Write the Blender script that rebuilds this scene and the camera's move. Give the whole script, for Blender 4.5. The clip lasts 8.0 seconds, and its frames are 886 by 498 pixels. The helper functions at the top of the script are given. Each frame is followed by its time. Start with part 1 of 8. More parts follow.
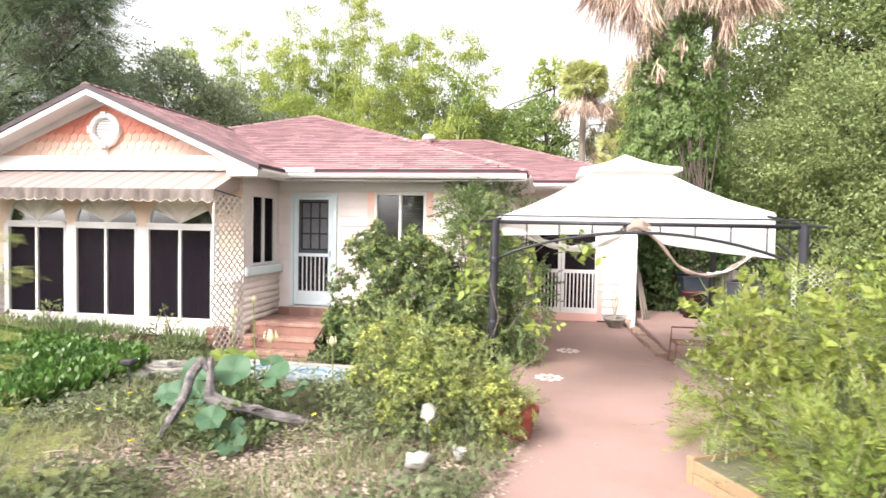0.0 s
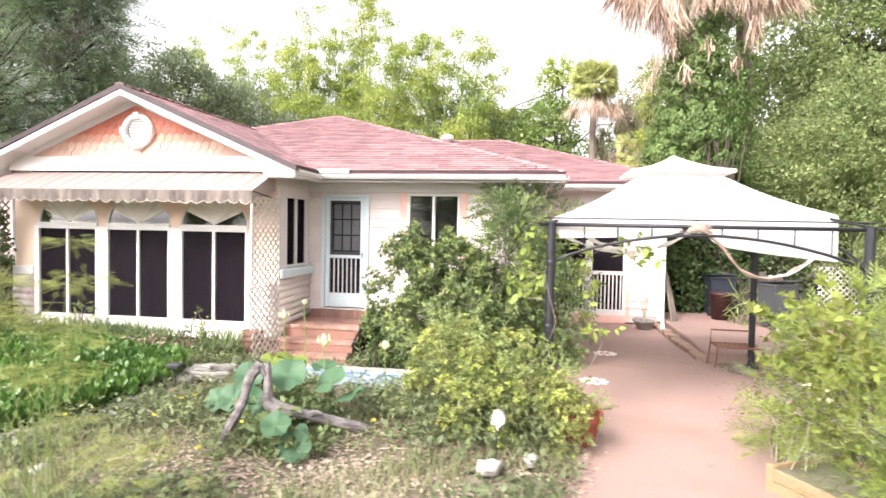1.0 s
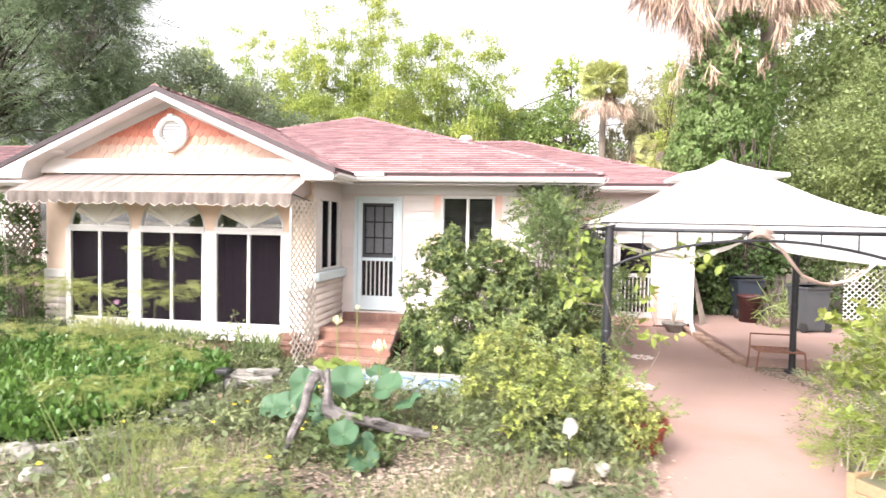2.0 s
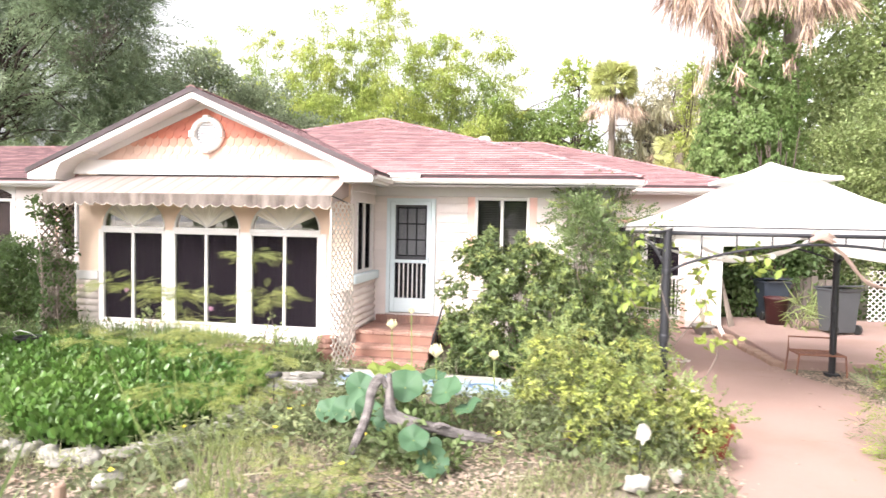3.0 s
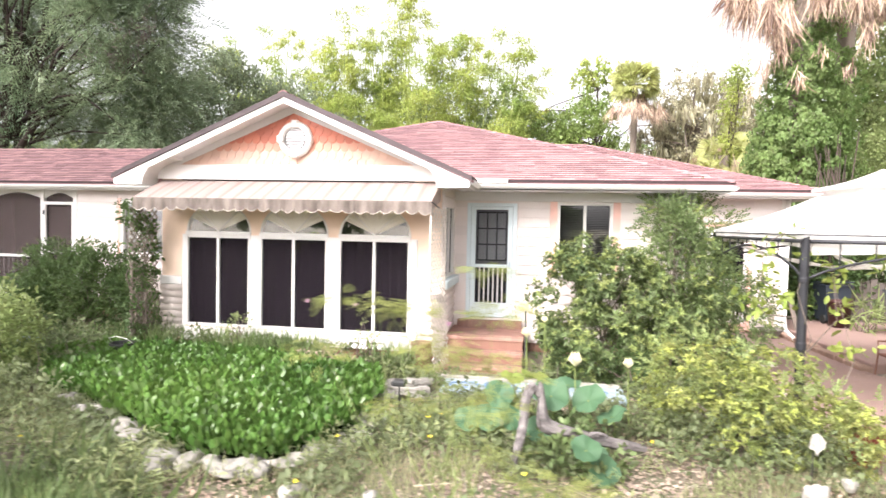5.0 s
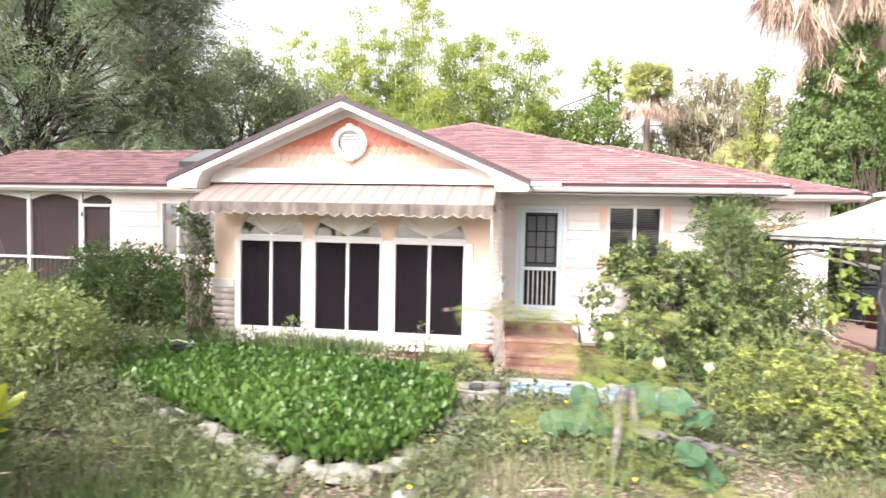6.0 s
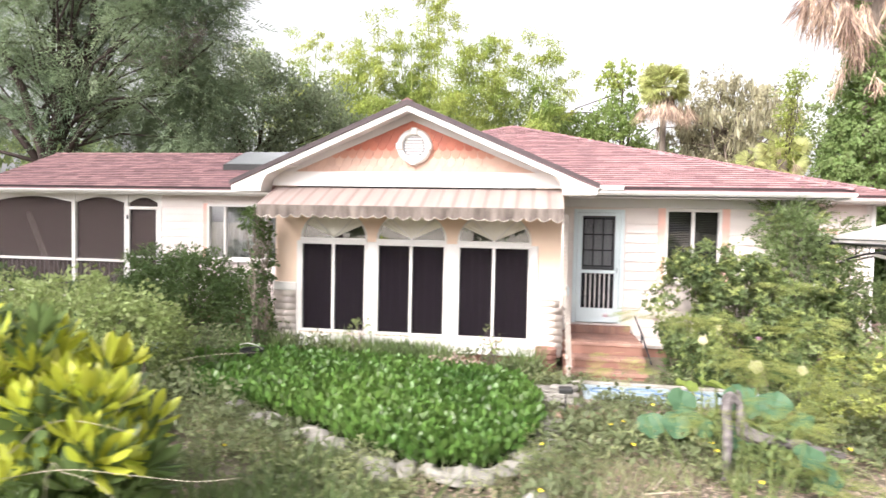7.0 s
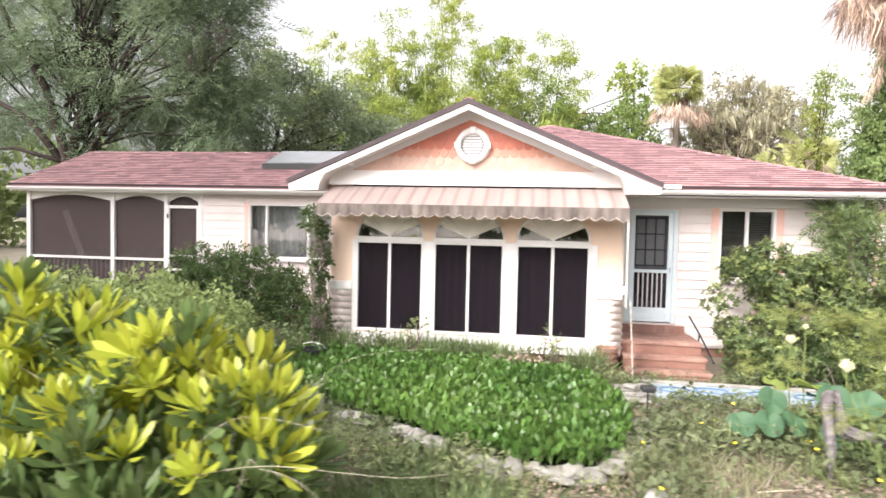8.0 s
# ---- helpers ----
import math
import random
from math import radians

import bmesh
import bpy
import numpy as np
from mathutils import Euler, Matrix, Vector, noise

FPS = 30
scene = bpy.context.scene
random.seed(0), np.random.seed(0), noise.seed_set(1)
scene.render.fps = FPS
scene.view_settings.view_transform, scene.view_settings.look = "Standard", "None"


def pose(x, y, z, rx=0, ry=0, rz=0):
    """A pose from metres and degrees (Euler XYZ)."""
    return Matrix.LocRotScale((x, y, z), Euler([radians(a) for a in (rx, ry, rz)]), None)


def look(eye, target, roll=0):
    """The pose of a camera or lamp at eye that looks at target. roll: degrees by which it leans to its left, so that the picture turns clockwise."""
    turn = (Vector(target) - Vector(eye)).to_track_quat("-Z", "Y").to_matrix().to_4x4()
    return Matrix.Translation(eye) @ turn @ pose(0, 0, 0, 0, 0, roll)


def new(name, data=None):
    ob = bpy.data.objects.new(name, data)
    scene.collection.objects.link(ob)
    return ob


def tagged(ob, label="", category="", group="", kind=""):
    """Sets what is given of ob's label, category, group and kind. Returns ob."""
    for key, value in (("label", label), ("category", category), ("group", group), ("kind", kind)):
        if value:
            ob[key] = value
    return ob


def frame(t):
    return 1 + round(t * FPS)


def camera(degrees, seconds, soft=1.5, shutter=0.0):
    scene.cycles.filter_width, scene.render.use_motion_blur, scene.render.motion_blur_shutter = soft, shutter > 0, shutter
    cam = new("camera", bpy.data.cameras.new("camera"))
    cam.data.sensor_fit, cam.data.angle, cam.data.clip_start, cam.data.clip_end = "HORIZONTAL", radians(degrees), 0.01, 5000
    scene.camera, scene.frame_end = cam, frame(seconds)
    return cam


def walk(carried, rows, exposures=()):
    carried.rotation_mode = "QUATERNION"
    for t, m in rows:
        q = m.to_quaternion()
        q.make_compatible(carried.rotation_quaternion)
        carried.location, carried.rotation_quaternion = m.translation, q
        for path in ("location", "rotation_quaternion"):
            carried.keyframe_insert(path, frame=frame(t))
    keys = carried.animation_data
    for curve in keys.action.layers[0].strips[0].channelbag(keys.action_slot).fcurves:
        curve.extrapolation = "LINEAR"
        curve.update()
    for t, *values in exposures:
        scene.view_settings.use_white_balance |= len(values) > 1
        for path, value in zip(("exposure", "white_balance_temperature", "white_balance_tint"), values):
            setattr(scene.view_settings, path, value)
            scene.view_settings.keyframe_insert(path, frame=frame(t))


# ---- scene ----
cam = camera(73.5, 8.0, soft=1.5, shutter=0.85)
PATH = [
    (0, (0.309, -0.265, 2.081), (-0.033, 1.704, 2.007), 1.1),
    (0.5, (-0.003, -0.276, 2.086), (-0.343, 1.693, 2.013), 1.1),
    (1, (-0.312, -0.279, 2.101), (-0.652, 1.69, 2.026), 1.1),
    (1.5, (-0.626, -0.292, 2.122), (-0.965, 1.677, 2.046), 1.1),
    (3, (-1.558, -0.384, 2.171), (-1.891, 1.586, 2.094), 1.2),
    (3.5, (-1.902, -0.425, 2.153), (-2.231, 1.547, 2.078), 1.2),
    (4, (-2.27, -0.481, 2.166), (-2.598, 1.491, 2.089), 1.2),
    (4.5, (-2.654, -0.558, 2.203), (-2.98, 1.414, 2.125), 1.2),
    (6, (-3.985, -0.826, 2.296), (-4.3, 1.147, 2.212), 1.2),
    (6.5, (-4.51, -0.937, 2.308), (-4.823, 1.036, 2.228), 1.2),
    (7, (-5.06, -1.041, 2.311), (-5.369, 0.933, 2.231), 1.2),
    (7.5, (-5.619, -1.132, 2.292), (-5.923, 0.843, 2.212), 1.2),
    (8, (-6.074, -1.19, 2.264), (-6.373, 0.786, 2.186), 1.3),
]
walk(cam, [(t, look(eye, target, roll)) for t, eye, target, roll in PATH], [(0, 0.96, 6500, 14), (1.5, 1.16, 6500, 14), (3.5, 1.21, 6500, 14), (4.5, 1.16, 6500, 14), (6.5, 0.98, 6500, 14), (8, 0.80, 6500, 14)])

# ---- world and sun: a bright, hazy sky ----
SUN_AZ, SUN_EL = 212.0, 40.0
world = bpy.data.worlds.new("sky")
scene.world = world
world.use_nodes = True
wn, wl = world.node_tree.nodes, world.node_tree.links
wn.clear()
sky = wn.new("ShaderNodeTexSky")
sky.sky_type, sky.sun_disc = "NISHITA", False
sky.sun_elevation, sky.sun_rotation = radians(SUN_EL), radians(SUN_AZ)
sky.air_density, sky.dust_density, sky.ozone_density = 1.0, 6.0, 0.6
haze = wn.new("ShaderNodeHueSaturation")
haze.inputs["Saturation"].default_value = 0.10
haze.inputs["Value"].default_value = 1.6
background = wn.new("ShaderNodeBackground")
background.inputs["Strength"].default_value = 0.15
wout = wn.new("ShaderNodeOutputWorld")
wl.new(sky.outputs[0], haze.inputs["Color"])
wl.new(haze.outputs[0], background.inputs[0])
wl.new(background.outputs[0], wout.inputs[0])
sun_data = bpy.data.lights.new("sun", "SUN")
sun_data.energy, sun_data.angle, sun_data.color = 1.4, radians(14), (1.0, 0.94, 0.86)
sun = new("sun", sun_data)
a, e = radians(SUN_AZ), radians(SUN_EL)
to_sun = Vector((math.sin(a) * math.cos(e), math.cos(a) * math.cos(e), math.sin(e)))
sun.rotation_euler = to_sun.to_track_quat("Z", "Y").to_euler()

rnd = random.Random(7)
rng = np.random.default_rng(7)


# ---- materials ----
def surface(name, c1, c2, scale=3.0, fine=40.0, rough=0.7, bump=0.15, bump_scale=60.0, metal=0.0, vary=0.0, island=False, translucent=0.0, stretch=(1, 1, 1), dirt=None, dirt_scale=1.2, dirt_amount=0.5, coat=0.0, spec=0.5):
    """Two colours mixed by noise at two scales over world positions, with a bump, optional piece-to-piece variation and stains."""
    m = bpy.data.materials.new(name)
    m.use_nodes = True
    nt = m.node_tree
    n, l = nt.nodes, nt.links
    bsdf = n["Principled BSDF"]
    geo = n.new("ShaderNodeNewGeometry")
    mapping = n.new("ShaderNodeMapping")
    mapping.inputs["Scale"].default_value = stretch
    l.new(geo.outputs["Position"], mapping.inputs[0])

    def noise_at(s, detail=4.0):
        t = n.new("ShaderNodeTexNoise")
        t.inputs["Scale"].default_value = s
        t.inputs["Detail"].default_value = detail
        l.new(mapping.outputs[0], t.inputs["Vector"])
        return t

    big, small = noise_at(scale), noise_at(fine)
    both = n.new("ShaderNodeMath")
    both.operation = "MULTIPLY_ADD"
    both.inputs[1].default_value = 0.45
    l.new(small.outputs[0], both.inputs[0])
    spread = n.new("ShaderNodeMath")
    spread.operation = "MULTIPLY_ADD"
    spread.inputs[1].default_value, spread.inputs[2].default_value = 1.9, -0.68
    l.new(big.outputs[0], spread.inputs[0])
    l.new(spread.outputs[0], both.inputs[2])
    mix = n.new("ShaderNodeMix")
    mix.data_type = "RGBA"
    mix.inputs["A"].default_value, mix.inputs["B"].default_value = (*c1, 1), (*c2, 1)
    l.new(both.outputs[0], mix.inputs["Factor"])
    colour = mix.outputs["Result"]
    if dirt:
        d = noise_at(dirt_scale, 8.0)
        ramp = n.new("ShaderNodeMapRange")
        ramp.inputs["From Min"].default_value, ramp.inputs["From Max"].default_value = 0.5, 0.72
        ramp.inputs["To Max"].default_value = dirt_amount
        l.new(d.outputs[0], ramp.inputs[0])
        dm = n.new("ShaderNodeMix")
        dm.data_type = "RGBA"
        dm.inputs["B"].default_value = (*dirt, 1)
        l.new(ramp.outputs[0], dm.inputs["Factor"])
        l.new(colour, dm.inputs["A"])
        colour = dm.outputs["Result"]
    if vary:
        hsv = n.new("ShaderNodeHueSaturation")
        source = geo.outputs["Random Per Island"] if island else n.new("ShaderNodeObjectInfo").outputs["Random"]
        val = n.new("ShaderNodeMapRange")
        val.inputs["To Min"].default_value, val.inputs["To Max"].default_value = 1 - vary, 1 + vary
        l.new(source, val.inputs[0])
        hue = n.new("ShaderNodeMath")
        hue.operation = "MULTIPLY_ADD"
        hue.inputs[1].default_value, hue.inputs[2].default_value = 0.05 * vary, 0.5 - 0.025 * vary
        l.new(source, hue.inputs[0])
        l.new(val.outputs[0], hsv.inputs["Value"])
        l.new(hue.outputs[0], hsv.inputs["Hue"])
        l.new(colour, hsv.inputs["Color"])
        colour = hsv.outputs[0]
    l.new(colour, bsdf.inputs["Base Color"])
    bsdf.inputs["Roughness"].default_value = rough
    bsdf.inputs["Metallic"].default_value = metal
    bsdf.inputs["Coat Weight"].default_value = coat
    bsdf.inputs["Specular IOR Level"].default_value = spec
    if bump:
        bt = noise_at(bump_scale, 6.0)
        bn = n.new("ShaderNodeBump")
        bn.inputs["Strength"].default_value = bump
        bn.inputs["Distance"].default_value = 0.02
        l.new(bt.outputs[0], bn.inputs["Height"])
        l.new(bn.outputs[0], bsdf.inputs["Normal"])
    if translucent:
        tr = n.new("ShaderNodeBsdfTranslucent")
        l.new(colour, tr.inputs[0])
        ms = n.new("ShaderNodeMixShader")
        ms.inputs[0].default_value = translucent
        l.new(bsdf.outputs[0], ms.inputs[1])
        l.new(tr.outputs[0], ms.inputs[2])
        l.new(ms.outputs[0], n["Material Output"].inputs[0])
    return m


def leaf_mat(name, c1, c2, rough=0.55, translucent=0.5, vary=0.35, scale=0.9):
    return surface(name, c1, c2, scale=scale, fine=9.0, rough=rough, bump=0, vary=vary, island=True, translucent=translucent)


def glass_mat(name, tint, rough=0.02, alpha=0.25):
    m = bpy.data.materials.new(name)
    m.use_nodes = True
    n, l = m.node_tree.nodes, m.node_tree.links
    n.clear()
    gloss = n.new("ShaderNodeBsdfGlossy")
    gloss.inputs["Roughness"].default_value = rough
    clear = n.new("ShaderNodeBsdfTransparent")
    clear.inputs[0].default_value = (*tint, 1)
    fres = n.new("ShaderNodeFresnel")
    fres.inputs["IOR"].default_value = 1.5
    boost = n.new("ShaderNodeMath")
    boost.operation = "MULTIPLY_ADD"
    boost.inputs[1].default_value, boost.inputs[2].default_value = 1.0, alpha
    l.new(fres.outputs[0], boost.inputs[0])
    mix = n.new("ShaderNodeMixShader")
    l.new(boost.outputs[0], mix.inputs[0])
    l.new(clear.outputs[0], mix.inputs[1])
    l.new(gloss.outputs[0], mix.inputs[2])
    out = n.new("ShaderNodeOutputMaterial")
    l.new(mix.outputs[0], out.inputs[0])
    return m


def screen_mat(name, colour, cover):
    m = bpy.data.materials.new(name)
    m.use_nodes = True
    n, l = m.node_tree.nodes, m.node_tree.links
    n.clear()
    dif = n.new("ShaderNodeBsdfDiffuse")
    dif.inputs[0].default_value = (*colour, 1)
    clear = n.new("ShaderNodeBsdfTransparent")
    mix = n.new("ShaderNodeMixShader")
    mix.inputs[0].default_value = cover
    l.new(clear.outputs[0], mix.inputs[1])
    l.new(dif.outputs[0], mix.inputs[2])
    out = n.new("ShaderNodeOutputMaterial")
    l.new(mix.outputs[0], out.inputs[0])
    return m


M = {
    "siding": surface("siding_paint", (0.74, 0.662, 0.634), (0.68, 0.596, 0.562), 1.5, 30, 0.6, 0.1, 40, vary=0.05, dirt=(0.55, 0.45, 0.38), dirt_amount=0.22),
    "log_siding": surface("log_siding_paint", (0.80, 0.71, 0.66), (0.72, 0.62, 0.57), 2.5, 30, 0.7, 0.5, 18, vary=0.06, dirt=(0.42, 0.33, 0.28), dirt_amount=0.35),
    "peach": surface("peach_stucco", (0.82, 0.62, 0.48), (0.76, 0.57, 0.44), 1.2, 40, 0.8, 0.25, 90, dirt=(0.62, 0.50, 0.42), dirt_amount=0.25),
    "white": surface("white_paint", (0.76, 0.73, 0.705), (0.69, 0.655, 0.63), 1.8, 25, 0.5, 0.06, 50, dirt=(0.52, 0.46, 0.40), dirt_amount=0.18),
    "soffit": surface("soffit_paint", (0.72, 0.7, 0.7), (0.65, 0.63, 0.63), 1.8, 25, 0.6, 0.06, 50),
    "blue": surface("pale_blue_paint", (0.66, 0.73, 0.75), (0.60, 0.68, 0.71), 3, 30, 0.5, 0.05, 50, dirt=(0.45, 0.48, 0.46), dirt_amount=0.15),
    "pink": surface("pink_paint", (0.80, 0.50, 0.42), (0.74, 0.44, 0.37), 3, 30, 0.6, 0.08, 50),
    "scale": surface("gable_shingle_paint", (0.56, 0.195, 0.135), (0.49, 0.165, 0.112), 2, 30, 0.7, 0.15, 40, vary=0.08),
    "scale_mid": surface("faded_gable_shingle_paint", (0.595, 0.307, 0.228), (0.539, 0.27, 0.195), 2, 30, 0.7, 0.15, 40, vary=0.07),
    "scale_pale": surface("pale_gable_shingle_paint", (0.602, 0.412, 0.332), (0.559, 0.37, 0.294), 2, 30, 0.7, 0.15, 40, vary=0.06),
    "shingle": surface("red_roof_shingle", (0.381, 0.216, 0.22), (0.278, 0.15, 0.156), 6, 70, 0.9, 0.5, 150, vary=0.34, island=True, dirt=(0.28, 0.18, 0.17), dirt_scale=0.9, dirt_amount=0.25),
    "shingle_tab": surface("red_roof_shingle_tab", (0.381, 0.216, 0.22), (0.278, 0.15, 0.156), 6, 70, 0.9, 0.5, 150, vary=0.34, dirt=(0.28, 0.18, 0.17), dirt_scale=0.9, dirt_amount=0.25),
    # dark asphalt edge, which also paints the shadow line of each course
    "shingle_edge": surface("shingle_cut_edge_and_shadow", (0.115, 0.055, 0.055), (0.08, 0.038, 0.04), 6, 70, 0.9, 0),
    "drip": surface("dark_roof_edge", (0.042, 0.021, 0.023), (0.028, 0.014, 0.016), 3, 40, 0.7, 0.1),
    "pale_brick": surface("pale_step_edge_brick", (0.386, 0.23, 0.18), (0.285, 0.156, 0.119), 5, 60, 0.75, 0.3, 80, vary=0.12, dirt=(0.30, 0.22, 0.17), dirt_amount=0.3),
    "door_gap_grey": surface("weathered_door_and_vent_gap_grey", (0.30, 0.295, 0.30), (0.24, 0.235, 0.245), 3, 30, 0.7, 0.2, 40),
    "brick": surface("red_step_brick", (0.285, 0.15, 0.115), (0.21, 0.108, 0.083), 5, 60, 0.8, 0.3, 80, vary=0.14, dirt=(0.15, 0.105, 0.09), dirt_scale=3.0, dirt_amount=0.5),
    "mortar": surface("mortar", (0.29, 0.155, 0.116), (0.23, 0.116, 0.087), 5, 60, 0.9, 0.3, 80),
    "concrete": surface("pink_painted_concrete", (0.332, 0.22, 0.193), (0.273, 0.181, 0.158), 0.7, 25, 0.75, 0.2, 120, dirt=(0.235, 0.145, 0.11), dirt_scale=0.9, dirt_amount=0.55),
    "curb": surface("worn_curb", (0.36, 0.24, 0.18), (0.26, 0.17, 0.13), 4, 40, 0.9, 0.4, 60),
    "dark_metal": surface("dark_metal", (0.030, 0.030, 0.036), (0.018, 0.018, 0.022), 6, 50, 0.45, 0.05, 60, metal=0.2),
    "rust": surface("rusty_metal", (0.24, 0.10, 0.06), (0.15, 0.07, 0.05), 10, 80, 0.9, 0.3, 120),
    "canvas": surface("white_canvas", (0.82, 0.80, 0.78), (0.76, 0.74, 0.72), 1.2, 40, 0.8, 0.1, 30, translucent=0.45, dirt=(0.58, 0.52, 0.46), dirt_amount=0.25),
    "drape": surface("tan_drape", (0.42, 0.315, 0.27), (0.31, 0.225, 0.19), 4, 50, 0.9, 0.2, 60, translucent=0.2),
    "awning": surface("awning_canvas", (0.45, 0.36, 0.33), (0.37, 0.285, 0.26), 1.1, 50, 0.85, 0.2, 60, translucent=0.15, stretch=(4, 0.4, 0.4), dirt=(0.28, 0.22, 0.19), dirt_scale=1.0, dirt_amount=0.5),
    "awning_stripe": surface("awning_stripe_canvas", (0.37, 0.28, 0.255), (0.30, 0.22, 0.20), 1.1, 50, 0.85, 0.2, 60, translucent=0.15, stretch=(4, 0.4, 0.4), dirt=(0.24, 0.19, 0.17), dirt_scale=1.0, dirt_amount=0.5),
    "valance": surface("grimy_valance_canvas", (0.30, 0.25, 0.22), (0.075, 0.058, 0.05), 2.6, 40, 0.9, 0.2, 60, translucent=0.15, stretch=(3, 0.5, 0.8), dirt=(0.18, 0.14, 0.12), dirt_scale=1.5, dirt_amount=0.6),
    "old_lattice": surface("bare_lattice_wood", (0.34, 0.29, 0.24), (0.24, 0.20, 0.165), 3, 40, 0.8, 0.3, 60),
    "grey_curtain_and_glare": surface("grey_curtain_and_glare", (0.62, 0.62, 0.63), (0.34, 0.34, 0.36), 9, 40, 0.9, 0.1, stretch=(1, 1, 0.1)),
    "lattice": surface("lattice_paint", (0.62, 0.55, 0.49), (0.50, 0.44, 0.39), 3, 40, 0.7, 0.2, 60),
    # near-black colour that stands in for the shade of unlit rooms
    "dark": surface("painted_room_shade", (0.014, 0.011, 0.015), (0.009, 0.007, 0.010), 2, 20, 0.9, 0),
    "blind": surface("blind_slats", (0.09, 0.087, 0.085), (0.07, 0.068, 0.066), 2, 20, 0.6, 0),
    "shade": surface("fan_shade", (0.84, 0.80, 0.72), (0.78, 0.73, 0.64), 4, 30, 0.9, 0.1),
    "glass": glass_mat("window_glass", (0.93, 0.93, 0.94), 0.02, 0.045),
    "arch_glass": glass_mat("arch_window_glass", (0.93, 0.93, 0.94), 0.02, 0.26),
    "screen": screen_mat("insect_screen", (0.12, 0.094, 0.091), 0.52),
    "fly": screen_mat("door_screen", (0.05, 0.05, 0.056), 0.3),
    "soil": surface("garden_soil", (0.136, 0.11, 0.0825), (0.223, 0.19, 0.143), 1.3, 14, 0.95, 0.6, 30, dirt=(0.085, 0.115, 0.04), dirt_scale=0.8, dirt_amount=0.8),
    "stone": surface("pale_limestone", (0.36, 0.34, 0.305), (0.19, 0.175, 0.155), 6, 40, 0.9, 0.9, 22, vary=0.25),
    "white_rock": surface("white_rock", (0.385, 0.365, 0.332), (0.279, 0.263, 0.237), 8, 50, 0.85, 0.4, 30),
    "driftwood": surface("weathered_wood", (0.25, 0.222, 0.215), (0.055, 0.047, 0.046), 11, 90, 0.95, 1.0, 45, stretch=(0.5, 1.6, 1.3)),
    "pond": surface("pond_water", (0.012, 0.02, 0.008), (0.02, 0.03, 0.012), 2, 20, 0.08, 0.05, 8),
    "terracotta": surface("terracotta", (0.28, 0.062, 0.04), (0.21, 0.05, 0.033), 8, 50, 0.75, 0.15, 60),
    "planter": surface("raw_timber", (0.312, 0.213, 0.122), (0.25, 0.167, 0.0936), 5, 60, 0.8, 0.2, 50, stretch=(1, 6, 6), vary=0.08),
    "swirl": surface("dark_blue_mosaic", (0.10, 0.17, 0.29), (0.15, 0.23, 0.35), 8, 40, 0.6, 0.1, 60),
    "rug": surface("blue_mosaic", (0.20, 0.275, 0.33), (0.38, 0.425, 0.435), 6.0, 30, 0.6, 0.1, 60),
    "flower": surface("cream_petal", (0.80, 0.76, 0.55), (0.74, 0.68, 0.42), 8, 40, 0.7, 0, translucent=0.3),
    "pink_petal": surface("pink_petal", (0.60, 0.38, 0.50), (0.55, 0.33, 0.45), 8, 40, 0.8, 0, translucent=0.3),
    "yellow": surface("yellow_petal", (0.85, 0.72, 0.08), (0.8, 0.65, 0.05), 8, 40, 0.7, 0),
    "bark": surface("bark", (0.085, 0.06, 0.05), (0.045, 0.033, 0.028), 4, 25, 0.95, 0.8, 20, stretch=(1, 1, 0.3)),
    "dark_bark": surface("dark_cedar_bark", (0.0488, 0.0328, 0.0277), (0.026, 0.0176, 0.0151), 4, 25, 0.95, 0.8, 20, stretch=(1, 1, 0.3)),
    "dead_twig": leaf_mat("dead_cedar_twig", (0.17, 0.133, 0.125), (0.255, 0.209, 0.2), rough=0.9, translucent=0.1),
    "cedar": leaf_mat("cedar_plume", (0.121, 0.183, 0.106), (0.282, 0.346, 0.203), translucent=0.35, scale=0.3),
    "vine_leaf": leaf_mat("vine_leaf", (0.105, 0.155, 0.06), (0.20, 0.255, 0.10), translucent=0.35, scale=1.8),
    "bark_grey": surface("grey_bark", (0.22, 0.18, 0.15), (0.13, 0.10, 0.08), 4, 25, 0.95, 0.8, 20, stretch=(1, 1, 0.3)),
    "cane": surface("bamboo_cane", (0.35, 0.38, 0.12), (0.22, 0.28, 0.08), 3, 20, 0.6, 0),
    "stem": surface("green_stem", (0.14, 0.20, 0.05), (0.20, 0.22, 0.08), 6, 30, 0.8, 0),
    "dry_stem": surface("dry_stem", (0.50, 0.44, 0.34), (0.38, 0.33, 0.25), 6, 30, 0.9, 0),
    "oak": leaf_mat("dark_oak_leaf", (0.112, 0.15, 0.085), (0.265, 0.3, 0.172), scale=0.28),
    # leaf colour paled and greyed to hold the distance haze
    "hazy_oak": leaf_mat("haze_paled_oak_leaf", (0.20, 0.245, 0.15), (0.33, 0.38, 0.24), scale=0.4),
    "mid": leaf_mat("mid_green_leaf", (0.195, 0.255, 0.10), (0.325, 0.375, 0.155)),
    "bamboo": leaf_mat("bamboo_leaf", (0.24, 0.34, 0.09), (0.52, 0.54, 0.15), translucent=0.5, scale=0.35),
    "bright": leaf_mat("bright_green_leaf", (0.19, 0.27, 0.08), (0.33, 0.41, 0.14), scale=0.5),
    "rake_edge": surface("lilac_grey_metal_edge", (0.08, 0.055, 0.058), (0.055, 0.037, 0.04), 3, 40, 0.6, 0.1),
    "solar_screen": screen_mat("solar_screen", (0.021, 0.0165, 0.021), 0.55),
    "ivy": leaf_mat("ivy_leaf", (0.125, 0.205, 0.06), (0.25, 0.335, 0.12)),
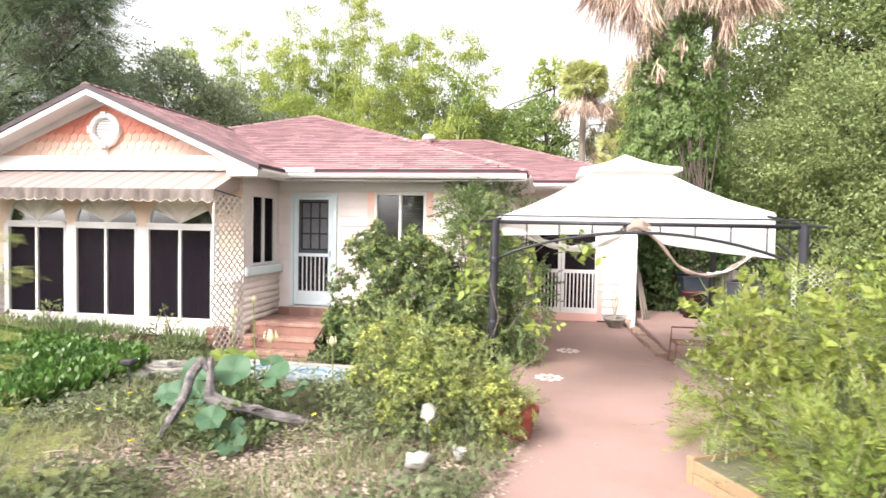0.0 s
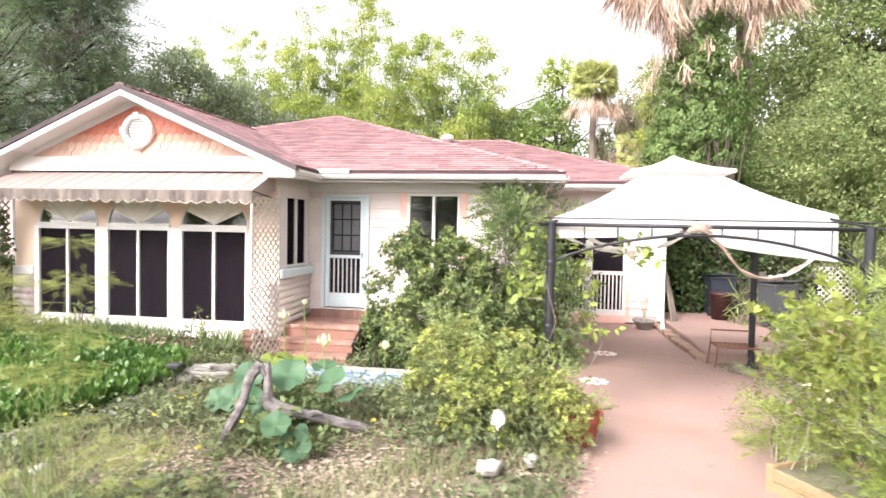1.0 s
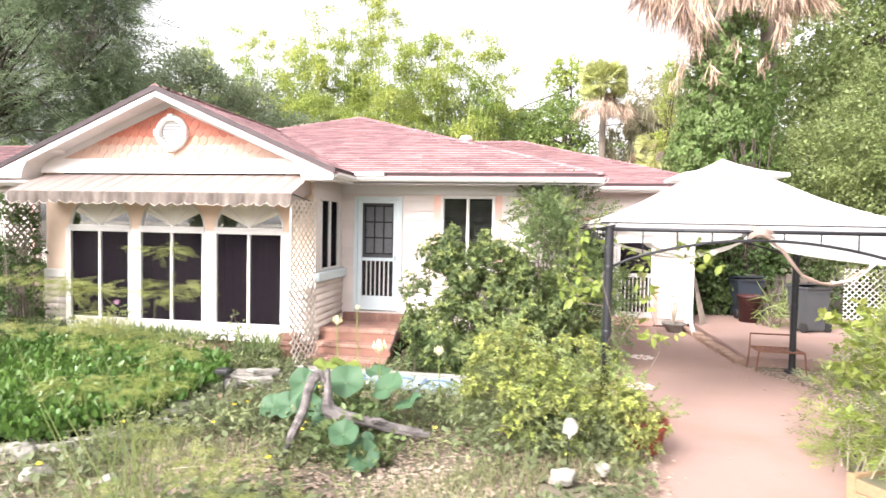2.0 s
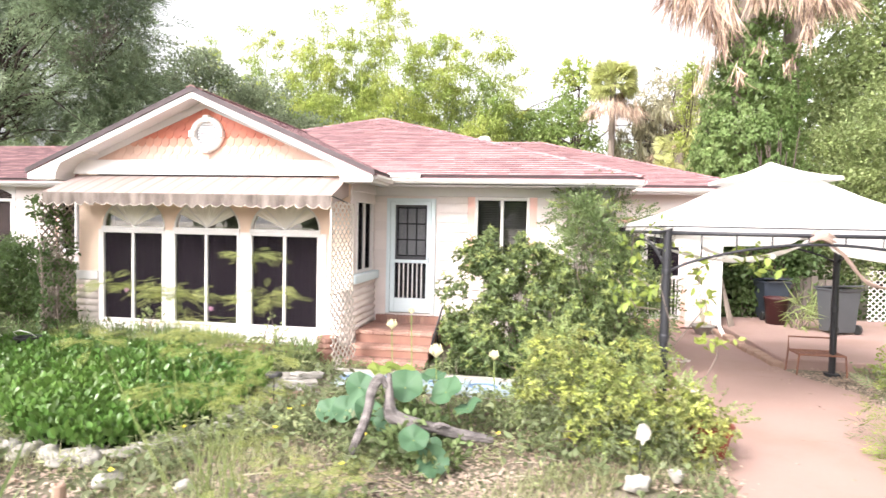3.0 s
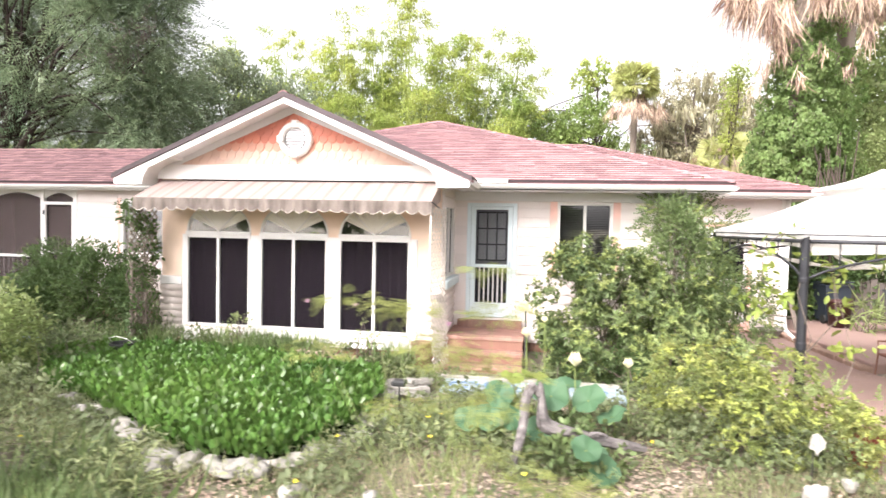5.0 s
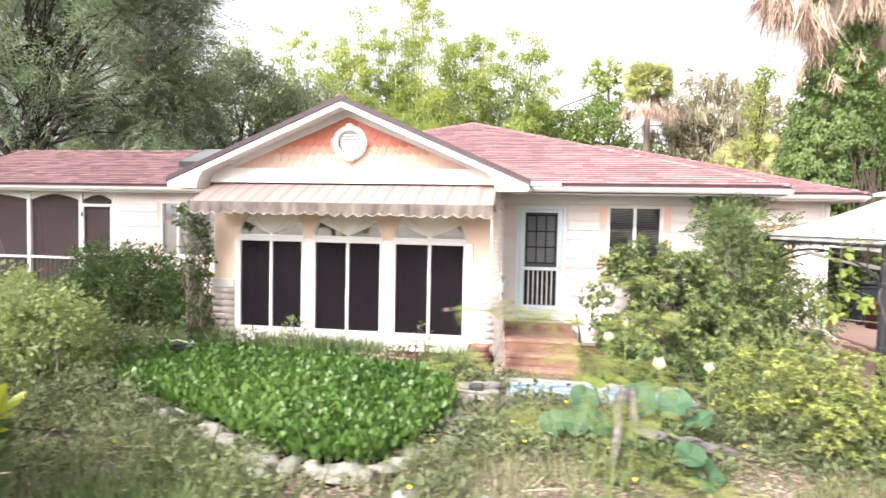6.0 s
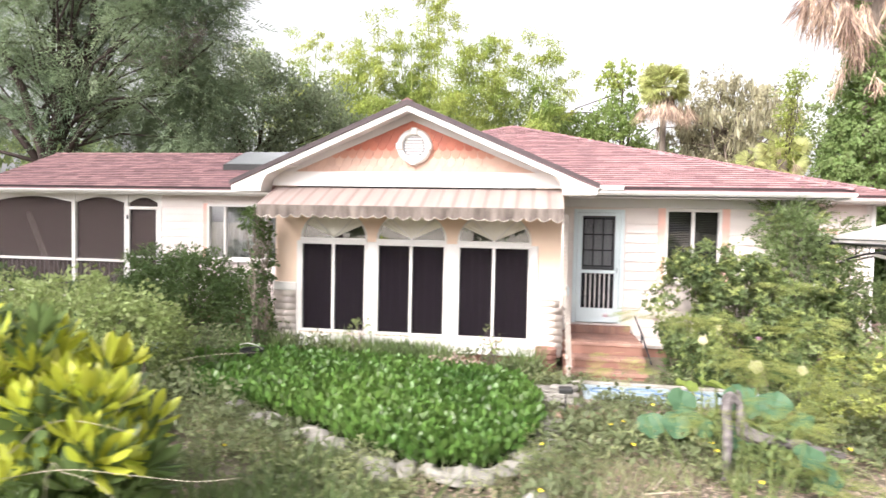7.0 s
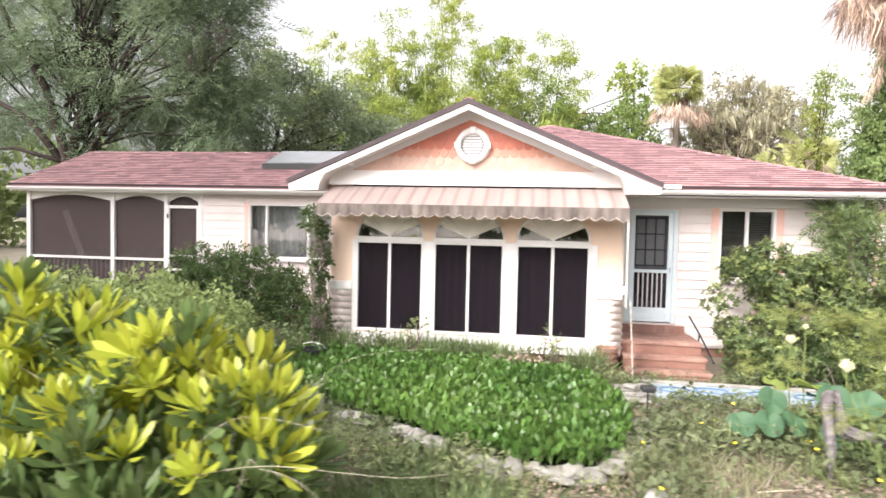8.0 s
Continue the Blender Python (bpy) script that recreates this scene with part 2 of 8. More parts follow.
    "grey_leaf": leaf_mat("mossy_grey_leaf", (0.36, 0.34, 0.23), (0.5, 0.46, 0.32)),
    "frond": leaf_mat("palm_frond", (0.36, 0.4, 0.15), (0.552, 0.55, 0.237)),
    "dead": leaf_mat("dead_frond", (0.20, 0.11, 0.078), (0.66, 0.52, 0.41), rough=0.8, translucent=0.15, vary=0.6, scale=2.4),
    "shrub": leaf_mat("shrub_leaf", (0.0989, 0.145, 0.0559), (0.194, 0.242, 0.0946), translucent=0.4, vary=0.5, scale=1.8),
    "shrub_dark": leaf_mat("dark_shrub_leaf", (0.0743, 0.124, 0.0435), (0.135, 0.192, 0.0653), scale=1.8),
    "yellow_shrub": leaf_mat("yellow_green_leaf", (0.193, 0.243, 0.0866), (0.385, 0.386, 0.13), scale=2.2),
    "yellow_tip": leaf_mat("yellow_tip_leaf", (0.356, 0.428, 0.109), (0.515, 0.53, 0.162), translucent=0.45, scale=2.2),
    "shrub_tip": leaf_mat("lit_shrub_leaf", (0.242, 0.313, 0.1), (0.396, 0.432, 0.16), translucent=0.45, scale=2.2),
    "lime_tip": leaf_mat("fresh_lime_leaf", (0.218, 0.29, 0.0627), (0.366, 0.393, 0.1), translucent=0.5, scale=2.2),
    "croton": leaf_mat("variegated_leaf", (0.342, 0.412, 0.048), (0.57, 0.568, 0.072), rough=0.35, translucent=0.4, vary=0.3, scale=3.0),
    "croton_green": leaf_mat("glossy_green_leaf", (0.096, 0.152, 0.0536), (0.184, 0.246, 0.0892), rough=0.35, scale=3.0),
    "fern": leaf_mat("feathery_leaf", (0.236, 0.283, 0.0821), (0.396, 0.407, 0.133), translucent=0.45, scale=2.0),
    "lime": leaf_mat("lime_leaf", (0.193, 0.278, 0.0576), (0.327, 0.373, 0.0933), translucent=0.45, scale=2.0),
    "sage": leaf_mat("sage_leaf", (0.228, 0.283, 0.105), (0.341, 0.404, 0.165), scale=2.0),
    "hyacinth": leaf_mat("water_hyacinth_leaf", (0.0475, 0.118, 0.025), (0.147, 0.25, 0.0562), rough=0.33, translucent=0.3, scale=0.6),
    "lotus": leaf_mat("lotus_leaf", (0.0528, 0.122, 0.0605), (0.0845, 0.166, 0.0802), rough=0.6, translucent=0.25, vary=0.15, scale=5),
    "grass": leaf_mat("grass_blade", (0.244, 0.257, 0.125), (0.396, 0.396, 0.239), scale=1.0),
    "tall_blade": leaf_mat("tall_grass_blade", (0.131, 0.196, 0.0752), (0.239, 0.296, 0.124), scale=1.0),
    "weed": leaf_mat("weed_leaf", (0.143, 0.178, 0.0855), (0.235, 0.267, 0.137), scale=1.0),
    "weed_light": leaf_mat("light_weed_leaf", (0.23, 0.272, 0.123), (0.368, 0.396, 0.194), scale=1.3),
    "litter": leaf_mat("dead_leaf", (0.252, 0.175, 0.124), (0.456, 0.36, 0.302), rough=0.9, translucent=0.0, vary=0.4),
    "bin_grey": surface("grey_plastic", (0.07, 0.073, 0.08), (0.055, 0.058, 0.062), 3, 30, 0.5, 0.02),
    # these two plastics are darkened to carry the shade of the trees
    "bin_blue": surface("shaded_blue_grey_plastic", (0.024, 0.03, 0.043), (0.02, 0.026, 0.037), 3, 30, 0.5, 0.02),
    "bin_red": surface("shaded_red_plastic", (0.05, 0.012, 0.012), (0.04, 0.010, 0.010), 3, 30, 0.5, 0.02),
    "fence": surface("grey_fence_board", (0.13, 0.105, 0.09), (0.09, 0.075, 0.065), 3, 40, 0.95, 0.4, 40, vary=0.15),
    "black": surface("black_plastic", (0.02, 0.02, 0.02), (0.03, 0.03, 0.03), 5, 40, 0.5, 0),
    "solar": surface("sky_reflecting_pane_grey", (0.298, 0.307, 0.317), (0.268, 0.278, 0.288), 2, 20, 0.25, 0),
    "can": surface("galvanised_metal", (0.42, 0.46, 0.50), (0.32, 0.36, 0.40), 6, 50, 0.4, 0.05, metal=0.5),
}


# ---- geometry helpers ----
class Geo:
    """Collects points and faces for one mesh."""

    def __init__(self):
        self.v, self.f = [], []

    def add(self, verts, faces):
        k = len(self.v)
        self.v.extend([tuple(p) for p in verts])
        self.f.extend([tuple(i + k for i in q) for q in faces])
        return self

    def box(self, x0, x1, y0, y1, z0, z1, bev=0.0):
        c, h = [(x0 + x1) / 2, (y0 + y1) / 2, (z0 + z1) / 2], [abs(x1 - x0) / 2, abs(y1 - y0) / 2, abs(z1 - z0) / 2]
        if not bev:
            v = [(c[0] + sx * h[0], c[1] + sy * h[1], c[2] + sz * h[2]) for sx in (-1, 1) for sy in (-1, 1) for sz in (-1, 1)]
            return self.add(v, [(0, 1, 3, 2), (4, 6, 7, 5), (0, 4, 5, 1), (2, 3, 7, 6), (0, 2, 6, 4), (1, 5, 7, 3)])
        bev = min(bev, min(h) * 0.6)
        verts, index = [], {}
        for s in [(i, j, k) for i in (-1, 1) for j in (-1, 1) for k in (-1, 1)]:
            for axis in range(3):
                index[s, axis] = len(verts)
                verts.append([c[i] + s[i] * (h[i] if i == axis else h[i] - bev) for i in range(3)])
        faces = []
        for axis in range(3):
            b, d = (axis + 1) % 3, (axis + 2) % 3
            for sgn in (-1, 1):
                loop = []
                for u, w in ((-1, -1), (1, -1), (1, 1), (-1, 1)):
                    s = [0, 0, 0]
                    s[axis], s[b], s[d] = sgn, u, w
                    loop.append(index[tuple(s), axis])
                faces.append(loop if sgn > 0 else loop[::-1])
            for u in (-1, 1):
                for w in (-1, 1):
                    s0, s1 = [0, 0, 0], [0, 0, 0]
                    s0[axis], s0[b], s0[d] = -1, u, w
                    s1[axis], s1[b], s1[d] = 1, u, w
                    faces.append((index[tuple(s0), b], index[tuple(s1), b], index[tuple(s1), d], index[tuple(s0), d]))
        for s in [(i, j, k) for i in (-1, 1) for j in (-1, 1) for k in (-1, 1)]:
            faces.append((index[s, 0], index[s, 1], index[s, 2]))
        return self.add(verts, faces)

    def slab(self, top, down):
        """A polygon given by its upper points, made solid by the vector down."""
        n = len(top)
        low = [tuple(Vector(p) + Vector(down)) for p in top]
        faces = [tuple(range(n)), tuple(range(2 * n - 1, n - 1, -1))]
        faces += [(i, n + i, n + (i + 1) % n, (i + 1) % n) for i in range(n)]
        return self.add(list(top) + low, faces)

    def tube(self, points, radii, sides=6, cap=True):
        pts = [Vector(p) for p in points]
        if isinstance(radii, (int, float)):
            radii = [radii] * len(pts)
        verts, faces = [], []
        side = None
        for i, p in enumerate(pts):
            d = (pts[min(i + 1, len(pts) - 1)] - pts[max(i - 1, 0)]).normalized()
            if side is None:
                side = d.orthogonal().normalized()
            side = (side - d * side.dot(d)).normalized()
            up = d.cross(side)
            for k in range(sides):
                ang = 2 * math.pi * k / sides
                verts.append(p + (side * math.cos(ang) + up * math.sin(ang)) * radii[i])
        for i in range(len(pts) - 1):
            for k in range(sides):
                q = (k + 1) % sides
                faces.append((i * sides + k, i * sides + q, (i + 1) * sides + q, (i + 1) * sides + k))
        if cap:
            faces.append(tuple(range(sides - 1, -1, -1)))
            faces.append(tuple(range((len(pts) - 1) * sides, len(pts) * sides)))
        return self.add(verts, faces)

    def lathe(self, centre, profile, sides=16):
        verts = [(centre[0] + r * math.cos(2 * math.pi * k / sides), centre[1] + r * math.sin(2 * math.pi * k / sides), centre[2] + z) for r, z in profile for k in range(sides)]
        faces = [(i * sides + k, i * sides + (k + 1) % sides, (i + 1) * sides + (k + 1) % sides, (i + 1) * sides + k) for i in range(len(profile) - 1) for k in range(sides)]
        return self.add(verts, faces)

    def weld(self):
        """Joins points that lie on one spot."""
        seen, index, keep = {}, [], []
        for p in self.v:
            key = tuple(round(c, 4) for c in p)
            if key not in seen:
                seen[key] = len(keep)
                keep.append(p)
            index.append(seen[key])
        self.v = keep
        self.f = [q for q in (tuple(dict.fromkeys(index[i] for i in q)) for q in self.f) if len(q) > 2]
        return self

    def mesh(self, name, material, smooth=False):
        me = bpy.data.meshes.new(name)
        me.from_pydata(self.v, [], self.f)
        if material:
            me.materials.append(material)
        if smooth:
            me.polygons.foreach_set("use_smooth", [True] * len(me.polygons))
        me.update()
        return me


def part(name, geo, material, parent, label="", smooth=False, kind=""):
    if name in ("wall", "arched_head"):
        geo.weld()
    ob = new(name, geo if isinstance(geo, bpy.types.Mesh) else geo.mesh(name, material, smooth))
    ob.parent = parent
    return tagged(ob, label, kind=kind)


def thing(name, label, category, group="", kind=""):
    return tagged(new(name), label, category, group, kind)


def solid(name, geo, material, label, category="", group="", kind="", smooth=False):
    return tagged(new(name, geo.mesh(name, material, smooth)), label, category, group, kind)


def piece(name, mesh, parent, m):
    ob = new(name, mesh)
    ob.parent = parent
    ob.matrix_basis = m
    return ob


def scattered(name, template, material, pos, rot, size):
    """One mesh of many copies of a small template: rot is n x 3 x 3, size n or n x 3."""
    tv, tf = np.array(template[0], float), template[1]
    n, k = len(pos), len(tv)
    size = np.asarray(size, float)
    size = np.repeat(size[:, None], 3, 1) if size.ndim == 1 else size
    v = np.einsum("nij,nkj->nki", rot, tv[None] * size[:, None, :]) + np.asarray(pos)[:, None, :]
    me = bpy.data.meshes.new(name)
    loops = np.concatenate([np.array(q) for q in tf])
    counts = np.array([len(q) for q in tf])
    total = (loops[None] + (np.arange(n) * k)[:, None]).ravel()
    sizes = np.tile(counts, n)
    me.vertices.add(n * k)
    me.vertices.foreach_set("co", v.ravel().astype(np.float32))
    me.loops.add(len(total))
    me.loops.foreach_set("vertex_index", total.astype(np.int32))
    me.polygons.add(len(sizes))
    me.polygons.foreach_set("loop_start", np.concatenate([[0], np.cumsum(sizes)[:-1]]).astype(np.int32))
    me.polygons.foreach_set("use_smooth", np.ones(len(sizes), bool))
    me.update(calc_edges=True)
    me.materials.append(material)
    return me


def turns(direction, roll=None, flat=0.0):
    """Rotation matrices whose y axis follows direction (n x 3); the z axis leans to the sky by flat (0 to 1)."""
    d = direction / np.linalg.norm(direction, axis=1, keepdims=True)
    n = len(d)
    up = rng.normal(size=(n, 3)) * (1 - flat)
    up[:, 2] += flat * 2
    x = np.cross(d, up)
    x /= np.linalg.norm(x, axis=1, keepdims=True) + 1e-9
    return np.stack([x, d, np.cross(x, d)], axis=2)


# leaf outlines: y along the leaf, folded a little about the rib
LEAF = ([(0, 0, 0), (0.24, 0.3, 0.07), (0.22, 0.65, 0.05), (0, 1, -0.06), (-0.22, 0.65, 0.05), (-0.24, 0.3, 0.07)], [(0, 1, 2, 3), (0, 3, 4, 5)])
SMALL = ([(0, 0, 0), (0.3, 0.45, 0.08), (0, 1, 0), (-0.3, 0.45, 0.08)], [(0, 1, 2), (0, 2, 3)])
NARROW = ([(0, 0, 0), (0.09, 0.4, 0.03), (0, 1, -0.05), (-0.09, 0.4, 0.03)], [(0, 1, 2), (0, 2, 3)])
NARROW2 = ([(0, 0, 0), (0.16, 0.45, 0.05), (0, 1, -0.08), (-0.16, 0.45, 0.05)], [(0, 1, 2), (0, 2, 3)])
SLIM = ([(0, 0, 0), (0.17, 0.4, 0.06), (0.12, 0.72, 0.02), (0, 1, -0.1), (-0.12, 0.72, 0.02), (-0.17, 0.4, 0.06)], [(0, 1, 2, 3), (0, 3, 4, 5)])
BLADE = ([(-0.03, 0, 0), (0.03, 0, 0), (0.022, 0.5, 0.03), (-0.022, 0.5, 0.03), (0, 1, 0.14)], [(0, 1, 2, 3), (3, 2, 4)])
ROUND = ([(0, 0, 0), (0.28, 0.16, 0.05), (0.42, 0.5, 0.09), (0.27, 0.85, 0.04), (0, 1, -0.02), (-0.27, 0.85, 0.04), (-0.42, 0.5, 0.09), (-0.28, 0.16, 0.05)], [(0, 1, 2, 3, 4), (0, 4, 5, 6, 7)])


def in_blobs(blobs, n, shell=0.55):
    """Points in ellipsoids (x, y, z, rx, ry, rz), denser towards their skin."""
    b = np.array(blobs, float)
    w = (b[:, 3] * b[:, 4] * b[:, 5]) ** (2 / 3)
    pick = b[rng.choice(len(b), n, p=w / w.sum())]
    d = rng.normal(size=(n, 3))
    d /= np.linalg.norm(d, axis=1, keepdims=True)
    r = shell + (1 - shell) * rng.random(n) ** 0.6
    return pick[:, :3] + d * r[:, None] * pick[:, 3:], d


def leaves(centres, per, spread, size, outward, template, material, name, flat=0.3, droop=0.0):
    """Clumps of leaves round centres."""
    n = len(centres)
    c = np.repeat(centres, per, 0)
    out = np.repeat(outward, per, 0)
    s = np.repeat(spread * (0.6 + 0.8 * rng.random(n)), per)
    off = rng.normal(size=c.shape)
    off /= np.linalg.norm(off, axis=1, keepdims=True)
    off *= (1.5 * s * rng.random(len(c)) ** 0.4)[:, None] * np.array([1, 1, 0.6])
    d = out * 0.6 + rng.normal(size=c.shape) * 0.7
    d[:, 2] -= droop
    return scattered(name, template, material, c + off, turns(d, flat=flat), size * (0.6 + 0.8 * rng.random(len(c))))


def facing(d, n):
    """Rotation matrices whose y axis follows d and whose z axis leans to n."""
    y = d / np.linalg.norm(d, axis=1, keepdims=True)
    x = np.cross(y, n)
    x /= np.linalg.norm(x, axis=1, keepdims=True) + 1e-9
    return np.stack([x, y, np.cross(x, y)], axis=2)


def upright(axis):
    """Rotation matrices whose z axis follows axis, with any turn about it."""
    z = axis / np.linalg.norm(axis, axis=1, keepdims=True)
    x = np.cross(z, rng.normal(size=z.shape))
    x /= np.linalg.norm(x, axis=1, keepdims=True) + 1e-9
    return np.stack([x, np.cross(z, x), z], axis=2)


def in_lumps(blobs, lumps, per, r, shell=0.6):
    """Points gathered in lumps over the skins of blobs, with the direction out of the plant and whether they lie outside on their lump."""
    c, o = in_blobs(blobs, lumps, shell)
    rad = r * (0.6 + 0.8 * rng.random(lumps))
    d = rng.normal(size=(lumps * per, 3)) + np.repeat(o, per, 0) * 0.5
    d /= np.linalg.norm(d, axis=1, keepdims=True)
    far = rng.random(lumps * per) ** 0.45
    p = np.repeat(c, per, 0) + d * (np.repeat(rad, per) * far)[:, None]
    p[:, 2] = np.maximum(p[:, 2], 0.04)
    return p, d + np.repeat(o, per, 0) * 0.6, far * (0.4 + 0.6 * (d[:, 2] > -0.2)), c


def whorl(n, wide, rise, layers=1):
    """A tuft of folded leaves spreading round a twig's tip; its axis is z."""
    v, f = [], []
    for k in range(n):
        up = rise + 0.55 * (k % layers) / max(layers - 1, 1)
        m = Matrix.Rotation(2 * math.pi * k / n + 0.4 * math.sin(k * 5.1), 3, "Z") @ Matrix.Rotation(up, 3, "X")
        j = len(v)
        ln = 0.8 + 0.25 * math.sin(k * 3.7)
        v += [tuple(m @ Vector(p)) for p in ((0, 0.04, 0), (wide, 0.55 * ln, 0.06), (0, ln, -0.06), (-wide, 0.55 * ln, 0.06))]
        f += [(j, j + 1, j + 2), (j, j + 2, j + 3)]
    return v, f


def sprig(n, wide, ln, droop=0.15):
    """A twig along y with leaves to both sides."""
    v, f = [(-0.008, 0, 0), (0.008, 0, 0), (0.0, 1, -droop)], [(0, 1, 2)]
    for k in range(n):
        s = 0.12 + 0.84 * k / (n - 1)
        side = -1 if k % 2 else 1
        a0 = 0.9 - 0.55 * s
        b = Vector((0, s, -droop * s * s))
        d = Vector((side * math.sin(a0), math.cos(a0), 0.35 * math.sin(k * 2.3))) * ln * (1.1 - 0.35 * s)
        q = Vector((side * math.cos(a0), -math.sin(a0) * side * side, 0.25 * math.cos(k * 1.7))) * wide
        j = len(v)
        v += [tuple(b), tuple(b + d * 0.5 + q), tuple(b + d), tuple(b + d * 0.5 - q)]
        f += [(j, j + 1, j + 2), (j, j + 2, j + 3)]
    return v, f


WIDE = ([(0, 0, 0), (0.42, 0.32, 0.10), (0, 1, -0.04), (-0.42, 0.32, 0.10)], [(0, 1, 2), (0, 2, 3)])
HEART = ([(0, 0.06, 0), (0.22, -0.05, 0.03), (0.42, 0.2, 0.08), (0.26, 0.62, 0.04), (0, 1, -0.08), (-0.26, 0.62, 0.04), (-0.42, 0.2, 0.08), (-0.22, -0.05, 0.03)], [(0, 1, 2, 3, 4), (0, 4, 5, 6, 7)])
WHORL = whorl(9, 0.13, 0.35, 3)
TUFT = whorl(7, 0.2, 0.5, 2)
SPRIG = sprig(9, 0.075, 0.24)
WILLOW = sprig(11, 0.028, 0.34, 0.25)
PLUME = sprig(10, 0.026, 0.34, 0.35)


def tufted_shrub(name, label, blobs, lumps, per, r, size, template, leaf, tip, base, stems=40, tips=0.3, axis_z=True, shell=0.6, category="shrub", stem="bark_grey", lift=0.6, tip_label="outer leaves in a lighter green for the light on them", wood_r=0.014):
    """A shrub of leaf tufts in uneven lumps on real branches; the outer, upper tufts are coloured lighter, as if lit.
    """
    t = thing(name, label, category)
    p, d, out, c = in_lumps(blobs, lumps, per, r, shell)
    wood = Geo()
    for i in range(stems):
        q = c[rnd.randrange(len(c))]
        foot = base if math.hypot(q[0] - base[0], q[1] - base[1]) < 0.9 else q
        limb_tubes(wood, (foot[0] + rnd.uniform(-0.2, 0.2), foot[1] + rnd.uniform(-0.15, 0.15), 0), [q], wood_r)
    part("branchwork", wood, M[stem], t, smooth=True)
    d = d + rng.normal(size=d.shape) * 0.35
    d[:, 2] += lift
    rot = upright(d) if axis_z else turns(d, flat=0.35)
    s = size * (0.65 + 0.7 * rng.random(len(p)))
    # outer, upper tufts get the lighter colour that stands for light on them
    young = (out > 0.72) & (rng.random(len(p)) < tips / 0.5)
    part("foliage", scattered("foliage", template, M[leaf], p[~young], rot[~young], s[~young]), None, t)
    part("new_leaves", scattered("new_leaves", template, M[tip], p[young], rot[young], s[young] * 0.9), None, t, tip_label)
    return t


def leafy_canes(canes, spacing, size, template, material, name, start=0.25, flat=0.35):
    """Leaves set alternately along arching canes, each a list of three points."""
    P, D = [], []
    for a0, b0, c0 in canes:
        a1, b1, c1 = Vector(a0), Vector(b0), Vector(c0)
        n = max(4, int(((b1 - a1).length + (c1 - b1).length) / spacing))
        for k in range(n):
            u = start + (1 - start) * (k + 0.5) / n
            q = a1 * (1 - u) ** 2 + b1 * 2 * u * (1 - u) + c1 * u * u
            tan = ((b1 - a1) * (1 - u) + (c1 - b1) * u).normalized()
            side = tan.cross(Vector((rnd.gauss(0, 1), rnd.gauss(0, 1), rnd.gauss(0, 1)))).normalized()
            P.append(tuple(q))
            D.append(tuple(tan * 0.5 + side + Vector((0, 0, 0.1))))
    P, D = np.array(P), np.array(D)
    return scattered(name, template, material, P, turns(D, flat=flat), size * (0.6 + 0.8 * rng.random(len(P))))


def cane_tubes(canes, r):
    g = Geo()
    for a0, b0, c0 in canes:
        a1, b1, c1 = Vector(a0), Vector(b0), Vector(c0)
        g.tube([a1 * (1 - u) ** 2 + b1 * 2 * u * (1 - u) + c1 * u * u for u in (0, 0.2, 0.4, 0.6, 0.8, 1)], [r, r * 0.9, r * 0.75, r * 0.6, r * 0.4, r * 0.2], 4, cap=False)
    return g


def limb_tubes(geo, start, ends, r0, sides=5):
    for p in ends:
        a0, b0 = Vector(start), Vector(p)
        mid = a0.lerp(b0, 0.5) + Vector((rnd.uniform(-0.2, 0.2), rnd.uniform(-0.2, 0.2), rnd.uniform(0.0, 0.25))) * (b0 - a0).length * 0.6
        q1, q2 = a0.lerp(mid, 0.55), mid.lerp(b0, 0.5)
        geo.tube([a0, q1, mid, q2, b0], [r0, r0 * 0.8, r0 * 0.6, r0 * 0.4, r0 * 0.15], sides, cap=False)


def tree(name, label, base, top, r, blobs, clumps, per, spread, size, leaf, bark="bark", template=SMALL, limbs=24, shell=0.5, droop=0.1, category="tree", group="", bend=(0, 0), flat=0.3):
    t = thing(name, label, category, group)
    wood = Geo()
    b, h = Vector(base), Vector(top)
    pts = [b.lerp(h, k / 5) + Vector((bend[0], bend[1], 0)) * math.sin(k / 5 * math.pi) for k in range(6)]
    wood.tube(pts, [r * (1.25 if k == 0 else 1 - 0.13 * k) for k in range(6)], 8)
    c, out = in_blobs(blobs, clumps, shell)
    for i in range(limbs):
        start = pts[2].lerp(pts[5], rnd.random()) if len(pts) > 5 else h
        limb_tubes(wood, start, [c[rnd.randrange(len(c))]], r * 0.35)
    part("trunk", wood, M[bark], t, smooth=True)
    part("crown", leaves(c, per, spread, size, out, template, M[leaf], "crown", flat, droop), None, t)
    return t


def shrub(name, label, blobs, clumps, per, spread, size, leaf, template=LEAF, stem="bark_grey", stems=14, shell=0.45, base=None, flat=0.35, category="shrub", group="", droop=0.0):
    t = thing(name, label, category, group)
    c, out = in_blobs(blobs, clumps, shell)
    c[:, 2] = np.maximum(c[:, 2], 0.04)
    wood = Geo()
    b = base or (blobs[0][0], blobs[0][1], 0)
    for i in range(stems):
        q = c[rnd.randrange(len(c))]
        foot = b if math.hypot(q[0] - b[0], q[1] - b[1]) < 0.9 else q
        limb_tubes(wood, (foot[0] + rnd.uniform(-0.15, 0.15), foot[1] + rnd.uniform(-0.15, 0.15), 0), [q], 0.016 if foot is b else 0.010)
    part("branchwork", wood, M[stem], t, smooth=True)
    part("foliage", leaves(c, per, spread, size, out, template, M[leaf], "foliage", flat, droop), None, t)
    return t


# ---- ground, walkway, patio ----
def ground_height(x, y):
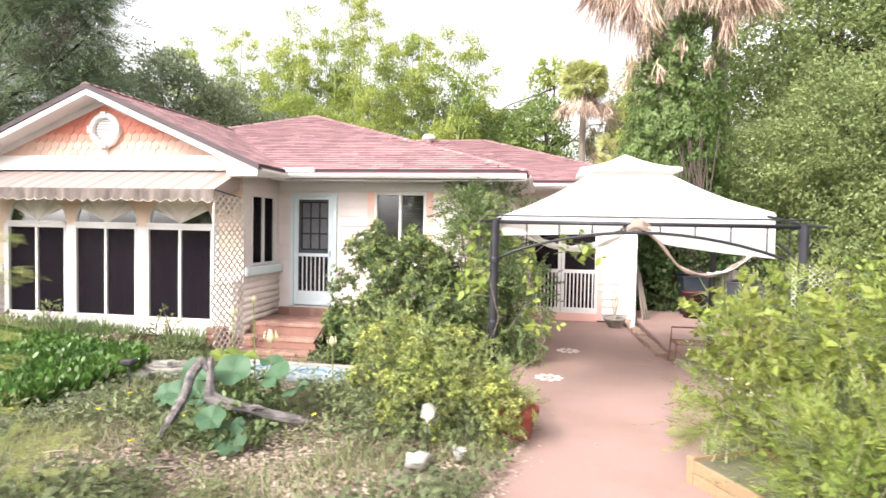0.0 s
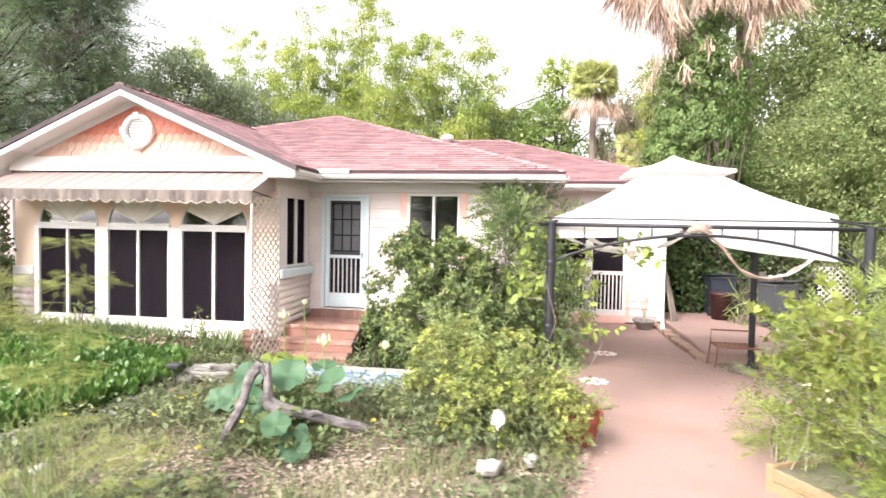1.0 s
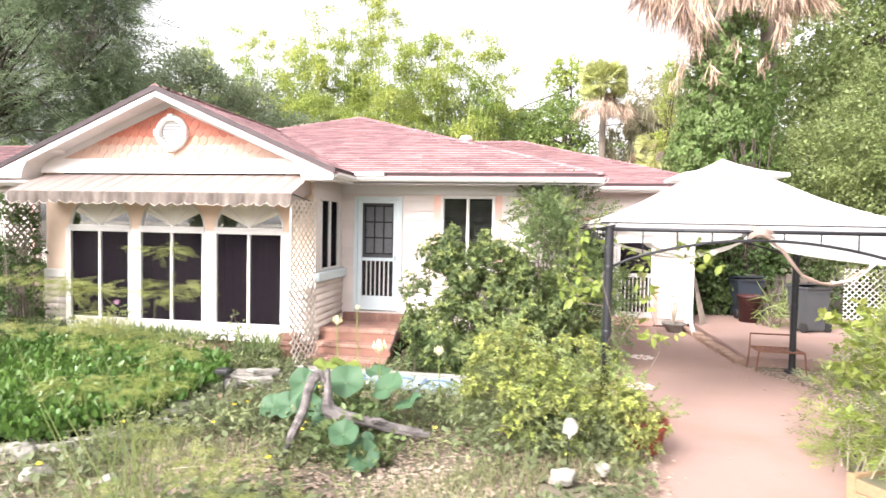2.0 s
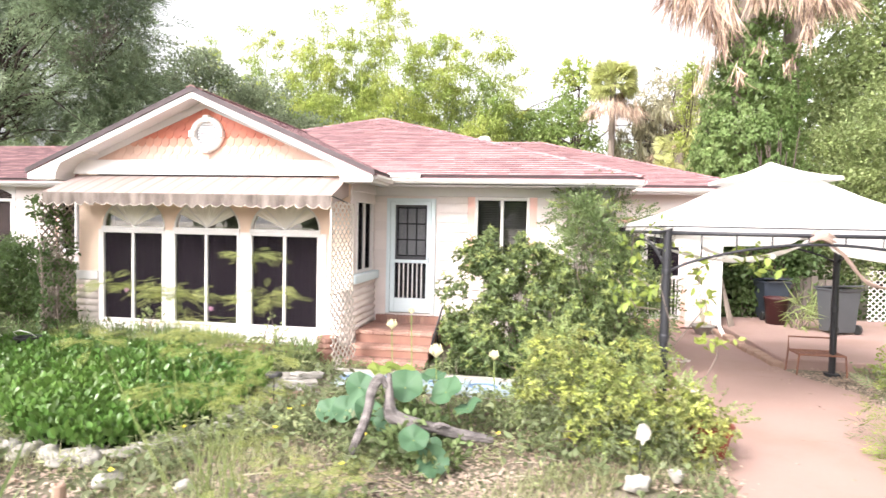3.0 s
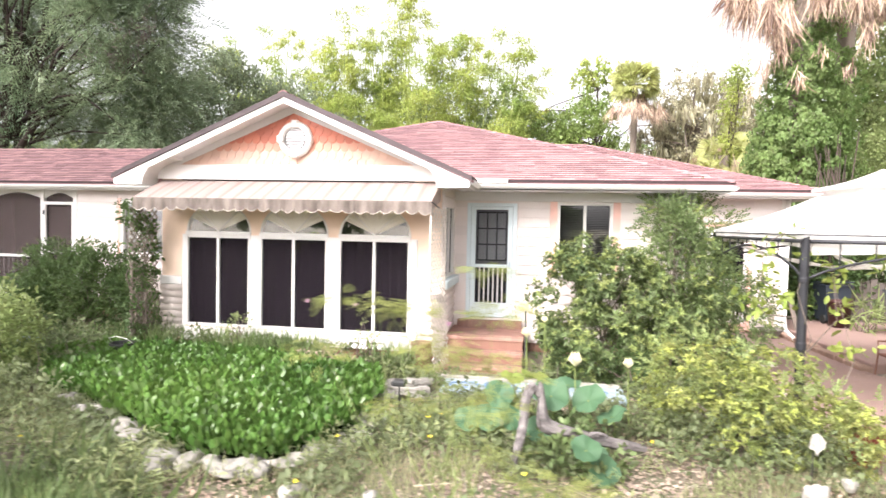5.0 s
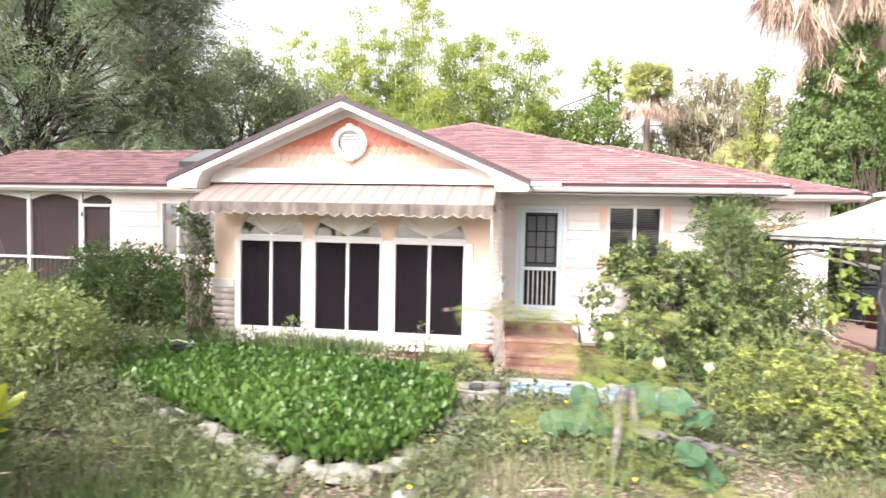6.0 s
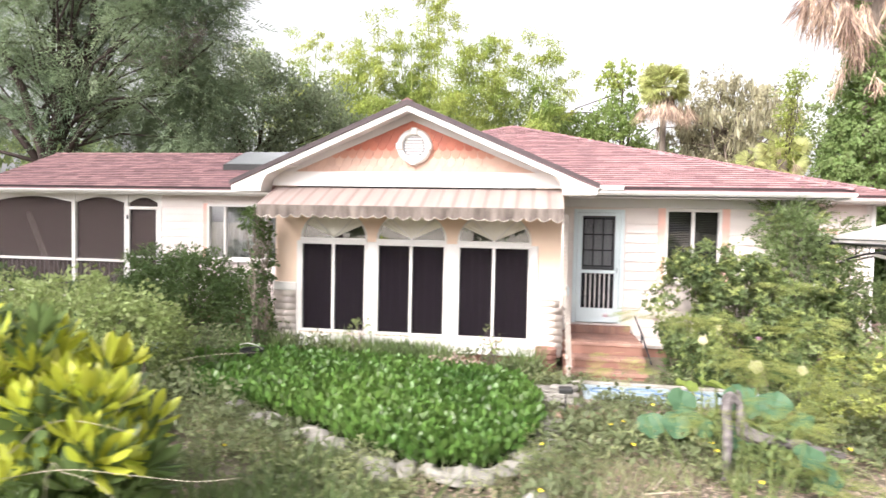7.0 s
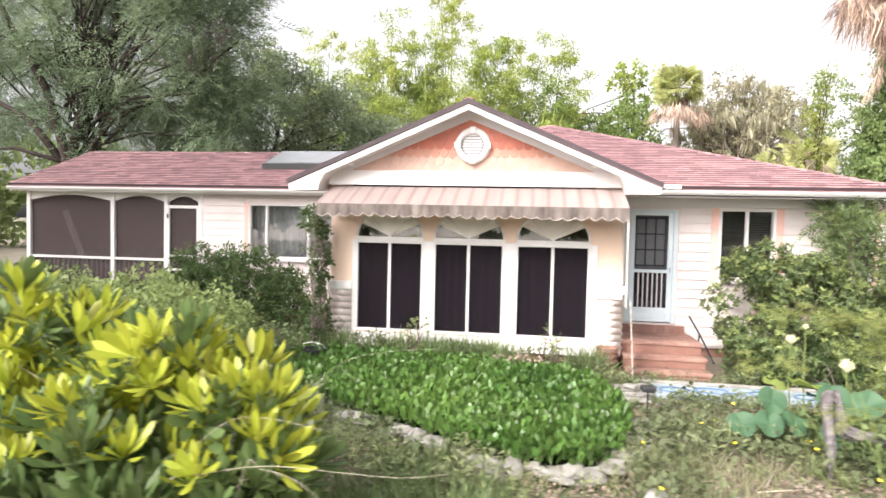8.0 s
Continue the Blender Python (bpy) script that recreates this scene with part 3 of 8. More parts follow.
    return 0.05 * noise.noise((x * 0.35, y * 0.35, 0)) + 0.02 * noise.noise((x * 1.3, y * 1.3, 5))


def build_ground():
    g = Geo()
    xs = [-900, -300, -120, -60, -36] + [-30 + 0.5 * i for i in range(91)] + [20, 30, 60, 120, 300, 900]
    ys = [-900, -300, -100, -50, -25, -15, -8] + [-4 + 0.5 * i for i in range(61)] + [32, 45, 70, 120, 300, 900]
    verts = []
    for y in ys:
        for x in xs:
            near = -20 < x < 12 and -3 < y < 16
            calm = 0.25 if (-0.8 < x < 3.2 and 3 < y < 14) else 1.0
            z = ground_height(x, y) * calm - 0.03 if near else -0.03
            if -10.4 < x < -4.9 and 4.0 < y < 8.4:
                z -= 0.12
            verts.append((x, y, z))
    w = len(xs)
    g.add(verts, [(j * w + i, j * w + i + 1, (j + 1) * w + i + 1, (j + 1) * w + i) for j in range(len(ys) - 1) for i in range(w - 1)])
    return solid("ground", g, M["soil"], "weedy brown garden ground with leaf litter and moss", "ground", kind="structure", smooth=True)


build_ground()


def ribbon(name, left, right, z, thick, material, label, category, kind):
    """A walk between two edge lines."""
    g = Geo()
    n = len(left)
    top = [(*p, z) for p in left] + [(*p, z) for p in right]
    low = [(*p, z - thick) for p in left] + [(*p, z - thick) for p in right]
    faces = [(i, n + i, n + i + 1, i + 1) for i in range(n - 1)]
    faces += [(2 * n + i, 2 * n + i + 1, i + 1, i) for i in range(n - 1)]
    faces += [(n + i, 3 * n + i, 3 * n + i + 1, n + i + 1) for i in range(n - 1)]
    faces += [(0, 2 * n, 3 * n, n), (n - 1, 2 * n - 1, 4 * n - 1, 3 * n - 1)]
    g.add(top + low, faces)
    return solid(name, g, material, label, category, kind=kind)


def smooth_line(points, n):
    """A smooth line of n points through a few points."""
    p = [Vector((*q, 0)) for q in points]
    out = []
    for k in range(n):
        s = k / (n - 1) * (len(p) - 1)
        i = min(int(s), len(p) - 2)
        u = s - i
        a0, a1, a2, a3 = p[max(i - 1, 0)], p[i], p[i + 1], p[min(i + 2, len(p) - 1)]
        q = 0.5 * (2 * a1 + (a2 - a0) * u + (2 * a0 - 5 * a1 + 4 * a2 - a3) * u * u + (3 * a1 - a0 - 3 * a2 + a3) * u ** 3)
        out.append((q.x, q.y))
    return out


walk_left = smooth_line([(-0.35, -6.0), (-0.15, 3.0), (-0.1, 4.5), (0.12, 6.0), (-0.12, 8.0), (-0.3, 10.5), (-0.35, 13.38)], 40)
walk_right = smooth_line([(1.5, -6.0), (1.55, 3.0), (1.66, 4.7), (2.0, 6.2), (2.36, 6.95), (2.72, 7.9), (2.66, 8.6), (2.3, 9.4), (2.2, 10.4), (2.05, 13.38)], 40)
walkway = ribbon("walkway", walk_left, walk_right, 0.015, 0.14, M["concrete"], "pink painted concrete garden walk with dirt and fallen leaves", "path", "structure")
for line in ([(1.15, 6.29), (1.28, 6.25), (1.42, 6.30), (1.55, 6.27), (1.68, 6.24), (1.82, 6.28)], [(0.1, 9.1), (0.5, 9.14), (1.0, 9.08), (1.5, 9.13), (2.2, 9.1)], [(-0.1, 4.05), (0.3, 4.02), (0.7, 4.07), (1.2, 4.03), (1.6, 4.06)]):
    part("crack", Geo().tube([(x, y, 0.0145) for x, y in smooth_line(line, 24)], [0.0022 + 0.0012 * math.sin(k * 1.7) for k in range(24)], 5), M["curb"], walkway, "fine dirty crack in the concrete")
g = Geo().box(2.32, 7.2, 9.95, 15.0, -0.1, 0.14, 0.02)
patio = solid("patio", g, M["concrete"], "raised pink concrete patio behind the gazebo", "patio", kind="structure")
g = Geo()
for k in range(14):
    y0 = 9.9 + k * 0.27
    x0 = 2.14 - 0.012 * k
    g.box(x0 + rnd.uniform(-0.02, 0.02), x0 + 0.18, y0, y0 + 0.25, -0.05, 0.10 + rnd.uniform(-0.02, 0.02), 0.015)
solid("curb", g, M["curb"], "worn brick curb along the raised patio", "curb", kind="structure")


def medallion(x, y, r):
    t = thing("flower_medallion", "pale flower-shaped inlay set in the pink walk", "inlay", "inlays in the walk")
    g = Geo()
    for k in range(9):
        ang = 2 * math.pi * k / 9
        px, py = x + math.cos(ang) * r * 0.68, y + math.sin(ang) * r * 0.68
        ring = [(px + math.cos(b) * r * 0.30 * math.cos(ang) - math.sin(b) * r * 0.2 * math.sin(ang), py + math.cos(b) * r * 0.30 * math.sin(ang) + math.sin(b) * r * 0.2 * math.cos(ang), 0.021) for b in [2 * math.pi * j / 8 for j in range(8)]]
        g.slab(ring, (0, 0, -0.012))
    part("petals", g, M["siding"], t)
    c = Geo().slab([(x + math.cos(b) * r * 0.2, y + math.sin(b) * r * 0.2, 0.021) for b in [2 * math.pi * j / 10 for j in range(10)]], (0, 0, -0.012))
    part("centre", c, M["pink"], t)


medallion(0.39, 8.06, 0.21)
medallion(0.72, 10.0, 0.21)
medallion(0.25, 11.9, 0.21)

# ---- house ----
house = thing("house", "single-storey white and peach cottage with a red shingle roof", "house")
SUN_Y, MAIN_Y, WING_Y, REAR_Y = 8.785, 10.14, 11.56, 13.4
SX0, SX1 = -9.57, -4.63


def wall_boxes(g, axis, a0, a1, z0, z1, d0, d1, holes):
    """Boxes of a wall round its openings; axis 'x': it runs along x and is d0..d1 in y."""
    cuts = sorted({a0, a1, *[h[0] for h in holes], *[h[1] for h in holes]})
    for p, q in zip(cuts, cuts[1:]):
        if p < a0 - 1e-6 or q > a1 + 1e-6:
            continue
        spans, low = [], z0
        for h in sorted(holes, key=lambda h: h[2]):
            if h[0] <= p + 1e-6 and h[1] >= q - 1e-6:
                if h[2] > low:
                    spans.append((low, h[2]))
                low = h[3]
        if low < z1:
            spans.append((low, z1))
        for s0, s1 in spans:
            if axis == "x":
                g.box(p, q, d0, d1, s0, s1)
            else:
                g.box(d0, d1, p, q, s0, s1)
    return g


def board_mesh(name, step, thick, material, bulge=False):
    """One siding board, 1 m long along x, its face to -y, its foot at z = 0."""
    if bulge:
        prof = [(0, 0)] + [(-thick * (0.35 + 0.65 * math.sin(math.pi * k / 6)), step * k / 6) for k in range(7)] + [(0, step)]
    else:
        prof = [(0.004, 0), (-thick, 0), (-thick, 0.006), (-0.006, step + 0.004), (0.004, step + 0.004)]
    g = Geo()
    n = len(prof)
    g.add([(x, y, z) for x in (0, 1) for y, z in prof], [tuple(range(n))[::-1], tuple(range(n, 2 * n))] + [(i, (i + 1) % n, n + (i + 1) % n, n + i) for i in range(n)])
    return g.mesh(name, material, smooth=bulge)


BOARD = board_mesh("board", 0.17, 0.032, M["siding"])
LOGB = board_mesh("log_board", 0.115, 0.046, M["log_siding"], True)


def siding(wall, axis, a0, a1, z0, z1, d, holes, step=0.17, mesh=BOARD, name="board"):
    """Boards cut at the openings: axis 'x' faces -y at y = d, axis 'y' faces +x at x = d."""
    z = z0
    while z < z1 - 0.03:
        h = min(step, z1 - z)
        spans = [(a0, a1)]
        for o in holes:
            if o[2] < z + h * 0.6 and o[3] > z + h * 0.4:
                cut = []
                for p, q in spans:
                    if o[1] <= p or o[0] >= q:
                        cut.append((p, q))
                        continue
                    if o[0] > p:
                        cut.append((p, o[0]))
                    if o[1] < q:
                        cut.append((o[1], q))
                spans = cut
        for p, q in spans:
            tilt = rnd.uniform(-0.08, 0.08)
            m = pose(p, d, z, 0, 0, 0) if axis == "x" else pose(d, p, z, 0, 0, 90)
            piece(name, mesh, wall, m @ Matrix.Diagonal((q - p, 1, h / step, 1)))
        z += step
    return wall


def window(x0, x1, z0, z1, y, mullions, label, material="white", axis="x", fr=0.05, curtain="dark", sill=True, rails=(), screen="", pane_glass="glass"):
    """A framed window in a wall along x (or along y, facing +x), with panes and a curtain behind."""
    g = Geo()

    def bx(geo, p, q, d0, d1, s0, s1, bev=0.006):
        return geo.box(p, q, y + d0, y + d1, s0, s1, bev) if axis == "x" else geo.box(y - d1, y - d0, p, q, s0, s1, bev)

    bx(g, x0, x0 + fr, -0.03, 0.09, z0, z1)
    bx(g, x1 - fr, x1, -0.03, 0.09, z0, z1)
    bx(g, x0 + fr, x1 - fr, -0.03, 0.09, z0, z0 + fr)
    bx(g, x0 + fr, x1 - fr, -0.03, 0.09, z1 - fr, z1)
    for m in mullions:
        bx(g, m - 0.025, m + 0.025, -0.02, 0.07, z0 + fr, z1 - fr)
    for r in rails:
        bx(g, x0 + fr, x1 - fr, -0.015, 0.06, r - 0.02, r + 0.02)
    w = part("window", g, M[material], house, label)
    stops = [x0 + fr] + list(mullions) + [x1 - fr]
    for p, q in zip(stops, stops[1:]):
        pane = part("pane", bx(Geo(), p, q, 0.03, 0.036, z0 + fr, z1 - fr, 0), M[pane_glass], w)
        pane.visible_shadow = False
        if screen:
            part("window_screen", bx(Geo(), p, q, 0.020, 0.023, z0 + fr, z1 - fr, 0), M[screen], w)
    # the near-black default paints the room's darkness onto the curtain sheet
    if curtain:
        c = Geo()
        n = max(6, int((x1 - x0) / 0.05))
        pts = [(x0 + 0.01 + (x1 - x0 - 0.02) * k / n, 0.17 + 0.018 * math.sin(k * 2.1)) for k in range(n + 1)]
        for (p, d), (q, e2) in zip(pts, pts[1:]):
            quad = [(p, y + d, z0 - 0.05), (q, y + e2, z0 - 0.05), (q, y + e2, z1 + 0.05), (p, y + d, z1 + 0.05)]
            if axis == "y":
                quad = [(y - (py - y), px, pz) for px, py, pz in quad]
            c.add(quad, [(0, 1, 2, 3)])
        part("curtain", c, M[curtain], w, "curtain sheet with the window's shade and reflection in its colour")
    if sill:
        part("sill", bx(Geo(), x0 - 0.04, x1 + 0.04, -0.10, 0.0, z0 - 0.06, z0, 0.008), M[material], w)
    return w


# sunroom front
WINS = [(-9.11, -7.91), (-7.75, -6.535), (-6.355, -5.13)]
wz0, wz1, ARCH = 0.42, 1.99, 0.50
front = Geo()
holes = [(a0, b0, wz0, 2.05) for a0, b0 in WINS]
wall_boxes(front, "x", SX0, SX1, 0.18, 2.05, SUN_Y, SUN_Y + 0.15, holes)
cols = [SX0] + [v for w in WINS for v in w] + [SX1]
for i in range(0, len(cols), 2):
    front.box(cols[i], cols[i + 1], SUN_Y, SUN_Y + 0.15, 2.05, 2.95)
for a0, b0 in WINS:
    n = 20
    c0, r0 = (a0 + b0) / 2, (b0 - a0) / 2
    for k in range(n):
        t0, t1 = math.pi * k / n, math.pi * (k + 1) / n
        xa, xb = c0 - r0 * math.cos(t0), c0 - r0 * math.cos(t1)
        za, zb = 2.05 + ARCH * math.sin(t0), 2.05 + ARCH * math.sin(t1)
        front.slab([(xa, SUN_Y, za), (xb, SUN_Y, zb), (xb, SUN_Y, 2.95), (xa, SUN_Y, 2.95)], (0, 0.15, 0))
sun_front = part("wall", front, M["peach"], house, "peach stucco front wall with three arched windows")
trim = Geo()
trim.box(-9.17, -5.02, SUN_Y - 0.05, SUN_Y, 0.28, 0.40, 0.01)
trim.box(-9.17, -5.02, SUN_Y - 0.03, SUN_Y, 0.17, 0.28, 0.006)
for p, q in ((-9.17, -9.11), (-7.91, -7.75), (-6.535, -6.355), (-5.13, -5.02)):
    trim.box(p, q, SUN_Y - 0.025, SUN_Y, 0.40, 2.0, 0.006)
part("window_trim", trim, M["white"], house, "wide white boards round the sunroom windows")
for a0, b0 in WINS:
    window(a0, b0, wz0, wz1, SUN_Y, [(a0 + b0) / 2], "tall white sliding window with dark screens", sill=False, fr=0.045, screen="solar_screen")
    c0, r0 = (a0 + b0) / 2, (b0 - a0) / 2
    g = Geo()
    g.box(a0, b0, SUN_Y - 0.035, SUN_Y + 0.08, 1.99, 2.055, 0.006)
    ring = [(c0 - (r0 - 0.015) * math.cos(math.pi * k / 20), SUN_Y + 0.02, 2.055 + (ARCH - 0.015) * math.sin(math.pi * k / 20)) for k in range(21)]
    g.tube(ring, 0.022, 5)
    for ang in (50, 130):
        p = (c0 + math.cos(radians(ang)) * r0 * 0.97, SUN_Y + 0.025, 2.055 + math.sin(radians(ang)) * ARCH * 0.97)
        g.tube([(c0, SUN_Y + 0.0, 2.055), (p[0], SUN_Y + 0.0, p[2])], 0.009, 5)
    aw = part("arch_window", g, M["white"], house, "half-round window with spreading bars")
    pane = Geo().slab([(x, SUN_Y + 0.030, z) for x, y, z in ring], (0, 0.006, 0))
    pane = part("pane", pane, M["arch_glass"], aw)
    pane.visible_shadow = False
    fan = Geo()
    n = 30
    for k in range(n):
        angs = [radians(28 + 124 * j / n) for j in (k, k + 1)]
        dep = [0.016 + 0.010 * (j % 2) for j in (k, k + 1)]
        fan.add([(c0, SUN_Y + 0.027, 2.06), (c0 + math.cos(angs[0]) * r0, SUN_Y + dep[0], 2.06 + math.sin(angs[0]) * ARCH), (c0 + math.cos(angs[1]) * r0, SUN_Y + dep[1], 2.06 + math.sin(angs[1]) * ARCH)], [(0, 1, 2)])
    part("fan_shade", fan, M["shade"], aw, "cream pleated fan shade")
    # black sheet standing for the dim room behind the arch
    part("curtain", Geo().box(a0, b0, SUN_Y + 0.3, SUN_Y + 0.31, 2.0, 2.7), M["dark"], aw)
# corner ledges with rounded boards below
for p, q in ((SX0 - 0.02, -9.17), (-5.02, SX1 + 0.02)):
    part("ledge", Geo().box(p, q, SUN_Y - 0.05, SUN_Y, 1.12, 1.27, 0.012), M["white"], house)
    siding(sun_front, "x", p, q, 0.2, 1.12, SUN_Y, [], 0.115, LOGB, "log_board")
# sunroom side facing the steps
side = wall_boxes(Geo(), "y", SUN_Y + 0.15, MAIN_Y + 0.0, 0.18, 2.95, SX1 - 0.15, SX1, [(9.10, 9.96, 1.36, 2.56)])
sun_side = part("wall", side, M["siding"], house)
siding(sun_side, "y", SUN_Y, MAIN_Y, 1.36, 2.93, SX1, [(9.06, 10.0, 1.30, 2.60)])
siding(sun_side, "y", SUN_Y, MAIN_Y, 0.28, 1.20, SX1, [], 0.115, LOGB, "log_board")
# the screen here is added to darken the sky's reflection in the panes
window(9.08, 9.98, 1.36, 2.58, SX1, [9.53], "narrow white window in the side of the sunroom", axis="y", fr=0.04, sill=False, screen="solar_screen")
part("ledge", Geo().box(SX1, SX1 + 0.12, SUN_Y - 0.02, MAIN_Y - 0.03, 1.20, 1.35, 0.015), M["blue"], house, "pale blue ledge under the side window")
# sunroom other side and foundations
part("wall", Geo().box(SX0, SX0 + 0.15, SUN_Y + 0.15, WING_Y, 0.18, 2.95), M["siding"], house)
found = Geo()
found.box(SX0 + 0.05, SX1 - 0.05, SUN_Y + 0.05, 12, -0.1, 0.18)
found.box(SX1 - 0.1, -0.4, MAIN_Y + 0.05, 19, -0.1, 0.2)
found.box(-18.2, SX0 + 0.1, WING_Y + 0.05, 16, -0.1, 0.45)
found.box(-0.5, 2.15, REAR_Y + 0.05, 24, -0.1, 0.10)
part("foundation", found, M["mortar"], house)

# gable: fish-scale shingles, band, vent, rakes
AX, AZ, EZ, GY = -7.16, 4.302, 2.99, 8.356
half = 3.02
gable = Geo().slab([(SX0 - 0.05, SUN_Y, 2.95), (SX1 + 0.05, SUN_Y, 2.95), (SX1 + 0.05, SUN_Y, 3.13), (AX, SUN_Y, 4.20), (SX0 - 0.05, SUN_Y, 3.13)], (0, 0.15, 0))
gable_wall = part("wall", gable, M["scale_pale"], house, "gable wall with painted fish-scale shingles")
scale_meshes = []
SCALE_W, SCALE_STEP = 0.148, 0.132
for key in ("scale_pale", "scale_mid", "scale"):
    w, h = SCALE_W - 0.004, SCALE_STEP + 0.06
    prof = [(w / 2, 0.07)] + [(w / 2 * math.cos(t), 0.07 - 0.07 * math.sin(t)) for t in [math.pi * k / 8 for k in range(1, 8)]] + [(-w / 2, 0.07), (-w / 2, h), (w / 2, h)]
    g = Geo()
    k = len(prof)
    g.add([(x, -0.006 - 0.014 * (1 - z / h), z) for x, z in prof] + [(x, 0, z) for x, z in prof], [tuple(range(k))[::-1]] + [(i, (i + 1) % k, k + (i + 1) % k, k + i) for i in range(k)])
    scale_meshes.append(g.mesh("fish_scale", M[key]))
row, z = 0, 3.15
while z < 3.98:
    reach = (4.03 - z) / 0.434
    n = int(reach / SCALE_W)
    for i in range(-n - 1, n + 1):
        x = AX + i * SCALE_W + (SCALE_W / 2 if row % 2 else 0)
        if abs(x - AX) > reach or (x + 7.112) ** 2 + (z + 0.08 - 3.614) ** 2 < 0.20 ** 2:
            continue
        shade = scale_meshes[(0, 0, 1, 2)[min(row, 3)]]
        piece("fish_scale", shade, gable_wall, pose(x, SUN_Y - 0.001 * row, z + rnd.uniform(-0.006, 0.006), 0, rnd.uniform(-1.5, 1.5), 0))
    row, z = row + 1, z + SCALE_STEP
band = Geo()
band.slab([(SX0 - 0.02, SUN_Y - 0.10, 2.94), (SX1 + 0.02, SUN_Y - 0.10, 2.94), (SX1 + 0.02, SUN_Y - 0.035, 3.19), (SX0 - 0.02, SUN_Y - 0.035, 3.19)], (0, 0.03, 0))
part("gable_band", band, M["white"], house, "white board under the gable")
vent = Geo()
ring = [(-7.112 + math.cos(t) * 0.245, SUN_Y - 0.05, 3.614 + math.sin(t) * 0.245) for t in [2 * math.pi * k / 28 for k in range(29)]]
vent.tube(ring, 0.055, 8, cap=False)
for dx, dz in ((0, 1), (0, -1), (1, 0), (-1, 0)):
    cx, cz = -7.112 + dx * 0.25, 3.614 + dz * 0.25
    vent.box(cx - 0.055, cx + 0.055, SUN_Y - 0.12, SUN_Y, cz - 0.06, cz + 0.06, 0.012)
vent = part("gable_vent", vent, M["white"], house, "round white louvred gable vent", smooth=False)
# grey backing paints the shade in the gaps between the louvres
part("backing", Geo().slab([(x, SUN_Y - 0.03, z) for x, y, z in ring[:-1]], (0, 0.03, 0)), M["door_gap_grey"], vent)
for k in range(8):
    z = 3.614 - 0.16 + k * 0.046
    w = math.sqrt(max(0.0, 0.19 ** 2 - (z - 3.614) ** 2)) * 0.85
    part("louvre", Geo().slab([(-7.112 - w, SUN_Y - 0.06, z), (-7.112 + w, SUN_Y - 0.06, z), (-7.112 + w, SUN_Y - 0.032, z + 0.03), (-7.112 - w, SUN_Y - 0.032, z + 0.03)], (0, 0, -0.008)), M["soffit"], vent)


def on_rake(side, s, z_off=0.0):
    """A point along the gable's rake: s = 0 at the top, 1 at the eave."""
    return AX + side * half * s, AZ - (AZ - EZ) * s + z_off


for side in (-1, 1):
    x1, z1 = on_rake(side, 1)
    # rake board, soffit and boxed return with a rounded heel
    g = Geo().slab([(AX, GY, AZ - 0.07), (x1, GY, z1 - 0.07), (x1, GY, z1 - 0.165), (AX, GY, AZ - 0.165)], (0, 0.035, 0))
    part("rake_board", g, M["white"], house)
    g = Geo().slab([(AX, GY + 0.035, AZ - 0.10), (x1, GY + 0.035, z1 - 0.10), (x1, SUN_Y, z1 - 0.10), (AX, SUN_Y, AZ - 0.10)], (0, 0, -0.02))
    part("rake_soffit", g, M["soffit"], house)
    g = Geo().slab([(AX, SUN_Y - 0.03, AZ - 0.12), (x1 - side * 0.45, SUN_Y - 0.03, z1 + 0.075), (x1 - side * 0.45, SUN_Y - 0.03, z1 - 0.01), (AX, SUN_Y - 0.03, AZ - 0.255)], (0, 0.03, 0))
    part("rake_frieze", g, M["soffit"], house)
    g = Geo()
    heel = [(x1 - side * 0.02, z1 - 0.06), (x1 - side * 0.02, z1 - 0.17)]
    heel += [(x1 - side * (0.52 + 0.50 * (1 - math.cos(t))), z1 - 0.17 + 0.44 * math.sin(t)) for t in [math.pi / 2 * k / 10 for k in range(11)]]
    heel.append((x1 - side * 1.02, z1 + 0.34))
    g.slab([(x, GY + 0.01, z) for x, z in heel], (0, SUN_Y - GY - 0.012, 0))
    part("eave_return", g, M["white"], house, "rounded white boxed eave at the foot of the gable")
    part("roof_edge", Geo().slab([(AX, GY - 0.02, AZ + 0.02), (x1 + side * 0.03, GY - 0.02, z1 + 0.01), (x1 + side * 0.03, GY - 0.02, z1 - 0.065), (AX, GY - 0.02, AZ - 0.068)], (0, 0.06, 0)), M["rake_edge"], house)

# roofs
ROOF_POLYS = [
    ([(-4.14, 8.34, EZ), (-4.14, 9.40, EZ), (AX, 12.92, AZ), (AX, 8.34, AZ)], "gable roof"),
    ([(-10.2, 12.6, EZ), (-10.2, 8.34, EZ), (AX, 8.34, AZ), (AX, 12.92, AZ)], "gable roof"),
    ([(-4.05, 9.42, 3.02), (-0.03, 9.42, 3.02), (-5.71, 14.56, 4.91), (-8.4, 12.126, 4.015)], "main roof"),
    ([(-0.03, 9.42, 3.02), (-0.03, 19.7, 3.02), (-5.71, 14.56, 4.91)], "main roof"),
    ([(-0.03, 19.7, 3.02), (-11.39, 19.7, 3.02), (-5.71, 14.56, 4.91)], "main roof"),
    ([(-9.4, 17.9, 3.68), (-9.4, 11.22, 3.68), (-5.71, 14.56, 4.91)], "main roof"),
    ([(-18.35, 11.15, 3.04), (-7.5, 11.15, 3.04), (-7.5, 13.75, 4.08), (-18.35, 13.75, 4.08)], "wing roof"),
    ([(-7.5, 16.35, 3.04), (-18.35, 16.35, 3.04), (-18.35, 13.75, 4.08), (-7.5, 13.75, 4.08)], "wing roof"),
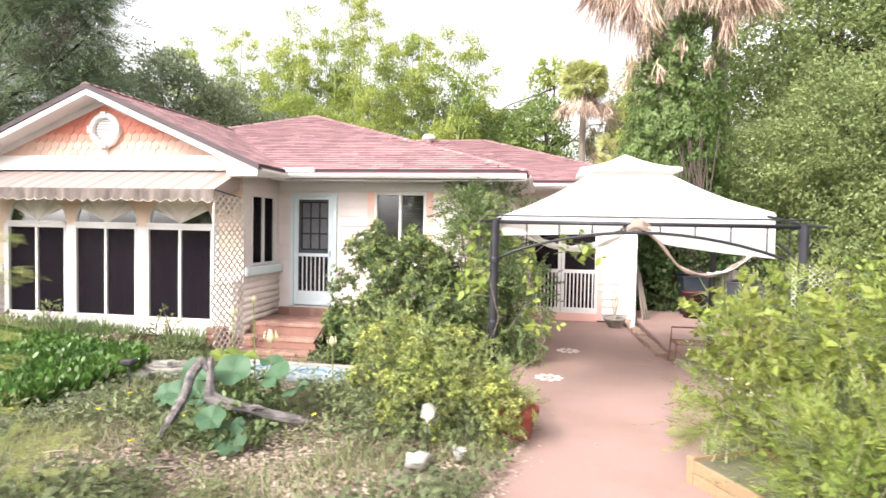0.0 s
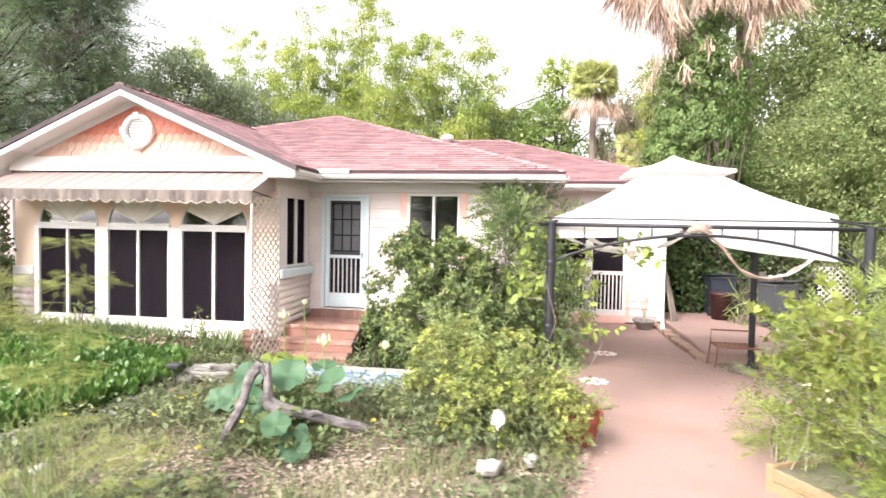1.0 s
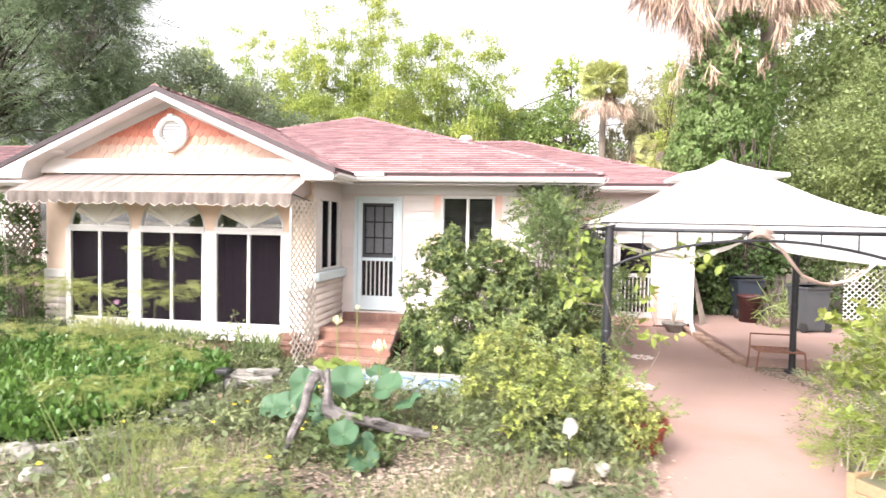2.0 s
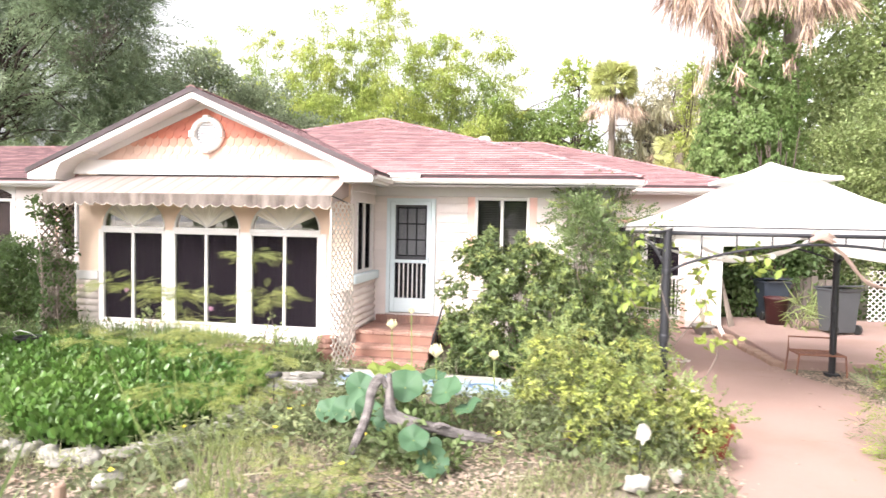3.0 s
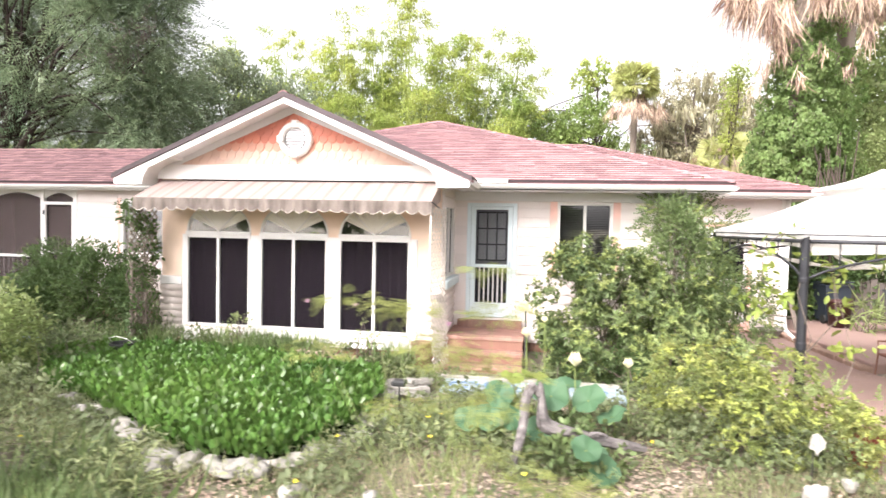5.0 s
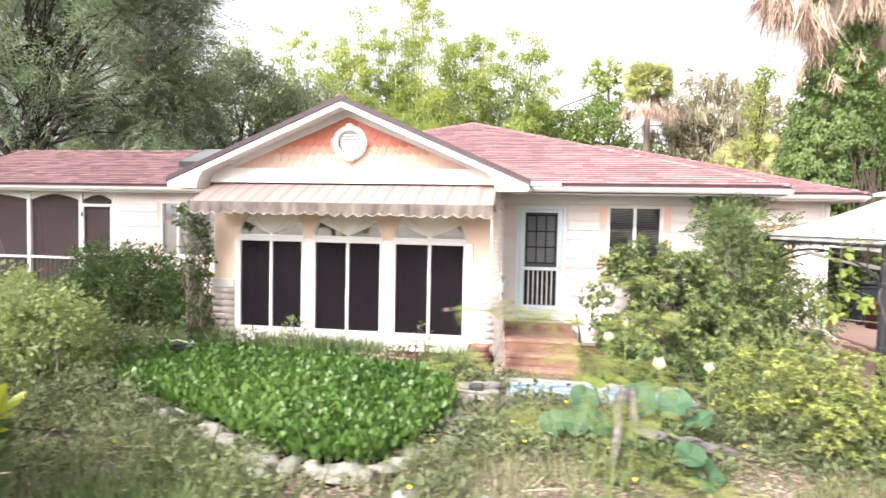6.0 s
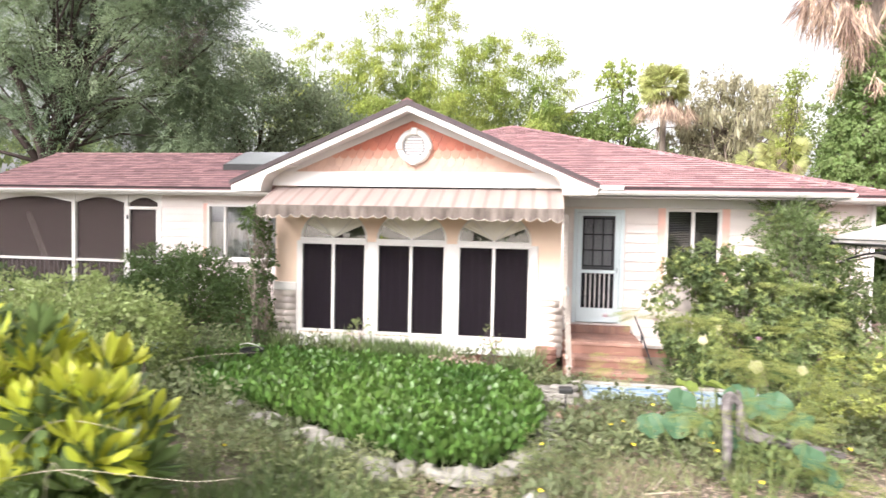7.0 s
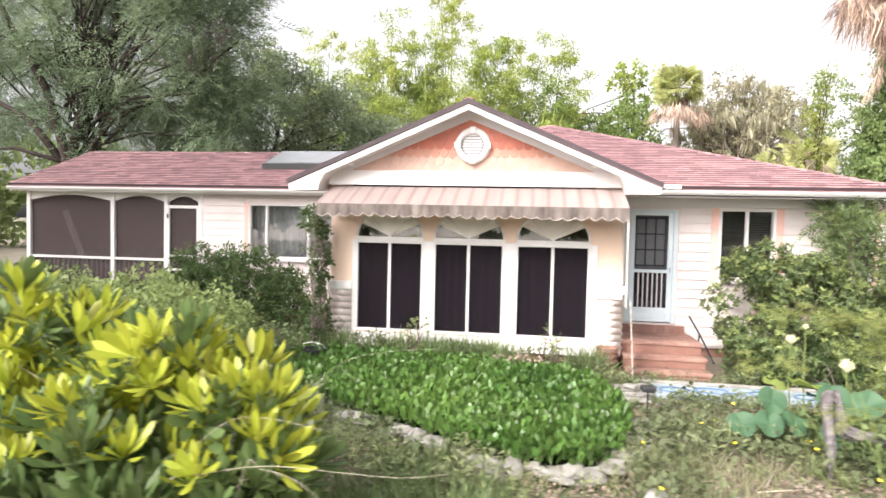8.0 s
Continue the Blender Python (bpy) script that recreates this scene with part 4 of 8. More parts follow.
    ([(-3.5, 12.8, 3.12), (2.78, 12.8, 3.12), (-1.71, 18.98, 4.9), (-5.5, 18.98, 4.9)], "rear roof"),
    ([(2.78, 12.8, 3.12), (2.78, 25.2, 3.12), (-1.71, 18.98, 4.9)], "rear roof"),
    ([(2.78, 25.2, 3.12), (-5.5, 25.2, 3.12), (-5.5, 18.98, 4.9), (-1.71, 18.98, 4.9)], "rear roof"),
]


def dark_butts(me):
    """The cut lower edge of each tab is dark, for its core and the course's shadow line."""
    me.materials.append(M["shingle_edge"])
    me.polygons.foreach_set("material_index", [1 if i % 4 == 1 else 0 for i in range(len(me.polygons))])
    return me


def tab_mesh(w, step=0.14):
    """One shingle tab: x along the eave, y up the slope, z out of the roof."""
    g = Geo()
    g.add([(0, 0, 0.017), (w - 0.004, 0, 0.017), (w - 0.004, step * 1.12, 0.005), (0, step * 1.12, 0.005), (0, 0, 0), (w - 0.004, 0, 0)], [(0, 1, 2, 3), (4, 5, 1, 0), (4, 0, 3), (5, 2, 1)])
    return dark_butts(g.mesh("shingle", M["shingle_tab"]))


def shingle_courses(g, poly, step=0.14, width=0.30, single=0, parent=None, butt=0.015):
    """Overlapping tabs over a roof plane whose first two points lie along its eave; the first whole ones are single pieces."""
    p = [Vector(q) for q in poly]
    u = (p[1] - p[0]).normalized()
    normal = (p[1] - p[0]).cross(p[2] - p[0]).normalized()
    if normal.z < 0:
        normal = -normal
    v = normal.cross(u).normalized()
    if v.z < 0:
        v = -v
    flat = [((q - p[0]).dot(u), (q - p[0]).dot(v)) for q in p]
    top = max(b for _, b in flat)
    def span(h):
        h = min(max(h, 0.001), top - 0.001)
        at = [a0 + (a1 - a0) * (h - b0) / (b1 - b0) for (a0, b0), (a1, b1) in zip(flat, flat[1:] + flat[:1]) if (b0 - h) * (b1 - h) < 0]
        return (min(at), max(at)) if len(at) > 1 else (0.0, 0.0)

    k = 0
    while k * step < top:
        y0, y1 = k * step, min(k * step + step * 1.12, top)
        lo0, hi0 = span(y0)
        lo1, hi1 = span(y1)
        x = min(lo0, lo1) - width * (0.5 * (k % 2) + 0.25 * rnd.random())
        while x < max(hi0, hi1):
            w = width * rnd.choice((0.8, 1.0, 1.0, 1.2))
            a0, a1 = min(max(x, lo0), hi0), min(max(x + w - 0.004, lo0), hi0)
            b0, b1 = min(max(x, lo1), hi1), min(max(x + w - 0.004, lo1), hi1)
            x += w
            if max(a1 - a0, b1 - b0) < 0.01:
                continue
            if single > 0 and min(a1 - a0, b1 - b0) > w - 0.006:
                at = p[0] + u * a0 + v * y0
                m = Matrix(((u.x, v.x, normal.x, at.x), (u.y, v.y, normal.y, at.y), (u.z, v.z, normal.z, at.z), (0, 0, 0, 1)))
                piece("shingle", TABS[round(w, 2)], parent, m)
                single -= 1
                continue
            lift = butt + rnd.random() * 0.005
            pts = [p[0] + u * c + v * d + normal * e2 for c, d, e2 in ((a0, y0, lift), (a1, y0, lift), (b1, y1, 0.005), (b0, y1, 0.005), (a0, y0, 0.0), (a1, y0, 0.0))]
            g.add(pts, [(0, 1, 2, 3), (4, 5, 1, 0), (4, 0, 3), (5, 2, 1)])
        k += 1


TABS = {w: tab_mesh(w) for w in (0.24, 0.3, 0.36)}
SINGLE = {2: 300, 6: 160}
for k, (poly, label) in enumerate(ROOF_POLYS):
    slab = Geo().slab([(x, y, z - 0.012) for x, y, z in poly], (0, 0, -0.05))
    r = part("roof", slab, M["shingle"], house, "red shingle " + label)
    tabs = Geo()
    shingle_courses(tabs, poly, single=SINGLE.get(k, 0), parent=r, butt=0.006 if k < 2 else 0.015)
    dark_butts(part("shingles", tabs, M["shingle"], r, kind="stuff").data)
# hip and ridge caps
caps = Geo()
for p, q in (((-0.03, 9.42, 3.03), (-5.71, 14.56, 4.93)), ((-8.4, 12.126, 4.035), (-5.71, 14.56, 4.93)), ((2.78, 12.8, 3.13), (-1.71, 18.98, 4.92)), ((-1.71, 18.98, 4.92), (-5.5, 18.98, 4.92)), ((AX, 8.34, AZ + 0.02), (AX, 12.9, AZ + 0.02)), ((-18.35, 13.75, 4.1), (-7.5, 13.75, 4.1))):
    a0, b0 = Vector(p), Vector(q)
    n = int((b0 - a0).length / 0.2)
    d = (b0 - a0).normalized()
    s = d.cross(Vector((0, 0, 1))).normalized() * 0.1
    for k in range(n):
        c0, c1 = a0.lerp(b0, k / n), a0.lerp(b0, (k + 1.2) / n)
        drop = Vector((0, 0, -0.04))
        caps.add([c0 + s + drop + Vector((0, 0, 0.015)), c0 + Vector((0, 0, 0.02)), c0 - s + drop + Vector((0, 0, 0.015)), c1 + s + drop, c1, c1 - s + drop], [(0, 1, 4, 3), (1, 2, 5, 4), (0, 2, 1)])
part("ridge_cap", caps, M["shingle"], house, kind="stuff")


def eave(p, q, inward, z, label=""):
    """Fascia, gutter and drip edge along an eave from p to q (x, y); inward points to the wall."""
    a0, b0, n = Vector((*p, z)), Vector((*q, z)), Vector((*inward, 0))
    g = Geo().slab([a0 + n * 0.02, b0 + n * 0.02, b0 + n * 0.05, a0 + n * 0.05], (0, 0, -0.15))
    part("fascia", g, M["white"], house)
    gut = Geo()
    prof = [(0.02, 0.0), (0.02, -0.065), (-0.05, -0.072), (-0.085, -0.03), (-0.085, 0.0), (-0.078, 0.0), (-0.078, -0.03), (-0.046, -0.066), (0.014, -0.06), (0.014, 0.0)]
    k = len(prof)
    gut.add([tuple(c + n * d + Vector((0, 0, h - 0.045))) for c in (a0, b0) for d, h in prof], [tuple(range(k)), tuple(range(2 * k - 1, k - 1, -1))] + [(i, k + i, k + (i + 1) % k, (i + 1) % k) for i in range(k)])
    part("gutter", gut, M["white"], house, "white metal gutter")
    part("roof_edge", Geo().slab([a0 - n * 0.03 + Vector((0, 0, 0.03)), b0 - n * 0.03 + Vector((0, 0, 0.03)), b0 + n * 0.05 + Vector((0, 0, 0.04)), a0 + n * 0.05 + Vector((0, 0, 0.04))], (0, 0, -0.045)), M["drip"], house)


eave((-4.1, 9.44), (-0.03, 9.44), (0, 1), 3.0)
eave((-4.16, 8.40), (-4.16, 9.46), (-1, 0), 2.985)
part("gutter_joint", Geo().box(-4.17, -3.62, 9.335, 9.45, 2.965, 3.045, 0.01), M["white"], house)
eave((-0.05, 9.44), (-0.05, 13.3), (-1, 0), 3.0)
eave((-18.35, 11.17), (-10.1, 11.17), (0, 1), 3.02)
eave((-0.2, 12.82), (2.78, 12.82), (0, 1), 3.1)
eave((2.76, 12.82), (2.76, 25), (-1, 0), 3.1)
for bx in ((-4.5, -0.08, 9.46, MAIN_Y + 0.1, 2.86, 2.88), (-0.45, -0.08, MAIN_Y, 19.5, 2.855, 2.875), (-18.3, SX0 - 0.02, 11.2, WING_Y + 0.1, 2.88, 2.90), (-0.3, 2.74, 12.85, REAR_Y + 0.1, 2.96, 2.98), (2.0, 2.74, REAR_Y, 25, 2.955, 2.975)):
    part("soffit", Geo().box(*bx), M["soffit"], house)

# main wall with door and window
DX0, DX1, DZ0, DZ1 = -4.38, -3.48, 0.57, 2.66
PX0, PX1, PZ0, PZ1 = -2.77, -1.81, 1.40, 2.69
mh = [(DX0, DX1, DZ0, DZ1), (PX0, PX1, PZ0, PZ1)]
mw = part("wall", wall_boxes(Geo(), "x", SX1 - 0.15, -0.35, 0.15, 2.9, MAIN_Y, MAIN_Y + 0.15, mh), M["siding"], house, "pale lap-sided wall beside the steps")
siding(mw, "x", SX1, -0.35, 0.2, 2.72, MAIN_Y, [(DX0 - 0.0, DX1 + 0.03, 0, 3), (PX0 - 0.13, PX1 + 0.13, PZ0 - 0.06, 3)])
part("frieze", Geo().box(SX1, -0.35, MAIN_Y - 0.03, MAIN_Y, 2.70, 2.86, 0.008), M["soffit"], house)
for p, q in ((PX0 - 0.13, PX0), (PX1, PX1 + 0.13)):
    part("shutter_board", Geo().box(p, q, MAIN_Y - 0.028, MAIN_Y, PZ0 - 0.06, 2.70, 0.006), M["pink"], house, "pink board beside the window")
window(PX0, PX1, PZ0, PZ1, MAIN_Y, [(PX0 + PX1) / 2], "white sliding window with half-closed blinds", fr=0.05, curtain="")
g = Geo()
for k in range(38):
    z = PZ0 + 0.05 + k * 0.031
    g.slab([(PX0 + 0.05, MAIN_Y + 0.10, z), (PX1 - 0.05, MAIN_Y + 0.10, z), (PX1 - 0.05, MAIN_Y + 0.12, z + 0.012), (PX0 + 0.05, MAIN_Y + 0.12, z + 0.012)], (0, 0, -0.003))
part("blind", g, M["blind"], house, "dark horizontal blinds")
rw = part("wall", Geo().box(-0.5, -0.35, MAIN_Y + 0.15, REAR_Y, 0.1, 2.9), M["siding"], house)
siding(rw, "y", MAIN_Y, REAR_Y, 0.2, 2.86, -0.35, [])

# screen door with a panelled door behind it
door = part("door", Geo().box(DX0, DX0 + 0.07, MAIN_Y - 0.04, MAIN_Y + 0.12, DZ0, DZ1, 0.006).box(DX1 - 0.07, DX1, MAIN_Y - 0.04, MAIN_Y + 0.12, DZ0, DZ1, 0.006).box(DX0 + 0.07, DX1 - 0.07, MAIN_Y - 0.04, MAIN_Y + 0.12, DZ1 - 0.06, DZ1, 0.006), M["blue"], house, "pale blue door frame with a closed screen door")
ix0, ix1 = DX0 + 0.075, DX1 - 0.075
leaf = Geo()
leaf.box(ix0, ix0 + 0.085, MAIN_Y - 0.03, MAIN_Y + 0.01, DZ0 + 0.02, DZ1 - 0.065, 0.005)
leaf.box(ix1 - 0.085, ix1, MAIN_Y - 0.03, MAIN_Y + 0.01, DZ0 + 0.02, DZ1 - 0.065, 0.005)
leaf.box(ix0 + 0.085, ix1 - 0.085, MAIN_Y - 0.03, MAIN_Y + 0.01, DZ1 - 0.12, DZ1 - 0.065, 0.005)
leaf.box(ix0 + 0.085, ix1 - 0.085, MAIN_Y - 0.03, MAIN_Y + 0.01, 1.49, 1.55, 0.005)
leaf.box(ix0 + 0.085, ix1 - 0.085, MAIN_Y - 0.03, MAIN_Y + 0.01, DZ0 + 0.02, 0.85, 0.005)
screen_leaf = part("screen_leaf", leaf, M["blue"], door)
for k in range(6):
    x = ix0 + 0.085 + (ix1 - ix0 - 0.17) * (k + 1) / 7
    part("bar", Geo().box(x - 0.010, x + 0.010, MAIN_Y - 0.022, MAIN_Y - 0.002, 0.85, 1.49, 0.004), M["white"], door)
scr = part("screen", Geo().box(ix0 + 0.085, ix1 - 0.085, MAIN_Y, MAIN_Y + 0.002, 0.85, DZ1 - 0.12), M["fly"], door)
scr.visible_shadow = False
part("door_screen", Geo().box(ix0 + 0.085, ix1 - 0.085, MAIN_Y + 0.004, MAIN_Y + 0.006, 0.85, 1.49), M["solar_screen"], door)
inner = Geo().box(DX0 + 0.07, DX1 - 0.07, MAIN_Y + 0.08, MAIN_Y + 0.12, DZ0, DZ1 - 0.06)
part("inner_door", inner, M["door_gap_grey"], door, "grey glazed door behind the screen")
g = Geo()
for k in range(4):
    x = ix0 + 0.115 + k * (ix1 - ix0 - 0.23) / 3
    g.box(x - 0.012, x + 0.012, MAIN_Y + 0.065, MAIN_Y + 0.085, 1.62, 2.5)
for k in range(4):
    z = 1.62 + k * 0.29
    g.box(ix0 + 0.115, ix1 - 0.115, MAIN_Y + 0.064, MAIN_Y + 0.084, z - 0.012, z + 0.012)
part("glazing_bars", g, M["dark_metal"], door)
part("curtain", Geo().box(ix0 + 0.115, ix1 - 0.115, MAIN_Y + 0.0745, MAIN_Y + 0.079, 1.62, 2.5), M["grey_curtain_and_glare"], door, "grey curtain behind the door panes")
part("handle", Geo().box(ix1 - 0.05, ix1 - 0.03, MAIN_Y - 0.07, MAIN_Y - 0.03, 1.50, 1.60, 0.005), M["can"], door, "small metal door handle")

# rear wing with white double screen doors
FX0, FX1, FZ0, FZ1 = -0.15, 1.47, 0.2, 2.32
rear = part("wall", wall_boxes(Geo(), "x", -0.35, 2.2, 0.05, 2.98, REAR_Y, REAR_Y + 0.15, [(FX0, FX1, FZ0, FZ1)]), M["siding"], house, "pale lap-sided rear wall with double doors")
siding(rear, "x", FX1 + 0.1, 2.2, 0.2, 2.9, REAR_Y, [])
siding(rear, "x", -0.35, FX1 + 0.1, 2.42, 2.9, REAR_Y, [])
part("door_trim", Geo().box(FX1, FX1 + 0.1, REAR_Y - 0.03, REAR_Y, 0.05, FZ1 + 0.1, 0.006).box(FX0 - 0.1, FX1, REAR_Y - 0.03, REAR_Y, FZ1, FZ1 + 0.1, 0.006).box(FX0 - 0.1, FX1, REAR_Y - 0.04, REAR_Y, 0.02, FZ0, 0.006), M["pink"], house, "pink painted door surround")
for p, q in ((FX0, (FX0 + FX1) / 2 - 0.005), ((FX0 + FX1) / 2 + 0.005, FX1)):
    g = Geo()
    g.box(p, p + 0.07, REAR_Y - 0.02, REAR_Y + 0.03, FZ0, FZ1, 0.005)
    g.box(q - 0.07, q, REAR_Y - 0.02, REAR_Y + 0.03, FZ0, FZ1, 0.005)
    for z0, z1 in ((FZ0, FZ0 + 0.12), (1.10, 1.18), (FZ1 - 0.1, FZ1)):
        g.box(p + 0.07, q - 0.07, REAR_Y - 0.02, REAR_Y + 0.03, z0, z1, 0.005)
    d = part("door", g, M["white"], house, "white screen door with upright bars")
    for k in range(8):
        x = p + 0.07 + (q - p - 0.14) * (k + 0.5) / 8
        part("bar", Geo().box(x - 0.0155, x + 0.0155, REAR_Y - 0.012, REAR_Y + 0.012, FZ0 + 0.12, 1.10, 0.004), M["white"], d)
    part("screen", Geo().box(p + 0.07, q - 0.07, REAR_Y + 0.015, REAR_Y + 0.018, FZ0 + 0.12, FZ1 - 0.1), M["solar_screen"], d)
# black sheet painted as the darkness behind the double doors
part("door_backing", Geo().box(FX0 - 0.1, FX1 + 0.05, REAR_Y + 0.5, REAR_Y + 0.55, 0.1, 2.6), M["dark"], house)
rs = part("wall", Geo().box(2.05, 2.2, REAR_Y + 0.15, 24.5, 0.05, 2.96), M["siding"], house)
siding(rs, "y", REAR_Y, 20.0, 0.2, 2.9, 2.2, [])
ds = Geo().tube([(2.24, REAR_Y - 0.1, 2.95), (2.24, REAR_Y - 0.12, 0.35), (2.24, REAR_Y - 0.2, 0.12), (2.08, REAR_Y - 1.1, 0.07)], 0.045, 8)
part("downspout", ds, M["white"], house, "white downspout with a long foot", smooth=True)
part("corner_board", Geo().box(2.14, 2.23, REAR_Y - 0.035, REAR_Y + 0.05, 0.1, 2.95, 0.006), M["white"], house)

# left wing and screened porch
WH = (-12.50, -10.10, 1.43, 2.68)
lw = part("wall", wall_boxes(Geo(), "x", -13.64, SX0 - 0.02, 0.3, 2.9, WING_Y, WING_Y + 0.15, [WH]), M["siding"], house, "pale lap-sided wing wall with a wide window")
siding(lw, "x", -13.64, SX0 - 0.02, 0.4, 2.86, WING_Y, [(WH[0] - 0.1, WH[1] + 0.1, WH[2] - 0.08, WH[3] + 0.02)])
# the pale streaked curtain colour stands in for reflections on these panes
window(*WH[:2], WH[2], WH[3], WING_Y, [-12.07, -11.08], "wide white window with curtains", fr=0.05, curtain="grey_curtain_and_glare", pane_glass="arch_glass")
part("shutter_board", Geo().box(WH[0] - 0.1, WH[0], WING_Y - 0.026, WING_Y, WH[2] - 0.08, WH[3] + 0.02, 0.005), M["pink"], house)
POSTS = (-18.18, -15.93, -14.55, -13.69)
porch = part("porch", Geo().box(-18.25, -13.64, WING_Y - 0.05, WING_Y + 0.15, 0.3, 0.55, 0.01).box(-18.25, -13.64, WING_Y, 14.4, 0.4, 0.5), M["white"], house, "screened porch with dark mesh panels")
for x in POSTS:
    part("post", Geo().box(x - 0.05, x + 0.05, WING_Y - 0.03, WING_Y + 0.07, 0.5, 2.9, 0.008), M["white"], porch)
for p, q in zip(POSTS, POSTS[1:]):
    g = Geo()
    n = 16
    for k in range(n):
        xa, xb = p + 0.05 + (q - p - 0.1) * k / n, p + 0.05 + (q - p - 0.1) * (k + 1) / n
        za, zb = [2.68 + 0.13 * math.sin(math.pi * j / n) for j in (k, k + 1)]
        g.slab([(xa, WING_Y, za), (xb, WING_Y, zb), (xb, WING_Y, 2.9), (xa, WING_Y, 2.9)], (0, 0.04, 0))
    part("arched_head", g, M["white"], porch)
    s = part("screen", Geo().box(p + 0.05, q - 0.05, WING_Y + 0.045, WING_Y + 0.048, 0.55, 2.9), M["screen"], porch, "dark insect mesh")
for p, q in zip(POSTS[:2], POSTS[1:3]):
    part("rail", Geo().box(p + 0.05, q - 0.05, WING_Y - 0.02, WING_Y + 0.04, 1.29, 1.35, 0.006), M["white"], porch)
    n = int((q - p) / 0.13)
    for k in range(n):
        x = p + 0.05 + (q - p - 0.1) * (k + 0.5) / n
        part("baluster", Geo().box(x - 0.015, x + 0.015, WING_Y + 0.052, WING_Y + 0.08, 0.5, 1.29, 0.004), M["soffit"], porch)
g = Geo()
p, q = POSTS[2] + 0.06, POSTS[3] - 0.06
g.box(p - 0.02, p + 0.03, WING_Y - 0.03, WING_Y + 0.02, 0.55, 2.6, 0.005).box(q - 0.03, q + 0.02, WING_Y - 0.03, WING_Y + 0.02, 0.55, 2.6, 0.005)
for z0, z1 in ((2.53, 2.6), (1.40, 1.45), (1.08, 1.13), (0.55, 0.7)):
    g.box(p + 0.03, q - 0.03, WING_Y - 0.03, WING_Y + 0.02, z0, z1, 0.005)
pd = part("porch_door", g, M["white"], porch, "white wooden screen door of the porch")
part("hinge", Geo().box(p - 0.03, p + 0.01, WING_Y - 0.05, WING_Y - 0.03, 2.3, 2.4).box(p - 0.03, p + 0.01, WING_Y - 0.05, WING_Y - 0.03, 0.85, 0.95), M["dark_metal"], pd)
# the porch's inner shade is put into the walls' dark brown
part("wall", Geo().box(-18.25, -13.7, 14.4, 14.5, 0.3, 2.95).box(-13.78, -13.68, WING_Y + 0.15, 14.4, 0.3, 2.95).box(-18.35, -18.25, WING_Y + 0.15, 14.4, 0.3, 2.95), M["bark"], house, "porch back wall, blackish brown for the shade inside")
part("ceiling", Geo().box(-18.25, SX1, WING_Y + 0.15, 16.0, 2.90, 2.93).box(SX0 + 0.1, SX1 - 0.1, SUN_Y + 0.15, WING_Y + 0.2, 2.90, 2.93), M["soffit"], house)
part("gable_end", Geo().slab([(-18.2, 11.4, 2.95), (-18.2, 16.1, 2.95), (-18.2, 13.75, 4.02)], (0.1, 0, 0)), M["siding"], house)
back = Geo()
back.box(-18.25, -18.15, 14.4, 16.1, 0.3, 2.95).box(-18.2, SX0, 16.0, 16.1, 0.3, 2.95).box(-10.0, -9.85, 16.1, 19.5, 0.1, 3.0).box(-9.85, -5.4, 19.4, 19.5, 0.1, 3.0).box(-5.5, -5.4, 19.5, 24.6, 0.1, 3.1).box(-5.4, 2.2, 24.5, 24.6, 0.1, 3.1)
part("wall", back, M["siding"], house)
# inner walls coloured near-black, so unlit rooms read as dark
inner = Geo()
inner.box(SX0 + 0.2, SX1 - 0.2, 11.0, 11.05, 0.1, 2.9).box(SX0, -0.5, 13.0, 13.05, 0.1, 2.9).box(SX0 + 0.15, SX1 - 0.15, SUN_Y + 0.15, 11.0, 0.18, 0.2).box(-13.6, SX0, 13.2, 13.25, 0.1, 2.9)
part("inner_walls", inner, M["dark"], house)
sky_pane = part("skylight", Geo().slab([(-12.56, 12.33, 3.66), (-10.6, 12.33, 3.66), (-10.6, 13.45, 4.10), (-12.56, 13.45, 4.10)], (0, 0, -0.17)), M["black"], house, "low skylight in a dark curb on the wing roof")
# pale pane colour imitates the sky mirrored in the glass
part("pane", Geo().slab([(-12.52, 12.40, 3.698), (-10.65, 12.40, 3.698), (-10.65, 13.42, 4.098), (-12.52, 13.42, 4.098)], (0, 0, -0.02)), M["solar"], sky_pane, "skylight pane with the sky's reflection in its pale colour")
part("roof_vent", Geo().lathe((-3.5, 18.6, 4.70), [(0.09, 0), (0.09, 0.18), (0.2, 0.18), (0.22, 0.24), (0.15, 0.34), (0.0, 0.37)], 14), M["white"], house, "white mushroom roof vent", smooth=True)

plank = solid("plank", Geo().slab([(-17.70, 12.02, 2.42), (-17.56, 12.02, 2.46), (-16.60, 11.86, 0.56), (-16.75, 11.86, 0.52)], (0, 0.03, 0)), M["lattice"], "pale weathered plank leaning inside the porch screen", "plank")

# ---- awning over the sunroom windows ----
awning = thing("awning", "faded pink striped canvas awning with a scalloped edge", "awning")
n = 80
AX0, AX1 = -9.55, -4.66
g = Geo()
rows = []
for k in range(n + 1):
    x = AX0 + (AX1 - AX0) * k / n
    sag = 0.016 * abs(math.sin(k * 0.3927)) + 0.008 * math.sin(k * 0.37) - 0.01
    rows.append([(x, SUN_Y - 0.02, 2.925), (x, SUN_Y - 0.40, 2.77 + sag), (x, 8.03, 2.61 + sag * 0.6), (x, 8.0, 2.585)])
verts = [p for r in rows for p in r]
g.add(verts, [(k * 4 + j, (k + 1) * 4 + j, (k + 1) * 4 + j + 1, k * 4 + j + 1) for k in range(n) for j in range(3)])
top = part("fabric", g, M["awning"], awning, smooth=True)
top.data.materials.append(M["awning_stripe"])
for q in top.data.polygons:
    q.material_index = 1 if (q.index // 3) % 4 == 0 else 0
